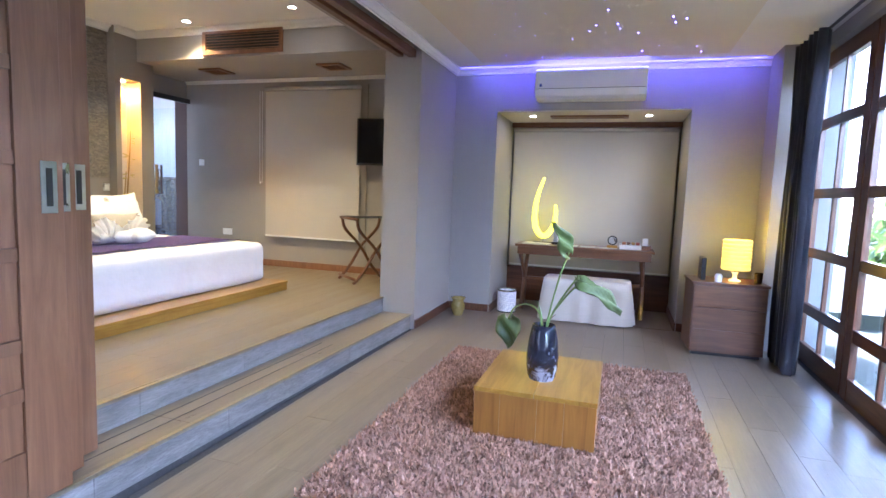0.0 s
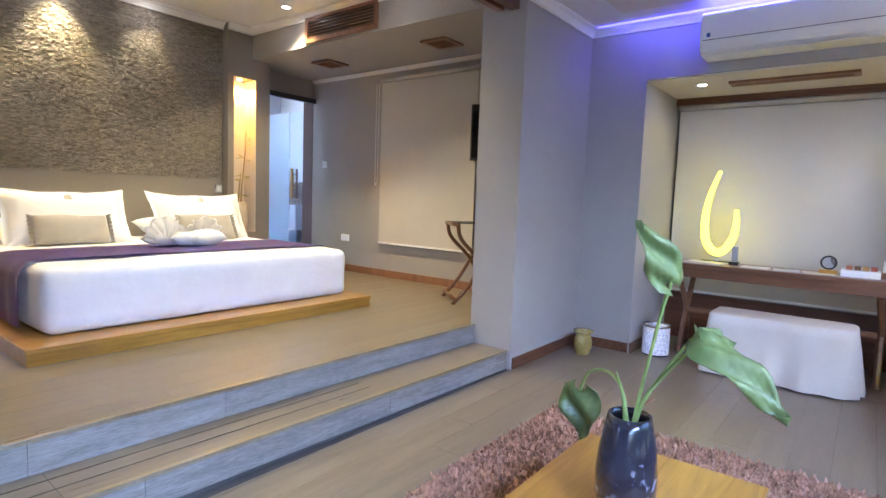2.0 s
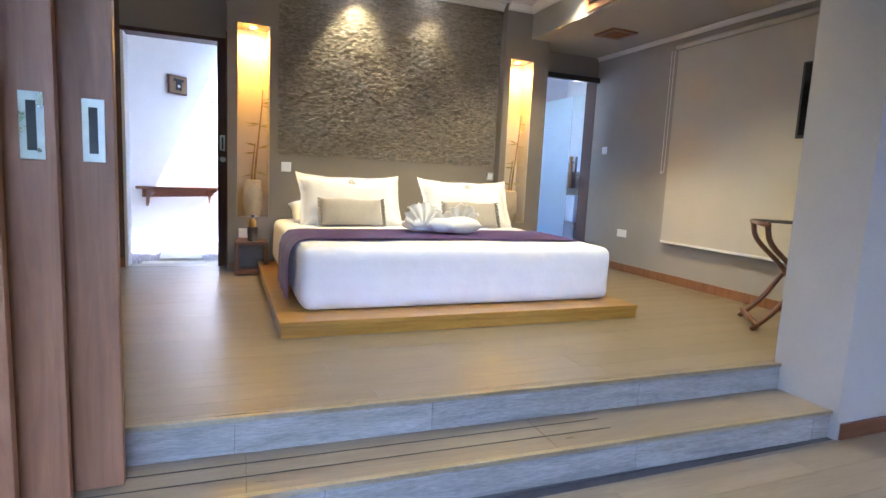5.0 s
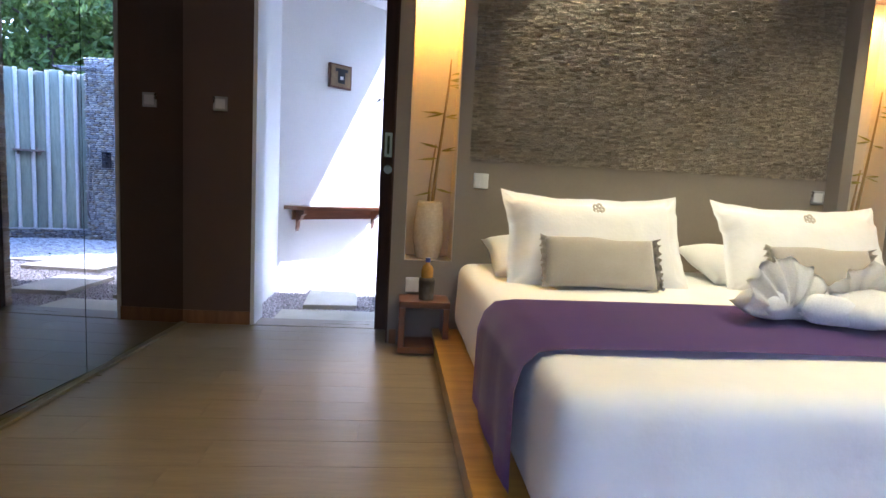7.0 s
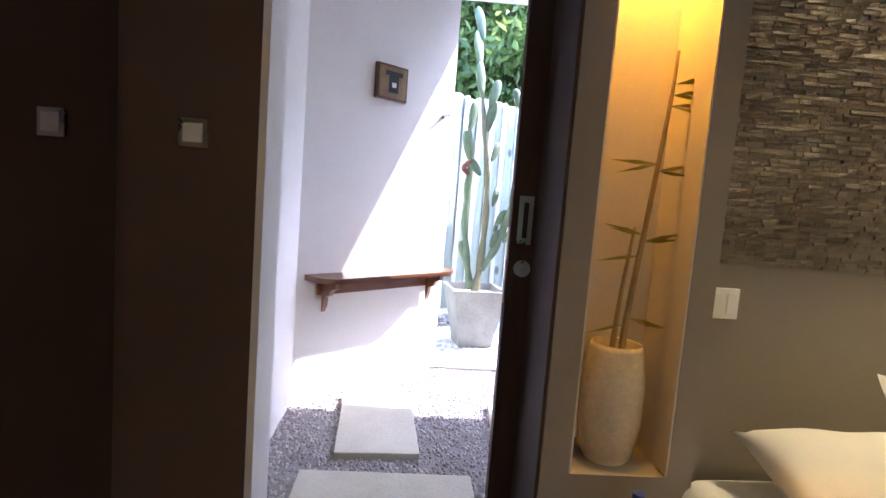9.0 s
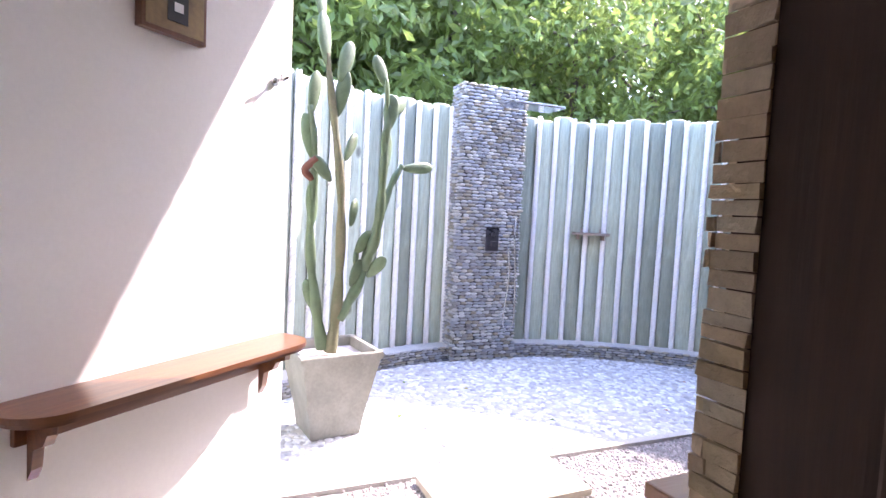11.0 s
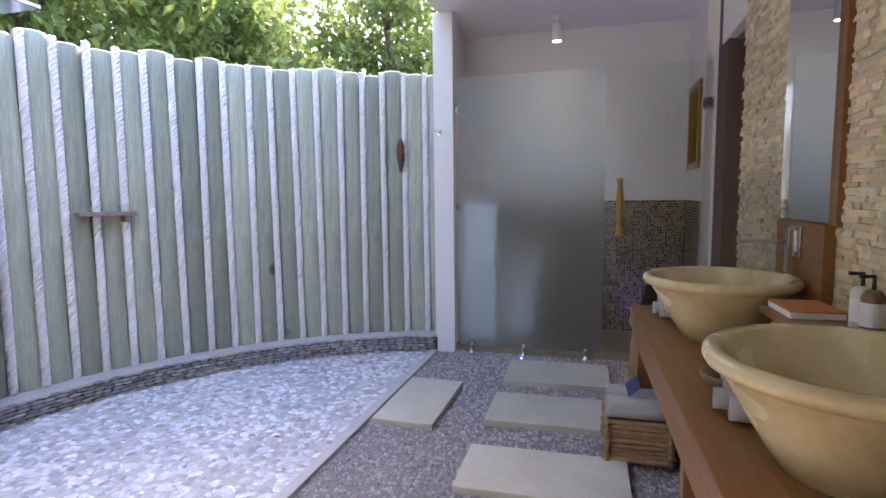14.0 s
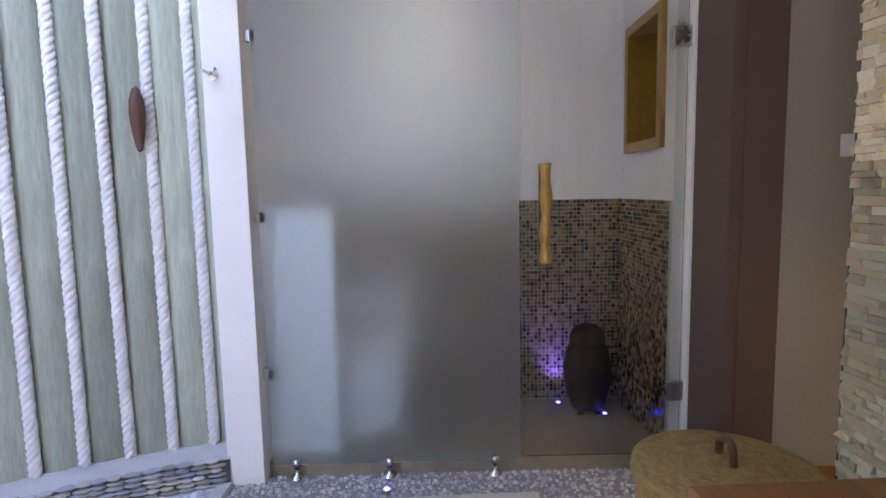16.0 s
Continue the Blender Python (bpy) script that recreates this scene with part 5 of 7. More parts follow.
# ---- toilet room behind glass ----
def screen():
    t = thing("glass_screen", "frosted glass screen on small steel feet", "glass screen")
    p = part("frosted_pane", boxed((7.085, 7.095, 7.81, 8.965, 0.262, 2.46)), FROST, t)
    for z in (0.7, 1.42, 2.2):
        part("clip", boxed((7.085, 7.121, 8.94, 8.998, z - 0.025, z + 0.025), bevel=0.003), STEEL, t)
    for y in (8.85, 8.42, 7.93):
        part("foot", lathe([(0, 0), (0.032, 0), (0.03, 0.01), (0.011, 0.018), (0.011, 0.05), (0.018, 0.053), (0.018, 0.085), (0, 0.085)], 14, at=(7.068, y, GB - 0.005)), CHROME, t, smooth=True)
    d = thing("glass_door", "clear glass door on chrome hinges", "door")
    pane = part("pane", boxed((7.085, 7.095, 7.075, 7.8, 0.28, 2.46)), CLEAR, d)
    pane.visible_shadow = False
    for z in (0.58, 2.16):
        part("hinge", boxed((7.08, 7.126, 7.06, 7.14, z - 0.045, z + 0.045), bevel=0.004), STEEL, d)
    part("handle", tube(bow([(7.055, 7.697, 1.19), (7.052, 7.7, 1.3), (7.056, 7.694, 1.45), (7.054, 7.698, 1.63)], 5), [0.024 + 0.004 * math.sin(i * 1.3) for i in range(16)], 9), HONEY, d, "raw driftwood pull handle", True)
    part("handle", tube([(7.15, 7.697, 1.19), (7.15, 7.697, 1.63)], 0.016, 10), TEAK, d, "wooden bar handle", True)
    for z in (1.08, 1.37):
        part("handle_pin", tube([(7.06, 7.697, z + 0.18), (7.145, 7.697, z + 0.18)], 0.008, 8), CHROME, d)


screen()


def mosaic(name, origin, u, w, h, seed):
    """A wainscot of small glass tiles, proud of the grout."""
    rnd = np.random.RandomState(seed)
    n, m = int(w / 0.0225), int(h / 0.0225)
    o, u, n3 = Vector(origin), Vector(u), Vector(u).cross(Vector((0, 0, 1)))
    verts, faces = [], []
    for i in range(n):
        for j in range(m):
            a = o + u * (i * w / n + 0.0016) + Vector((0, 0, j * h / m + 0.0016))
            s, q = w / n - 0.0032, h / m - 0.0032
            d = 0.004 + rnd.uniform(0, 0.0015)
            k = len(verts)
            c = [a, a + u * s, a + u * s + Vector((0, 0, q)), a + Vector((0, 0, q))]
            verts += [p[:] for p in c] + [(p + n3 * d)[:] for p in c]
            faces += [(k + 4, k + 5, k + 6, k + 7), (k, k + 1, k + 5, k + 4), (k + 1, k + 2, k + 6, k + 5), (k + 2, k + 3, k + 7, k + 6), (k + 3, k, k + 4, k + 7)]
    mesh = bpy.data.meshes.new(name)
    mesh.from_pydata(verts, [], faces)
    mesh.materials.append(TILE)
    return tagged(new(name, mesh), "brown and cream mosaic tiles", "", "", "stuff")


TILE = surface("brown_mosaic_tile", (0.27, 0.2, 0.12), 0.2, (0.19, 0.14, 0.085), 5.0, bump=0.0, island=0.85)
GROUT = surface("pale_grout", (0.62, 0.59, 0.52), 0.9)
structure("trim_grout", boxed((7.8, 7.809, 7.121, 9.059, GB + 0.06, 1.455), (7.105, 7.8, 7.121, 7.13, GB + 0.06, 1.455)), GROUT, "pale grout behind the mosaic")
mosaic("mosaic_tiles", (7.799, 9.05, GB + 0.065), (0, -1, 0), 1.92, 1.455 - GB - 0.065, 1)
mosaic("mosaic_tiles", (7.795, 7.131, GB + 0.065), (-1, 0, 0), 0.685, 1.455 - GB - 0.065, 2)


def toilet_room():
    w = thing("small_window", "small wooden framed window high in the wall", "window")
    part("window_frame", boxed((7.21, 7.26, 7.06, 7.145, 1.70, 2.36), (7.66, 7.71, 7.06, 7.145, 1.70, 2.36), (7.26, 7.66, 7.06, 7.145, 1.70, 1.75), (7.26, 7.66, 7.06, 7.145, 2.31, 2.36), bevel=0.004), HONEY, w)
    part("window_lining", boxed((7.225, 7.24, 6.92, 7.06, 1.715, 2.345), (7.68, 7.695, 6.92, 7.06, 1.715, 2.345), (7.24, 7.68, 6.92, 7.06, 1.715, 1.73), (7.24, 7.68, 6.92, 7.06, 2.33, 2.345)), HONEY, w)
    part("window_back", boxed((7.23, 7.69, 6.90, 6.919, 1.71, 2.35)), TEAK_X, w)
    pane = part("window_pane", boxed((7.242, 7.678, 6.98, 6.984, 1.732, 2.328)), CLEAR, w)
    pane.visible_shadow = False
    j = thing("woven_jar", "dark brown woven lidded jar on the toilet floor", "jar", m=pose(7.62, 7.36, GB + 0.06))
    woven = surface("dark_wicker", (0.05, 0.03, 0.018), 0.6, (0.025, 0.015, 0.01), 60.0, (1, 1, 4), 0.7, 180.0)
    part("jar_body", lathe([(0, 0.03), (0.085, 0.03), (0.1, 0.06), (0.128, 0.17), (0.132, 0.26), (0.11, 0.36), (0.09, 0.4), (0, 0.4)], 28), woven, j, smooth=True)
    part("lid", lathe([(0.098, 0.4), (0.1, 0.42), (0.085, 0.46), (0.05, 0.49), (0, 0.5)], 28), woven, j, smooth=True)
    for a in range(4):
        part("foot", boxed((0.07 * math.cos(a * 1.57 + 0.8) - 0.015, 0.07 * math.cos(a * 1.57 + 0.8) + 0.015, 0.07 * math.sin(a * 1.57 + 0.8) - 0.015, 0.07 * math.sin(a * 1.57 + 0.8) + 0.015, 0, 0.031)), woven, j)
    tr = thing("toilet", "white ceramic wall toilet behind the frosted glass", "toilet", m=pose(7.799, 8.55, GB + 0.06))
    part("bowl", boxed((-0.5, -0.12, -0.19, 0.19, 0.0, 0.4), bevel=0.06), PLASTIC, tr)
    part("cistern", boxed((-0.18, -0.005, -0.2, 0.2, 0.38, 0.8), bevel=0.02), PLASTIC, tr)
    p = thing("pendant_lamp", "small white cylinder ceiling lamp", "lamp", m=pose(7.4, 8.2, CO))
    part("lamp_body", lathe([(0, -0.0005), (0.05, -0.0005), (0.05, -0.02), (0.012, -0.022), (0.012, -0.06), (0.04, -0.065), (0.04, -0.2), (0.036, -0.2), (0.036, -0.19), (0, -0.19)], 20), PLASTIC, p, smooth=True)
    part("bulb", lathe([(0.034, -0.195), (0.02, -0.199), (0, -0.2)], 16), DOWN, p)
    lamp("toilet_lamp", "SPOT", look((7.4, 8.2, CO - 0.21), (7.4, 8.2, 0)), 0.7, (1.0, 0.9, 0.75), spot=120, size=0.04)
    h = thing("half_wall", "white tiled half wall behind the frosted glass", "wall")
    part("block", boxed((7.16, 7.32, 8.66, 9.055, GB + 0.06, 1.45), bevel=0.004), PLASTIC, h)
    k = thing("robe_hook", "chrome robe hook on the white post", "hook", m=pose(7.02, 9.1, 2.02))
    part("plate", tube([(0, 0, 0), (-0.012, 0, 0)], 0.02, 12), CHROME, k)
    part("prong", tube([(-0.012, 0, 0), (-0.05, 0, 0.0), (-0.06, 0.03, 0.015)], 0.007, 8), CHROME, k)
    part("prong", tube([(-0.03, 0, 0), (-0.06, -0.03, 0.015)], 0.007, 8), CHROME, k)
    for (x, y, z), r in (((6.93, 8.42, GB + 0.002), 0.014), ((7.72, 7.5, GB + 0.061), 0.012), ((7.55, 7.28, GB + 0.061), 0.012), ((1.95, 8.55, GB), 0.014)):
        led = thing("floor_led", "small round blue floor light", "lamp", "blue floor lights", m=pose(x, y, z))
        part("rim", lathe([(0, -0.01), (r * 1.6, -0.01), (r * 1.6, 0.006), (r, 0.007)], 14), CHROME, led)
        part("lens", lathe([(r, 0.007), (r * 0.6, 0.012), (0, 0.013)], 12), BLUE_LED, led)
    lamp("blue_floor_glow", "SPOT", look((7.72, 7.5, GB + 0.09), (7.8, 7.5, 1.2)), 1.5, (0.15, 0.12, 1.0), spot=70, size=0.01)


toilet_room()


# ---- garden woods beyond the fence ----
def leaves(points, size, seed, name, parent, material):
    rnd = np.random.RandomState(seed)
    c = np.array(points)
    n = len(c)
    d = rnd.normal(size=(n, 3))
    d[:, 2] -= 0.7
    d /= np.linalg.norm(d, axis=1)[:, None]
    s = np.cross(d, rnd.normal(size=(n, 3)))
    s /= np.linalg.norm(s, axis=1)[:, None]
    k = np.cross(d, s)
    length = size * rnd.uniform(0.7, 1.4, n)[:, None]
    w = length * 0.24
    verts = np.stack([c, c + d * length * 0.45 + s * w + k * w * 0.3, c + d * length, c + d * length * 0.45 - s * w + k * w * 0.3], 1).reshape(-1, 3)
    quads = np.arange(4 * n).reshape(-1, 4)
    tris = np.concatenate([quads[:, [0, 1, 2]], quads[:, [0, 2, 3]]], 0)
    mesh = bpy.data.meshes.new(name)
    mesh.from_pydata(verts.tolist(), [], tris.tolist())
    mesh.materials.append(material)
    ob = new(name, mesh)
    ob.parent = parent
    return ob


def tree(x, y, height, spread, seed, count, size, low=0.35):
    t = thing("garden_tree", "leafy green tree behind the log fence" if y > 0 else "leafy green tree outside the garden doors", "tree", "woods behind the fence" if y > 0 else "garden trees", m=pose(x, y, 0.1 if y > 0 else -0.07))
    rnd = random.Random(seed)
    trunk = bow([(0, 0, 0), (rnd.uniform(-0.2, 0.2), rnd.uniform(-0.2, 0.2), height * 0.3), (rnd.uniform(-0.3, 0.3), rnd.uniform(-0.3, 0.3), height * 0.6), (rnd.uniform(-0.4, 0.4), rnd.uniform(-0.4, 0.4), height * 0.92)], 5)
    bm = tube(trunk, [0.12 * (1 - 0.8 * i / len(trunk)) + 0.01 for i in range(len(trunk))], 9)
    tips = []
    for k in range(14):
        f = low + (1 - low) * k / 14
        p = trunk[min(int(f * len(trunk)), len(trunk) - 1)]
        a = k * 2.4 + rnd.uniform(-0.4, 0.4)
        reach = spread * rnd.uniform(0.6, 1.0) * (1.1 - 0.5 * f)
        q = p + Vector((math.cos(a) * reach, math.sin(a) * reach, reach * rnd.uniform(0.0, 0.5)))
        mid = (p + q) / 2 + Vector((0, 0, 0.15 * reach))
        limb = bow([p, mid, q], 5)
        tube(limb, [0.035 * (1 - 0.8 * i / len(limb)) for i in range(len(limb))], 6, bm)
        tips += [limb[i] for i in range(4, len(limb))] * 1
    part("trunk", bm, BARK, t, smooth=True)
    pts = []
    clumps = []
    for p in tips:
        for k in range(3):
            clumps.append(p + Vector((rnd.gauss(0, 0.32), rnd.gauss(0, 0.32), rnd.gauss(0, 0.22))) * spread * 0.5)
    for k in range(count):
        c = clumps[rnd.randrange(len(clumps))]
        pts.append((c.x + rnd.gauss(0, 0.16) * spread * 0.55, c.y + rnd.gauss(0, 0.16) * spread * 0.55, c.z + rnd.gauss(0, 0.12) * spread * 0.55))
    leaves(pts, size, seed, "crown", t, LEAF)


for k, (x, y, h, sp) in enumerate(((1.2, 13.6, 4.6, 1.7), (3.2, 13.9, 5.0, 1.8), (5.2, 13.9, 4.8, 1.8), (7.0, 13.4, 4.4, 1.7), (8.9, 12.2, 4.0, 1.4), (9.9, 13.4, 5.0, 1.8),
                                   (0.2, 14.5, 7.5, 2.6), (3.6, 15.2, 8.0, 2.8), (6.6, 15.0, 7.5, 2.8), (9.8, 15.0, 7.5, 2.8), (-0.8, 12.6, 4.4, 1.5), (10.0, 10.6, 4.3, 1.6), (11.6, 9.2, 5.0, 1.8), (12.0, 11.8, 6.0, 2.2))):
    tree(x, y, h, sp, 100 + k, 7500, 0.12 if y < 13.5 else 0.17, 0.3)
for k, (x, y, h) in enumerate(((8.6, -4.2, 4.0), (6.4, -5.0, 4.2), (4.2, -5.4, 4.4), (1.6, -5.4, 4.2), (11.0, -5.0, 5.0))):
    tree(x, y, h, 1.7, 140 + k, 5000, 0.16, 0.12)


def far_woods():
    rnd = np.random.RandomState(77)
    n = 26000
    x = rnd.uniform(-12, 22, n)
    z = rnd.uniform(0.2, 11.0, n)
    y = 18.5 + 0.25 * z + rnd.normal(0, 0.8, n) + 1.2 * np.sin(x * 0.9 + z * 0.6)
    ob = leaves(np.stack([x, y, z], 1), 0.42, 78, "far_woods", None, LEAF)
    tagged(ob, "dense green woods far behind the garden", "", "", "stuff")


far_woods()


def garden_hedge():
    rnd = np.random.RandomState(91)
    n = 42000
    x = rnd.uniform(-4, 17, n)
    z = rnd.uniform(0.0, 5.0, n) ** 1.0
    y = -5.6 - 0.2 * z + rnd.normal(0, 0.45, n) + 0.6 * np.sin(x * 1.3 + z)
    ob = leaves(np.stack([x, y, z - 0.03], 1), 0.34, 92, "hedge", None, LEAF)
    tagged(ob, "tall green hedge outside the garden doors", "", "", "stuff")


garden_hedge()


# ---- doors, windows and fittings of the rooms ----
def sliding_panels():
    for k, (y, x1) in enumerate(((3.0, 2.0), (3.085, 2.115), (3.17, 2.25))):
        x0, z0, z1 = x1 - 1.1, 0.152, 2.63
        t = thing("sliding_door", "brown wooden sliding door panel with square fields", "door", "sliding door panels")
        for a, b in ((x0, x0 + 0.1), (x1 - 0.17, x1)):
            part("stile", boxed((a, b, y - 0.02, y + 0.02, z0, z1), bevel=0.003), DOORWOOD, t)
        rails = [(z0, 0.36), (0.55, 0.60), (0.73, 0.78), (1.06, 1.11), (1.40, 1.45), (1.72, 1.77), (2.05, 2.10), (2.40, 2.45), (2.56, z1)]
        for a, b in rails:
            part("rail", boxed((x0 + 0.101, x1 - 0.171, y - 0.017, y + 0.017, a, b), bevel=0.003), DOORWOOD, t)
        part("field", boxed((x0 + 0.095, x1 - 0.165, y - 0.006, y + 0.006, z0 + 0.05, z1 - 0.03)), DOORWOOD, t)
        for s in (-1, 1):
            plate = part("pull_plate", boxed((x1 - 0.086, x1 - 0.026, y + s * 0.0205, y + s * 0.024, 1.23, 1.42), bevel=0.001), STEEL, t, "steel pull plate")
            part("pull_recess", boxed((x1 - 0.068, x1 - 0.044, y + s * 0.0242, y + s * 0.0255, 1.255, 1.395)), BLACK, plate)


sliding_panels()


def garden_doors():
    y = -0.63
    for k, x0 in enumerate((5.06, 3.94, 2.82, 1.70, 0.58, -0.54)):
        x1 = x0 + 1.1
        t = thing("garden_door", "brown wooden glazed lattice door to the garden", "door", "garden doors")
        for a, b in ((x0, x0 + 0.11), (x1 - 0.11, x1)):
            part("stile", boxed((a, b, y - 0.025, y + 0.025, 0.0, 2.655), bevel=0.004), TEAK, t)
        for a, b in ((0.0, 0.16), (0.42, 0.51), (0.92, 1.0), (1.43, 1.51), (2.02, 2.10), (2.53, 2.655)):
            part("rail", boxed((x0 + 0.111, x1 - 0.111, y - 0.022, y + 0.022, a, b), bevel=0.004), TEAK_X, t)
        part("mullion", boxed((x0 + 0.535, x0 + 0.565, y - 0.018, y + 0.018, 0.16, 2.53), bevel=0.003), TEAK, t)
        pane = part("pane", boxed((x0 + 0.1, x1 - 0.1, y - 0.003, y + 0.003, 0.15, 2.54)), CLEAR, t)
        pane.visible_shadow = False


garden_doors()


def curtain():
    t = thing("curtain", "charcoal curtain gathered beside the garden doors", "curtain")
    bm = bmesh.new()
    n = 60
    rows = []
    for i in range(16):
        z = 0.015 + 2.67 * i / 15
        row = []
        for k in range(n + 1):
            u = k / n
            x = 5.34 + 0.56 * u + 0.012 * math.sin(u * 40 + z)
            y = -0.38 + 0.055 * math.sin(u * 2 * math.pi * 6.5 + 0.25 * math.sin(z * 2)) + 0.03 * noise.noise(Vector((u * 5, z * 0.8, 0)))
            row.append(bm.verts.new((x, y, z)))
        rows.append(row)
    for a, b in zip(rows, rows[1:]):
        for k in range(n):
            bm.faces.new((a[k], a[k + 1], b[k + 1], b[k]))
    bmesh.ops.solidify(bm, geom=bm.faces, thickness=0.003)
    part("cloth", bm, CURTAIN, t, smooth=True)
    part("curtain_rod", tube([(-0.5, -0.42, 2.70), (6.1, -0.42, 2.70)], 0.012, 10), BLACK, t)


curtain()


def air_conditioner():
    t = thing("air_conditioner", "white split air conditioner above the alcove", "air conditioner")
    x0, x1, y0, y1, z0, z1 = 6.36, 6.618, 0.82, 1.93, 2.38, 2.69
    bm = bmesh.new()
    prof = [(x1, z0), (x0 + 0.08, z0), (x0 + 0.02, z0 + 0.03), (x0, z0 + 0.09), (x0 + 0.005, z1 - 0.03), (x0 + 0.04, z1), (x1, z1)]
    ends = [[bm.verts.new((x, y, z)) for x, z in prof] for y in (y0, y1)]
    for k in range(len(prof)):
        j = (k + 1) % len(prof)
        bm.faces.new((ends[0][k], ends[1][k], ends[1][j], ends[0][j]))
    bm.faces.new(ends[0])
    bm.faces.new(ends[1][::-1])
    bmesh.ops.recalc_face_normals(bm, faces=bm.faces)
    bmesh.ops.bevel(bm, geom=list(bm.edges), offset=0.006, segments=2, affect="EDGES")
    part("housing", bm, PLASTIC, t)
    part("front_seam", boxed((x0 - 0.001, x0 + 0.003, y0 + 0.02, y1 - 0.02, z0 + 0.098, z0 + 0.102)), BLACK, t)
    part("air_flap", boxed((x0 + 0.028, x0 + 0.09, y0 + 0.06, y1 - 0.06, z0 - 0.004, z0 + 0.0)), PLASTIC, t)
    part("emblem", boxed((x0 - 0.0015, x0, y1 - 0.07, y1 - 0.045, z0 + 0.12, z0 + 0.15)), surface("blue_badge", (0.05, 0.1, 0.4), 0.4), t)


air_conditioner()


def downlight(x, y, z, power=0, colour=(1.0, 0.76, 0.3), spot=80, r=0.035, tilt=(0, 0)):
    t = thing("downlight", "small round recessed ceiling downlight", "lamp", "downlights", m=pose(x, y, z))
    part("rim", lathe([(r, -0.0005), (r * 1.35, -0.0005), (r * 1.35, -0.005), (r, -0.006)], 20), CHROME, t)
    part("bulb", lathe([(r, -0.0015), (r * 0.5, -0.003), (0, -0.0035)], 16), DOWN, t)
    if power:
        lamp("downlight_beam", "SPOT", look((x, y, z - 0.02), (x + tilt[0], y + tilt[1], 0)), power, colour, spot=spot, size=0.03)


# the last row, at (2.1, 5.6), is an added fill for the wardrobe side
for row in ((3.75, 6.42, CB, 6.0, 72, (0.0, 0.25)), (4.5, 6.40, CB, 1.6, 72, (0.0, 0.25)), (5.38, 5.55, CB, 5.5, 110, (0, 0)), (5.22, 4.13, CB, 5.5, 110, (0, 0)), (3.9, 5.0, CB, 3.0, 120, (0, 0)), (3.6, 3.9, CB, 4.0, 120, (0, 0)), (2.1, 5.6, CB, 0.6, 110, (0, 0))):
    downlight(row[0], row[1], row[2], row[3], spot=row[4], tilt=row[5])
for x, top in ((2.81, 2.51), (5.53, 2.53)):
    downlight(x, 6.62, top, 3.2, (1.0, 0.45, 0.015), 150, 0.028)
for y in (2.03, 0.77):
    downlight(6.95, y, 2.285, 0.3, (1.0, 0.72, 0.18), 130, 0.036)


def vent(name, m, w, h, slats, label):
    t = thing(name, label, "air vent", "wooden air vents", m=m)
    f = 0.045
    part("frame", boxed((-w / 2, w / 2, -0.02, 0.0, -h / 2, -h / 2 + f), (-w / 2, w / 2, -0.02, 0.0, h / 2 - f, h / 2), (-w / 2, -w / 2 + f, -0.02, 0, -h / 2 + f, h / 2 - f), (w / 2 - f, w / 2, -0.02, 0, -h / 2 + f, h / 2 - f), bevel=0.003), DOORWOOD, t)
    part("backing", boxed((-w / 2 + 0.01, w / 2 - 0.01, -0.003, -0.001, -h / 2 + 0.01, h / 2 - 0.01)), BLACK, t)
    for k in range(slats):
        z = -h / 2 + f + (h - 2 * f) * (k + 0.5) / slats
        ob = part("slat", box(bmesh.new(), -w / 2 + f, w / 2 - f, -0.012, 0.004, -0.003, 0.003), DOORWOOD, t)
        ob.matrix_local = pose(0, -0.008, z, 35, 0, 0)


vent("wall_vent", pose(5.619, 5.02, 2.92, 0, 0, -90), 1.04, 0.27, 6, "brown wooden louvred vent on the soffit")
for y in (5.85, 4.22):
    vent("ceiling_vent", pose(6.2, y, 2.7595, 90, 0, 0), 0.3, 0.3, 5, "small square wooden vent under the soffit")
vent("alcove_vent", pose(6.98, 1.4, 2.284, 90, 0, 90), 0.85, 0.16, 3, "long wooden vent in the alcove ceiling")


def star_ceiling():
    t = thing("star_panel", "cream ceiling panel with tiny blue star lights", "ceiling light")
    x0, x1, y0, y1 = 1.6, 6.30, 0.12, 2.50
    part("panel", boxed((x0, x1, y0, y1, CL - 0.014, CL - 0.001), bevel=0.002), CREAM, t)
    rnd = random.Random(21)
    bm = bmesh.new()
    for k in range(85):
        x, y, r = rnd.uniform(x0 + 0.1, x1 - 0.05), rnd.uniform(y0 + 0.1, y1 - 0.1), rnd.choice((0.003, 0.004, 0.006))
        lathe([(r, -0.0142), (r * 0.6, -0.0165), (0, -0.017)], 8, bm, (x, y, CL))
    part("star_lights", bm, STAR, t)
    led = thing("led_strip", "blue light strip along the alcove wall", "lamp")
    part("strip", boxed((6.545, 6.557, -0.25, 2.8, CL - 0.012, CL - 0.002)), glow("blue_strip", (0.12, 0.08, 1.0), 0.12), led)
    lamp("blue_cove", "AREA", look((6.42, 1.2, CL - 0.02), (6.62, 1.2, 2.2)), 0.5, (0.2, 0.16, 1.0), size=(2.8, 0.04))


star_ceiling()


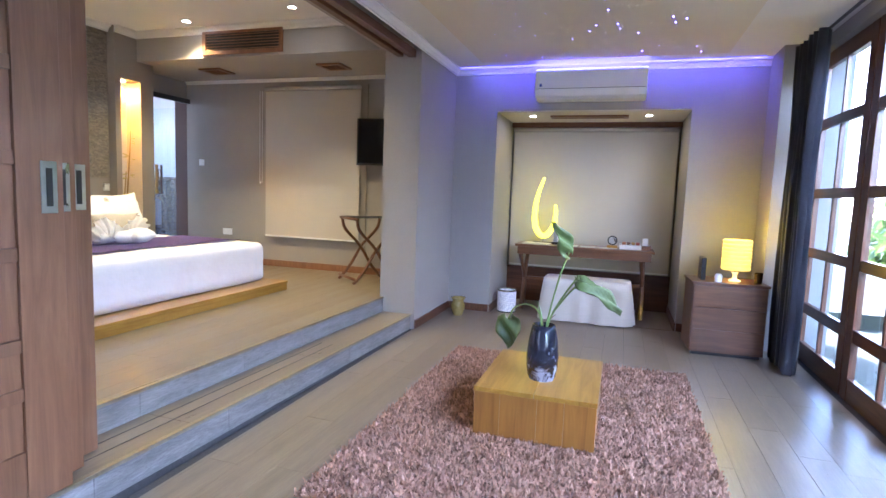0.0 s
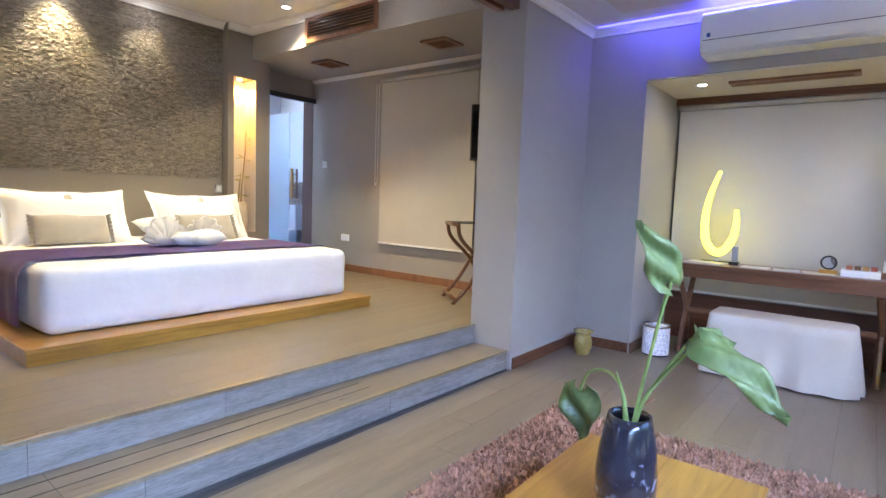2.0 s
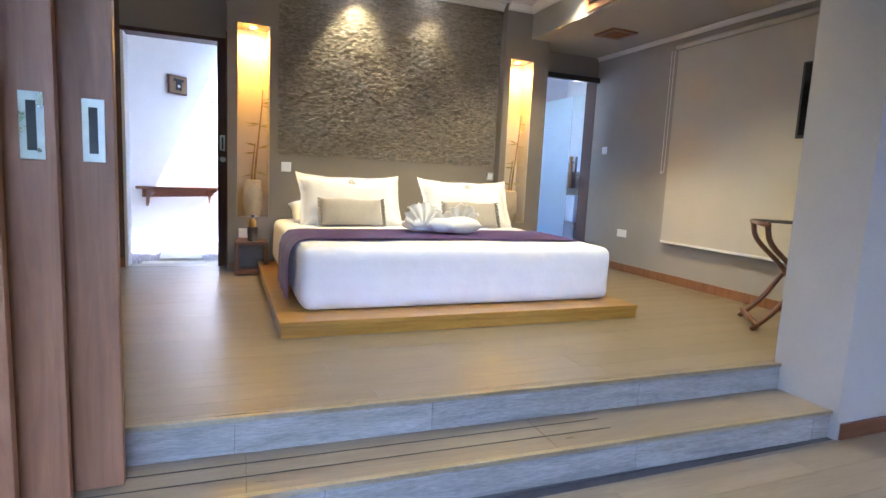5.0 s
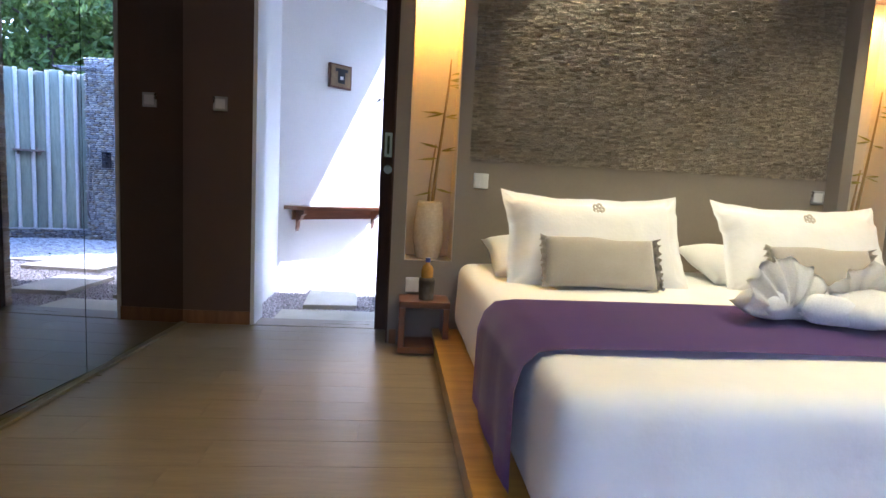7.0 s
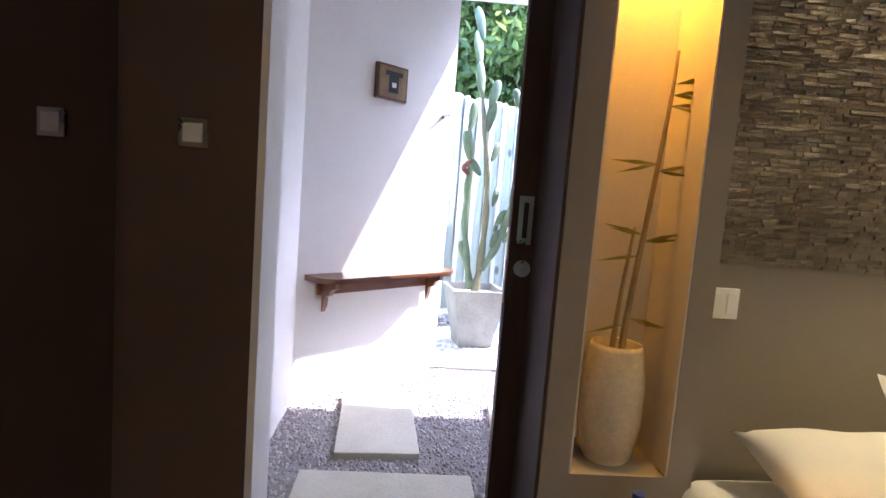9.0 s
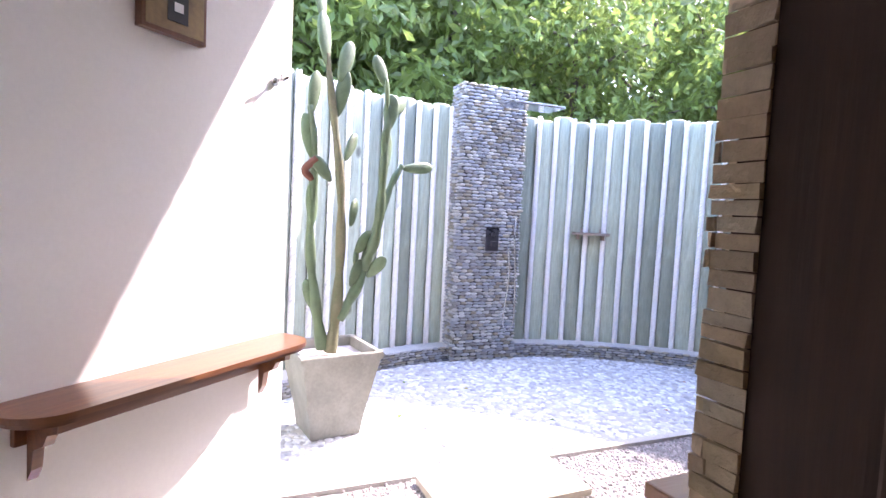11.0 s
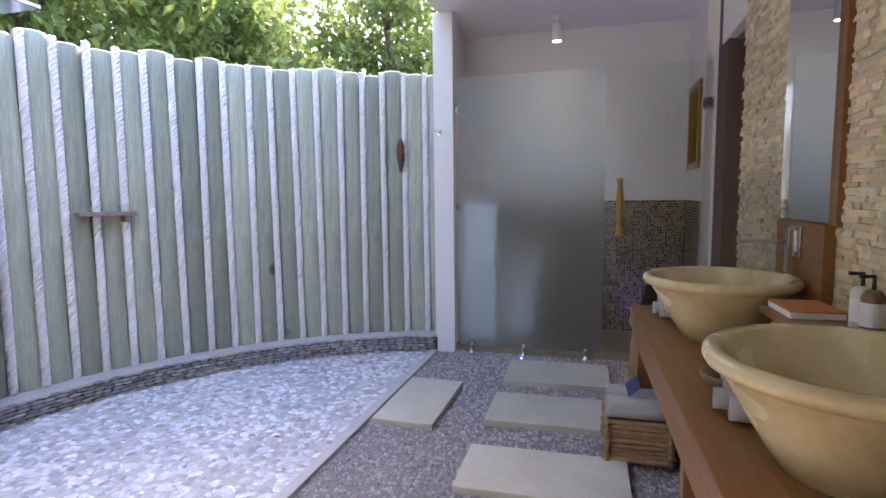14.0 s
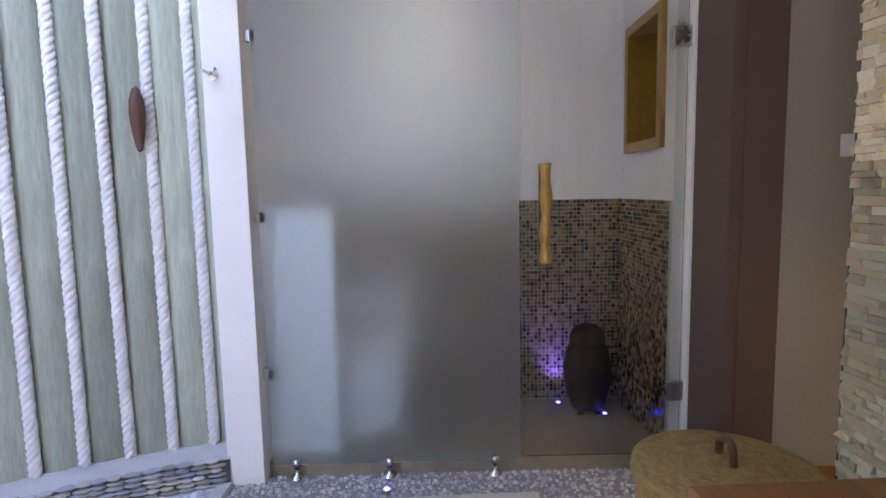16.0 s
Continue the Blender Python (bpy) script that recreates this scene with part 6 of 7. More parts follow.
def neon_lamp():
    t = thing("neon_sculpture", "glowing yellow J-shaped table lamp on the desk", "lamp", m=pose(7.26, 1.88, 0.79, 0, 0, 0))
    part("base", boxed((-0.05, 0.05, -0.12, 0.12, 0.0, 0.02), bevel=0.003), BLACK, t)
    part("stem", tube([(0, 0, 0.02), (0, 0, 0.08)], 0.006, 8), CHROME, t)
    curve = bow([(0, 0.02, 0.80), (0, 0.085, 0.6), (0, 0.115, 0.4), (0, 0.1, 0.2), (0, 0.03, 0.1), (0, -0.05, 0.11), (0, -0.115, 0.22), (0, -0.135, 0.36), (0, -0.13, 0.47)], 7)
    n = len(curve)
    part("tube", tube(curve, [0.012 + 0.022 * math.sin(math.pi * min(1, (i + 3) / (n * 1.1))) for i in range(n)], 12), NEON, t, "yellow glowing tube", True)


neon_lamp()


def desk_clutter():
    z = 0.7905
    for k, (x, y, w, d, h, tone, label, cat) in enumerate((
            (7.1, 1.93, 0.2, 0.3, 0.012, (0.7, 0.68, 0.6), "cream folder lying on the desk", "folder"),
            (7.1, 1.55, 0.16, 0.2, 0.006, (0.72, 0.7, 0.66), "white magazine on the desk", "magazine"),
            (7.1, 1.33, 0.16, 0.18, 0.005, (0.6, 0.6, 0.58), "pale brochure on the desk", "brochure"),
            (7.1, 1.12, 0.15, 0.2, 0.006, (0.66, 0.62, 0.5), "cream paper sheets on the desk", "paper"))):
        ob = thing(cat.replace(" ", "_"), label, cat, m=pose(x, y, z, 0, 0, 8 * k - 10))
        part("cover", boxed((-w / 2, w / 2, -d / 2, d / 2, 0, h), bevel=0.001), surface("paper_tone", tone, 0.6, bump=0.02), ob)
    ph = thing("telephone", "grey handset telephone upright on the desk", "telephone", m=pose(7.18, 1.72, z))
    part("cradle", boxed((-0.04, 0.04, -0.035, 0.035, 0, 0.03), bevel=0.006), BLACK, ph)
    part("handset", boxed((-0.012, 0.012, -0.024, 0.024, 0.031, 0.16), bevel=0.008), surface("grey_plastic", (0.3, 0.31, 0.34), 0.4), ph)
    cl = thing("desk_clock", "round chrome desk clock on a wooden foot", "clock", m=pose(7.12, 1.06, z + 0.006))
    part("foot", boxed((-0.03, 0.03, -0.06, 0.06, 0, 0.03), bevel=0.003), HONEY, cl)
    part("dial", tube([(-0.012, 0, 0.085), (0.012, 0, 0.085)], 0.055, 24), BLACK, cl)
    part("face", tube([(-0.0135, 0, 0.085), (-0.012, 0, 0.085)], 0.042, 24), STEEL, cl)
    tr = thing("tea_tray", "white tray with tea bags and cups", "tray", m=pose(7.14, 0.86, z))
    part("tray_body", boxed((-0.09, 0.09, -0.12, 0.12, 0, 0.05), bevel=0.004), PLASTIC, tr)
    for k, tone in enumerate(((0.45, 0.1, 0.06), (0.5, 0.3, 0.1), (0.2, 0.1, 0.06), (0.5, 0.2, 0.1))):
        part("tea_bag", boxed((-0.04, 0.04, -0.1 + 0.05 * k, -0.06 + 0.05 * k, 0.051, 0.08), bevel=0.003), surface("tea_wrap", tone, 0.5), tr)
    bx = thing("remote_holder", "dark box holding a white remote control", "box", m=pose(7.16, 0.7, z))
    part("box_body", boxed((-0.05, 0.05, -0.07, 0.07, 0, 0.045), bevel=0.003), TEAK_X, bx)
    part("remote", boxed((-0.012, 0.012, -0.03, 0.03, 0.046, 0.13), bevel=0.004), PLASTIC, bx)


desk_clutter()


def bin_and_urn():
    t = thing("waste_bin", "white patterned waste bin with chrome rim", "bin", m=pose(6.76, 2.2, 0))
    pat = surface("white_lozenge_bin", (0.72, 0.72, 0.74), 0.35, (0.66, 0.66, 0.7), 20.0)
    n = pat.node_tree
    ch = node(n, "TexChecker", Scale=46.0, Color1=(0.78, 0.78, 0.8, 1), Color2=(0.55, 0.55, 0.6, 1))
    tc = node(n, "TexCoord")
    mp = node(n, "Mapping", Rotation=(0.78, 0.3, 0.78))
    n.links.new(tc.outputs["Object"], mp.inputs[0])
    n.links.new(mp.outputs[0], ch.inputs["Vector"])
    n.links.new(ch.outputs["Color"], n.nodes["Principled BSDF"].inputs["Base Color"])
    part("bin_body", lathe([(0, 0.012), (0.108, 0.012), (0.11, 0.26), (0.104, 0.26), (0.102, 0.02), (0, 0.02)], 28), pat, t, smooth=True)
    part("rim", lathe([(0.112, 0.245), (0.114, 0.262), (0.103, 0.264), (0.102, 0.25)], 28), CHROME, t, "chrome rim", True)
    part("foot", lathe([(0, 0), (0.109, 0), (0.11, 0.014), (0.0, 0.013)], 28), BLACK, t)
    u = thing("ceramic_urn", "small yellow glazed urn on the floor", "urn", m=pose(6.3, 2.66, 0))
    glaze = surface("ochre_glaze", (0.38, 0.3, 0.08), 0.25, (0.25, 0.19, 0.05), 10.0, coat=0.4)
    part("urn_body", lathe([(0, 0), (0.052, 0), (0.056, 0.01), (0.075, 0.07), (0.078, 0.12), (0.062, 0.16), (0.06, 0.175), (0.082, 0.195), (0.084, 0.203), (0.06, 0.2), (0.052, 0.17), (0.06, 0.1), (0, 0.06)], 28), glaze, u, smooth=True)


bin_and_urn()


def dresser():
    t = thing("dresser", "walnut cabinet with dark top beside the curtain", "cabinet", m=pose(5.98, 0.04, 0, 0, 0, 3))
    w, d, h = 0.6, 0.44, 0.66
    part("carcass", boxed((-d / 2, d / 2, -w / 2, w / 2, 0.03, h - 0.025), bevel=0.003), WALNUT, t)
    part("plinth", boxed((-d / 2 + 0.02, d / 2 - 0.02, -w / 2 + 0.02, w / 2 - 0.02, 0.0, 0.03)), BLACK, t)
    part("top", boxed((-d / 2 - 0.012, d / 2 + 0.005, -w / 2 - 0.012, w / 2 + 0.012, h - 0.024, h), bevel=0.003), TEAK_Y, t)
    for k in range(3):
        z0 = 0.05 + k * 0.195
        part("drawer_front", boxed((-d / 2 - 0.012, -d / 2, -w / 2 + 0.01, w / 2 - 0.01, z0, z0 + 0.188), bevel=0.002), WALNUT, t)
    l = thing("table_lamp", "lit yellow paper table lamp on the dresser", "lamp", m=pose(5.96, -0.03, 0.6605))
    part("lamp_base", lathe([(0, 0), (0.05, 0), (0.05, 0.012), (0.02, 0.02), (0.016, 0.06), (0.03, 0.08), (0, 0.085)], 18), glow("amber_base", (1.0, 0.62, 0.06), 0.05), l, smooth=True)
    part("stem", tube([(0, 0, 0.085), (0, 0, 0.15)], 0.012, 10), BLACK, l)
    for k in range(8):
        z = 0.105 + k * 0.034
        part("shade_ring", lathe([(0.116, z), (0.122, z + 0.016), (0.116, z + 0.031), (0.11, z + 0.031), (0.11, z)], 28), LAMPGLOW, l, smooth=True)
    lamp("table_lamp_glow", "POINT", Matrix.Translation((5.96, -0.03, 1.12)), 0.6, (1.0, 0.66, 0.03), size=0.06)
    b = thing("book_rack", "black leather folder standing on the dresser", "folder", m=pose(5.98, 0.24, 0.6605))
    part("folder", boxed((-0.1, 0.1, -0.02, 0.02, 0, 0.2), bevel=0.005), BLACK, b)
    c = thing("drinking_glass", "clear glass tumbler on the dresser", "glass", m=pose(5.86, -0.2, 0.6605))
    part("tumbler", lathe([(0, 0), (0.03, 0), (0.035, 0.1), (0.032, 0.1), (0.027, 0.006), (0, 0.006)], 18), CLEAR, c, smooth=True)
    k = thing("small_jar", "small white jar on the dresser", "jar", m=pose(5.84, 0.12, 0.6605))
    part("jar_body", lathe([(0, 0), (0.03, 0), (0.034, 0.05), (0.02, 0.07), (0, 0.07)], 16), PLASTIC, k, smooth=True)


dresser()

# ---- bedroom fittings ----
blind("roller_blind", "beige roller blind drawn down on the bedroom wall", 6.70, 4.12, 5.5, 0.70, 2.62, 1)
structure("window_1", boxed((6.735, 6.7595, 4.05, 4.12, 0.62, 2.66), (6.735, 6.7595, 5.5, 5.56, 0.62, 2.66), (6.735, 6.7595, 4.12, 5.5, 0.62, 0.69)), WALL, "taupe painted window surround behind the blind")
part("bead_chain", tube(bow([(6.71, 5.56, 2.6), (6.72, 5.57, 1.9), (6.72, 5.57, 1.45), (6.71, 5.59, 1.42), (6.71, 5.6, 1.5), (6.71, 5.6, 2.6)], 6), 0.003, 5), PLASTIC, bpy.data.objects["roller_blind.001"])


def television():
    t = thing("television", "thin black television on a wall arm", "television", m=pose(6.62, 3.68, 1.92, 0, 0, 6))
    part("screen_housing", boxed((-0.02, 0.015, -0.42, 0.42, -0.26, 0.3), bevel=0.005), BLACK, t)
    part("screen", boxed((-0.0225, -0.0205, -0.4, 0.4, -0.235, 0.285)), surface("dark_screen", (0.01, 0.01, 0.012), 0.08, bump=0), t)
    part("wall_arm", boxed((0.016, 0.12, -0.05, 0.05, -0.06, 0.06)), BLACK, t)


television()


def luggage_rack():
    t = thing("luggage_rack", "folding dark wooden luggage rack with leather straps", "luggage rack", m=pose(6.31, 3.79, FB, 0, 0, 140))
    for y in (-0.22, 0.22):
        for s in (-1, 1):
            yy = y + 0.014 * s
            part("leg", tube(bow([(-0.27 * s, yy, 0.0), (-0.13 * s, yy, 0.16), (0.02 * s, yy, 0.4), (0.21 * s, yy, 0.6), (0.25 * s, yy, 0.73)], 6), 0.018, 8), TEAK, t, smooth=True)
    for x, z in ((-0.25, 0.735), (0.25, 0.735), (-0.25, 0.05), (0.25, 0.05)):
        part("crossbar", tube([(x, -0.26, z), (x, 0.26, z)], 0.017, 8), TEAK_Y, t, smooth=True)
    for k in range(5):
        y = -0.19 + 0.095 * k
        part("strap", boxed((-0.25, 0.25, y - 0.022, y + 0.022, 0.75, 0.756), bevel=0.001), BLACK, t, "black leather strap")


luggage_rack()


def switch(name, m, w, h, label, keys=1):
    t = thing(name, label, "switch", "wall switches", m=m)
    part("plate", boxed((-w / 2, w / 2, -0.009, -0.0005, -h / 2, h / 2), bevel=0.003), PLASTIC if "white" in label else STEEL, t)
    for k in range(keys):
        x = -w / 2 + w * (k + 0.5) / keys
        part("key", boxed((x - w / keys * 0.34, x + w / keys * 0.34, -0.0125, -0.0091, -h * 0.34, h * 0.34), bevel=0.002), PLASTIC, t)


switch("light_switch", pose(1.53, 6.82, 1.652), 0.085, 0.085, "grey light switch on the brown wall")
switch("light_switch", pose(3.11, 6.61, 1.275), 0.09, 0.09, "white light switch beside the headboard", 2)
switch("light_switch", pose(5.27, 6.61, 1.285), 0.085, 0.085, "grey light switch above the pillows")
switch("light_switch", pose(6.76, 6.59, 1.66, 0, 0, -90), 0.085, 0.085, "white light switch on the taupe wall")
switch("power_socket", pose(6.76, 6.16, 0.72, 0, 0, -90), 0.15, 0.085, "white double power socket on the taupe wall", 2)
switch("power_socket", pose(2.76, 6.5, 0.65), 0.15, 0.085, "white power socket above the nightstand", 2)


def niche_vase(x):
    t = thing("bamboo_vase", "pale glass vase with bamboo twigs in the niche", "vase", "niche vases", m=pose(x, 6.61, 0.7955))
    part("vase_body", lathe([(0, 0), (0.06, 0), (0.075, 0.02), (0.092, 0.12), (0.09, 0.22), (0.075, 0.33), (0.07, 0.345), (0.066, 0.34), (0.08, 0.2), (0.06, 0.02), (0, 0.015)], 28), surface("pale_ribbed_glass", (0.6, 0.52, 0.4), 0.2, (0.5, 0.42, 0.3), 8.0, coat=0.4), t, smooth=True)
    cane = surface("bamboo_cane", (0.36, 0.26, 0.1), 0.5, (0.25, 0.17, 0.06), 14.0)
    green = surface("bamboo_leaf", (0.4, 0.36, 0.05), 0.5, (0.25, 0.25, 0.03), 14.0)
    for k, pts in enumerate(([(0.01, 0, 0.1), (0.02, 0, 0.4), (0.05, 0.0, 0.72), (0.075, 0, 1.0), (0.085, 0, 1.17)], [(-0.01, 0.01, 0.1), (-0.005, 0.01, 0.4), (0.02, 0.01, 0.68)])):
        c = bow(pts, 6)
        part("cane", tube(c, [0.012 - 0.008 * i / len(c) for i in range(len(c))], 8), cane, t, smooth=True)
    rnd = random.Random(int(x * 10))
    for z, dx in ((0.4, -0.02), (0.42, 0.03), (0.6, -0.04), (0.64, 0.05), (0.66, -0.03), (0.86, 0.0), (0.84, 0.05), (1.02, 0.06), (1.05, 0.02), (1.08, 0.05)):
        for k in range(2):
            a = rnd.uniform(-0.4, 0.4) + (math.pi if dx < 0.02 else 0)
            d = Vector((math.cos(a), 0.25 * math.sin(a) - 0.1, rnd.uniform(-0.35, 0.35)))
            L = rnd.uniform(0.1, 0.15)
            p = Vector((0.02 + 0.065 * max(0, z - 0.4) / 0.7, 0, z))
            s = Vector((0, 0, 1)).cross(d).normalized() * 0.4 + Vector((0, 0, 0.6))
            bm = bmesh.new()
            vs = [bm.verts.new(p), bm.verts.new(p + d * L * 0.4 + s * 0.01), bm.verts.new(p + d * L), bm.verts.new(p + d * L * 0.4 - s * 0.01)]
            bm.faces.new(vs)
            bmesh.ops.solidify(bm, geom=bm.faces, thickness=0.001)
            part("leaf", bm, green, t)


niche_vase(2.81)
niche_vase(5.53)


def nightstand_things():
    t = thing("water_bottle", "amber bottle in a dark woven holder on the nightstand", "bottle", m=pose(2.80, 6.35, 0.5955))
    part("holder", lathe([(0, 0), (0.042, 0), (0.046, 0.1), (0.044, 0.125), (0.036, 0.126), (0, 0.1)], 20), surface("dark_woven_holder", (0.05, 0.035, 0.03), 0.6, (0.025, 0.018, 0.015), 60.0, bump=0.6), t, smooth=True)
    part("bottle_body", lathe([(0.033, 0.12), (0.035, 0.16), (0.028, 0.19), (0.013, 0.2), (0.013, 0.215), (0, 0.215)], 18), surface("amber_bottle", (0.4, 0.22, 0.04), 0.1, coat=0.5), t, smooth=True)
    part("cap", lathe([(0.015, 0.212), (0.015, 0.235), (0, 0.236)], 14), surface("blue_cap", (0.05, 0.08, 0.35), 0.4), t)
    u = thing("nightstand", "small brown open cube nightstand beyond the bed", "nightstand")
    x0, x1, y0, y1, z0, z1 = 5.42, 5.7, 6.27, 6.485, FB, 0.595
    part("top", boxed((x0, x1, y0, y1, z1 - 0.035, z1), bevel=0.003), TEAK_X, u)
    part("bottom", boxed((x0, x1, y0, y1, z0 + 0.01, z0 + 0.045), bevel=0.003), TEAK_X, u)
    part("side", boxed((x0, x0 + 0.035, y0, y1, z0 + 0.046, z1 - 0.036), bevel=0.003), TEAK, u)
    part("side", boxed((x1 - 0.035, x1, y0, y1, z0 + 0.046, z1 - 0.036), bevel=0.003), TEAK, u)


nightstand_things()


def towel_swans():
    for k, (x, y, turn) in enumerate(((3.96, 5.1, 10), (4.33, 5.14, 190))):
        t = thing("folded_towel", "white towel folded into a fan shape on the runner", "towel", "folded towels", m=pose(x, y, 0.815, 0, 0, turn) @ Matrix.Diagonal((1.15, 1.15, 1.3, 1)))
        bm = bmesh.new()
        n, rows = 44, 9
        g = []
        for i in range(rows + 1):
            v = i / rows
            row = []
            for j in range(n + 1):
                a = math.pi * (0.02 + 0.96 * j / n)
                pleat = 0.014 * math.sin(j * math.pi * 2 / 6.3) * (0.25 + v)
                r = 0.035 + 0.125 * v + 0.008 * math.sin(j * 1.7)
                row.append(bm.verts.new((-r * math.cos(a) * 1.05 + 0.03 * v, -0.03 + pleat + 0.07 * math.sin(a) * v * v, 0.012 + r * math.sin(a) * 0.95 + 0.012)))
            g.append(row)
        for a, b in zip(g, g[1:]):
            for j in range(n):
                bm.faces.new((a[j], a[j + 1], b[j + 1], b[j]))
        bmesh.ops.solidify(bm, geom=bm.faces, thickness=0.012)
        part("fan", bm, TOWEL, t, smooth=True)
        part("roll", cushion(bmesh.new(), 0.3, 0.15, 0.1, pose(0.05, 0.05, 0.05, 0, 0, 12), 0.5, 10), TOWEL, t, smooth=True)
        part("tuck", cushion(bmesh.new(), 0.16, 0.11, 0.09, pose(0.13, -0.04, 0.045, 0, 0, -30), 0.5, 8), TOWEL, t, smooth=True)


towel_swans()


def pocket_doors():
    t = thing("pocket_door", "dark wooden pocket door mostly slid into the wall", "door")
    part("leaf", boxed((2.505, 2.62, 6.775, 6.818, FB + 0.004, 2.41), bevel=0.003), DARKDOOR, t)
    plate = part("pull_plate", boxed((2.525, 2.57, 6.771, 6.7745, 1.39, 1.54), bevel=0.001), STEEL, t, "steel pull plate")
    part("pull_recess", boxed((2.54, 2.555, 6.7695, 6.7708, 1.41, 1.52)), BLACK, plate)
    part("lock_rose", tube([(2.55, 6.775, 1.315), (2.55, 6.766, 1.315)], 0.026, 16), STEEL, t)
    part("thumb_turn", tube([(2.55, 6.766, 1.315), (2.55, 6.735, 1.315)], 0.011, 10), STEEL, t)
    part("lock_plate", boxed((2.502, 2.5045, 6.785, 6.808, 1.2, 1.31), (2.502, 2.5045, 6.785, 6.808, 1.34, 1.44)), NOSING, t)
    structure("door_1", boxed((2.579, 2.5895, 6.5, 6.77, FB, 2.42), (2.579, 2.5895, 6.822, 6.985, FB, 2.42), (1.72, 2.5895, 6.80, 6.999, 2.385, 2.4195), bevel=0.002), DARKDOOR, "dark wooden door lining")
    structure("door_1_jamb", boxed((1.7205, 1.745, 6.815, 7.0395, FB, 2.384), bevel=0.002), WHITE, "white painted door jamb")
    structure("door_2", boxed((5.86, 6.755, 6.78, 6.838, 2.46, 2.519), bevel=0.002), BLACK, "black sliding track over the bath door")


pocket_doors()

# ---- boards, stones and other single pieces ----
def planks(parent, x0, x1, y0, y1, z, seed, slant=0.0):
    rnd = random.Random(seed)
    lengths = (1.0, 1.22, 1.44)
    w = 0.18
    kinds = {}
    y = y0
    while y < y1 - 0.01:
        wide = min(w, y1 - y)
        x = x0 - rnd.uniform(0, 1.0)
        while x < x1:
            L = rnd.choice(lengths)
            a, b = max(x, x0), min(x + L, x1)
            key = (round(b - a, 3), round(wide, 3))
            if b - a > 0.02:
                if key not in kinds:
                    bm = bmesh.new()
                    box(bm, -(b - a) / 2 + 0.0007, (b - a) / 2 - 0.0007, -wide / 2 + 0.0007, wide / 2 - 0.0007, -0.0035, 0)
                    mesh = bpy.data.meshes.new("plank")
                    bm.to_mesh(mesh)
                    bm.free()
                    mesh.materials.append(PLANK)
                    kinds[key] = mesh
                mesh = kinds[key]
                if slant and y == y0:
                    mesh = mesh.copy()
                    for v in mesh.vertices:
                        if v.co.y < 0:
                            v.co.y += slant * max(0, 5.478 - (a + b) / 2 - v.co.x)
                ob = new("plank", mesh)
                ob.location = ((a + b) / 2, y + wide / 2, z)
                ob.parent = parent
            x += L
        y += w


planks(bpy.data.objects["floor_living"], -1.98, 6.61, -0.56, 2.88, 0.0, 31)
planks(bpy.data.objects["floor_living"], 6.62, 7.59, 0.384, 2.366, 0.0, 32)
planks(bpy.data.objects["floor_bedroom"], 1.31, 6.747, 3.262, 6.806, FB, 33, STEP_SLANT)

rnd = random.Random(4)
for y, z0, z1 in ((2.905, 0.0, 0.128), (3.212, 0.1335, 0.275)):
    x = 0.2
    while x < 5.47:
        L = rnd.choice((0.8, 1.1, 1.35))
        b = min(x + L, 5.475)
        ob = part("riser_board", box(bmesh.new(), x + 0.0008, b - 0.0008, y, y + 0.02, z0 + 0.001, z1, 0.002), RISER, steps_base)
        x += L
for y0, y1, z in ((2.90, 3.21, 0.147), (3.207, 3.262, FB)):
    x = 0.2
    k = 0
    while x < 5.47:
        b = min(x + 1.22, 5.475)
        part("tread_board", box(bmesh.new(), x + 0.0008, b - 0.0008, y0 + 0.022, y1, z - 0.016, z, 0.0015), PLANK, steps_base)
        x += 1.22
    part("step_edge", boxed((0.2, 5.475, y0 - 0.004, y0 + 0.021, z - 0.019, z + 0.002), bevel=0.003), NOSING, steps_base)
for y in (3.03, 3.125):
    part("door_track", boxed((0.3, 4.2, y - 0.003, y + 0.003, 0.1475, 0.1485)), BLACK, steps_base)


steps_base.matrix_world = Matrix.Translation((5.478, 3.24, 0)) @ Matrix.Rotation(-math.atan(STEP_SLANT), 4, "Z") @ Matrix.Translation((-5.478, -3.24, 0))


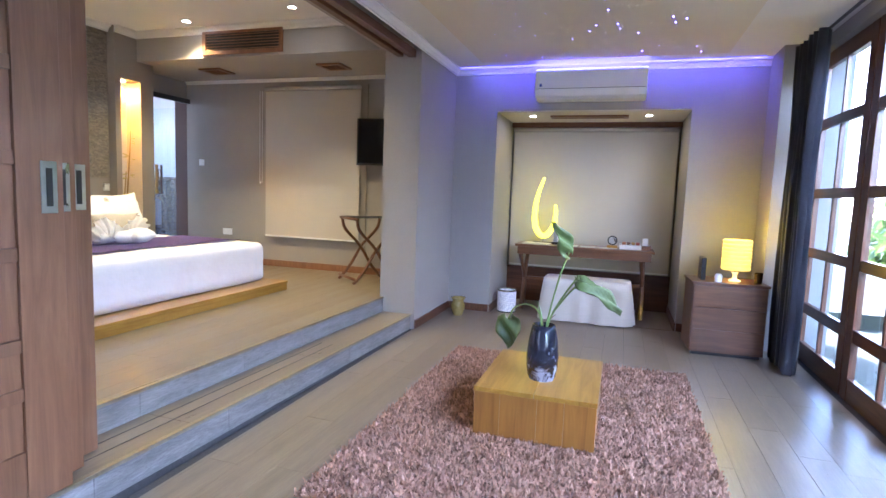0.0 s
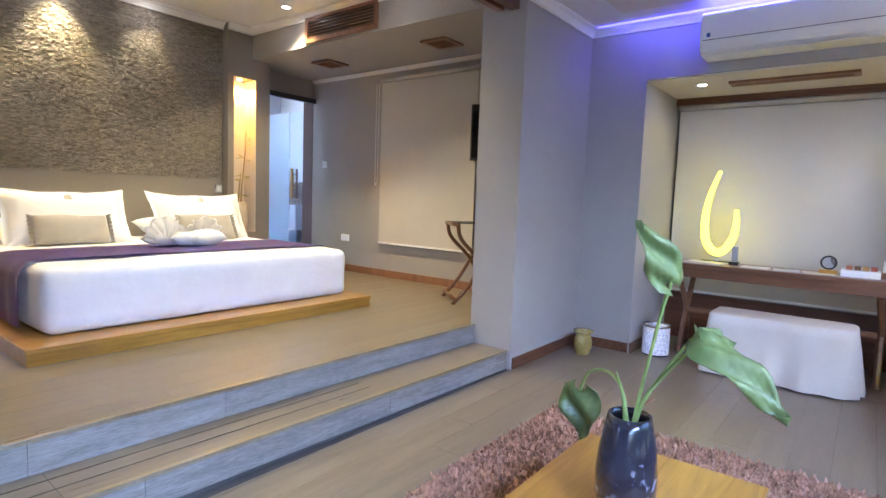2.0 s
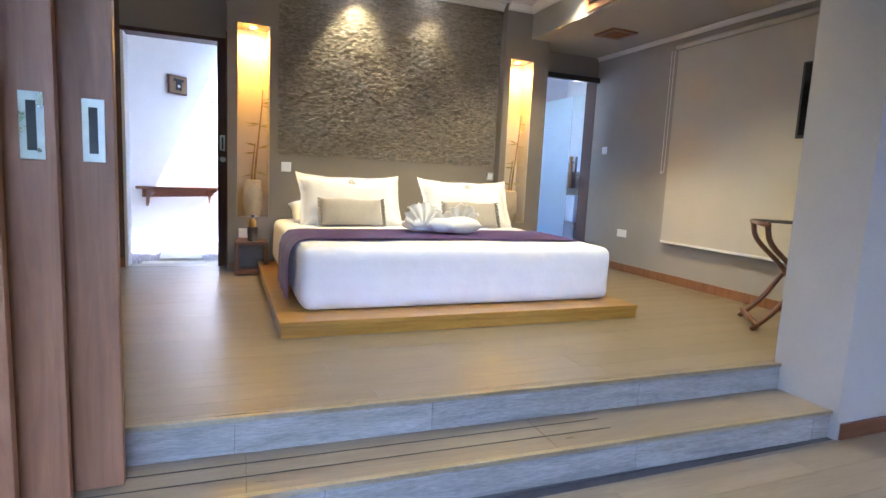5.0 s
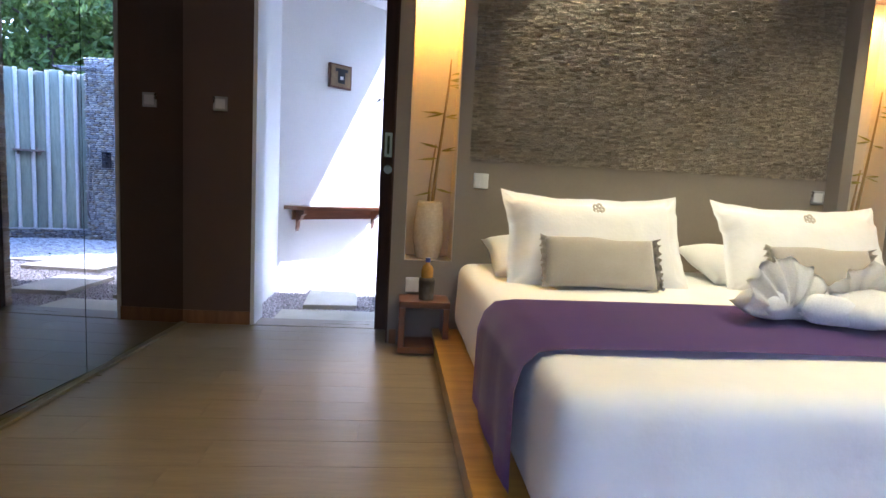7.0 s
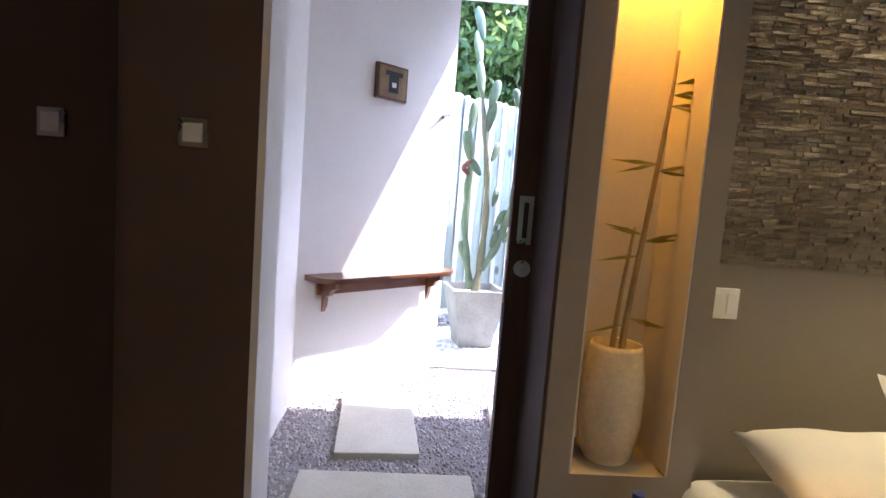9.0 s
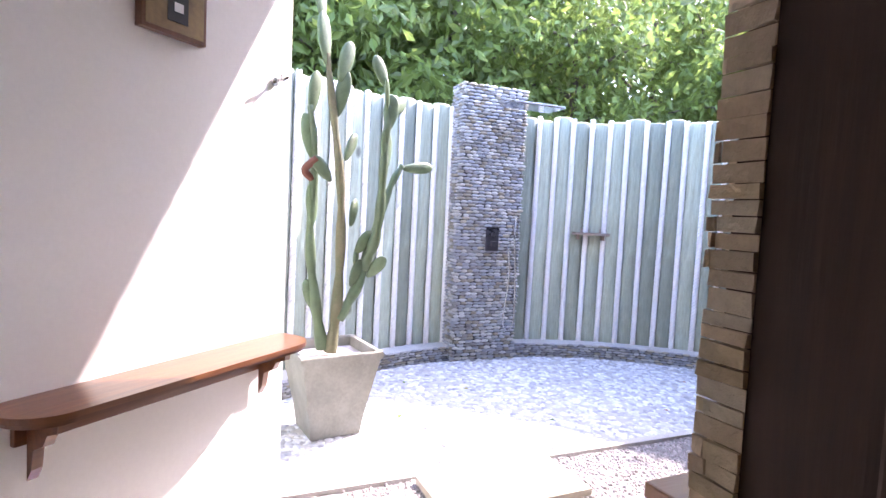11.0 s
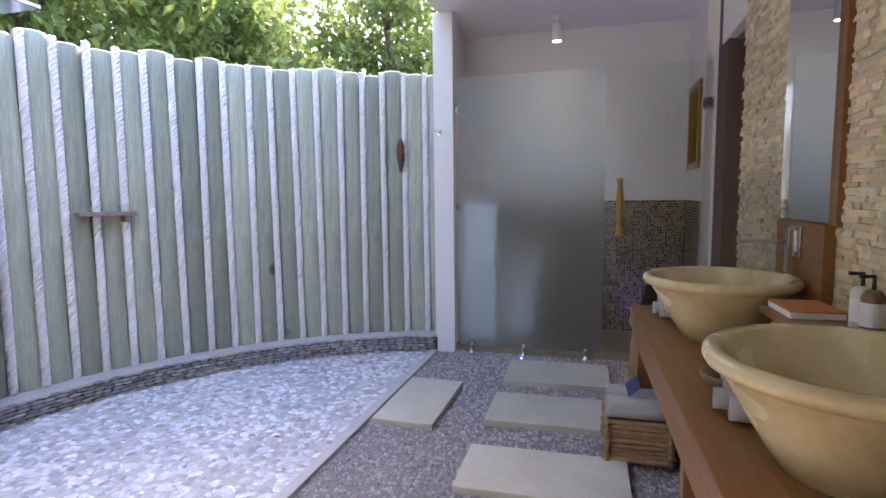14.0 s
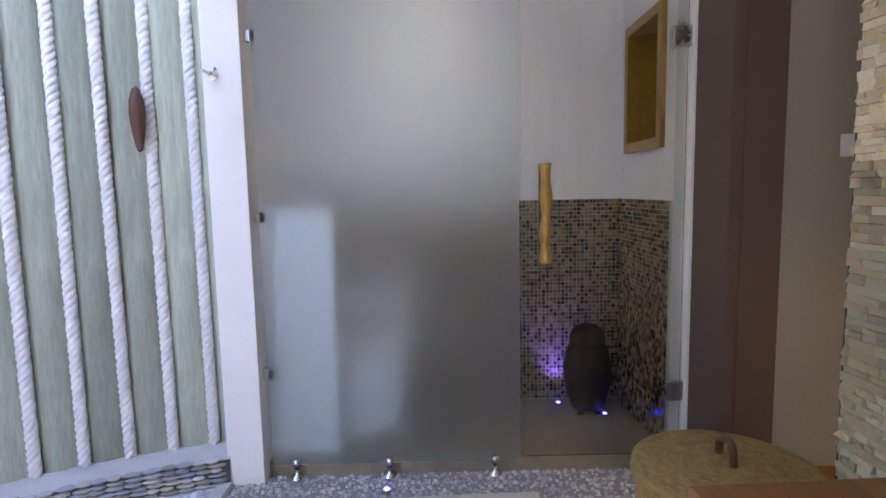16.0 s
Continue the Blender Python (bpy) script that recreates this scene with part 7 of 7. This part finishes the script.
def cladding(parent, m, w, z0, z1, row, long, deep, material, name, near, seed, gap=0.0015):
    """Rows of split stones on a wall: x along it, y out of it; the near ones are parts, the rest one mesh."""
    rnd = random.Random(seed)
    kinds = []
    for k in range(10):
        verts = [(sx * 0.5 + rnd.uniform(-0.03, 0.03) * (sy > 0), (0.5 + rnd.uniform(-0.2, 0.5) if sy > 0 else 0), sz * 0.5 + rnd.uniform(-0.06, 0.06) * (sy > 0)) for sx in (-1, 1) for sy in (0, 1) for sz in (-1, 1)]
        faces = [(2, 3, 7, 6), (0, 1, 3, 2), (4, 6, 7, 5), (1, 5, 7, 3), (0, 2, 6, 4)]
        kinds.append((np.array(verts), faces))
    shared = {}
    big_v, big_f, made = [], [], 0
    z = z0
    while z < z1 - row * 0.4:
        h = min(row * rnd.uniform(0.75, 1.25), z1 - z)
        x = 0.0
        while x < w - 0.004:
            L = min(long * rnd.uniform(0.4, 1.5), w - x)
            k = rnd.randrange(10)
            d = deep * rnd.uniform(0.4, 1.5)
            cx, cz = x + L / 2, z + h / 2
            size = (L - gap, d, h - gap)
            if made < 300 and near(cx, cz):
                if k not in shared:
                    mesh = bpy.data.meshes.new(name)
                    mesh.from_pydata(kinds[k][0].tolist(), [], kinds[k][1])
                    mesh.materials.append(material)
                    shared[k] = mesh
                ob = new(name, shared[k])
                ob.parent = parent
                ob.matrix_world = m @ Matrix.Translation((cx, 0, cz)) @ Matrix.Diagonal((*size, 1))
                made += 1
            else:
                a = np.array(m)
                p = kinds[k][0] * np.array(size) + np.array((cx, 0, cz))
                p = p @ a[:3, :3].T + a[:3, 3]
                o = len(big_v)
                big_v.extend(p.tolist())
                big_f.extend([tuple(i + o for i in f) for f in kinds[k][1]])
            x += L
        z += h
    mesh = bpy.data.meshes.new(name + "_cladding")
    mesh.from_pydata(big_v, [], big_f)
    mesh.materials.append(material)
    ob = new(name + "_cladding", mesh)
    ob.parent = parent
    tagged(ob, "split stone cladding", kind="stuff")


flip = Matrix(((1, 0, 0, 3.03), (0, -1, 0, 6.609), (0, 0, 1, 0), (0, 0, 0, 1)))
cladding(bpy.data.objects["wall_headboard"], flip, 2.28, 1.39, 3.02, 0.0125, 0.042, 0.009, SLATE, "stone_sliver", lambda x, z: x < 0.9 and z < 1.75, 51, 0.0012)
cladding(bpy.data.objects["wall_bath"], VM, 3.46, GB, CO, 0.0215, 0.075, 0.016, SANDSTONE, "stone_brick", lambda x, z: x > 2.7 and 1.0 < z < 2.0, 52)


reveal = Matrix(((0, -1, 0, 2.5785), (1, 0, 0, 6.955), (0, 0, 1, 0), (0, 0, 0, 1)))
cladding(bpy.data.objects["wall_bath"], reveal, 0.05, GB, CO, 0.017, 0.08, 0.006, SANDSTONE, "stone_brick", lambda x, z: False, 53)


def fallen_leaves():
    rnd = random.Random(9)
    tones = (surface("yellow_leaf", (0.45, 0.4, 0.05), 0.6), surface("green_fallen_leaf", (0.15, 0.25, 0.04), 0.6), surface("orange_leaf", (0.5, 0.2, 0.05), 0.6))
    for k, (x, y) in enumerate(((4.0, 10.3), (4.25, 9.6), (5.9, 10.0), (6.5, 9.6), (3.6, 10.6), (5.2, 9.5), (6.3, 9.35), (3.3, 9.9))):
        bm = bmesh.new()
        L = rnd.uniform(0.04, 0.08)
        vs = [bm.verts.new(p) for p in ((0, 0, 0), (L * 0.4, L * 0.28, 0.012), (L, 0, 0.004), (L * 0.4, -L * 0.28, 0.01))]
        bm.faces.new(vs)
        bmesh.ops.solidify(bm, geom=bm.faces, thickness=0.001)
        ob = tagged(part("fallen_leaf", bm, tones[k % 3]), ("yellow", "green", "orange")[k % 3] + " fallen leaf on the pebble floor", "leaf", "fallen leaves")
        ob.matrix_world = pose(x, y, GB + 0.008, 0, 0, rnd.uniform(0, 360))


fallen_leaves()
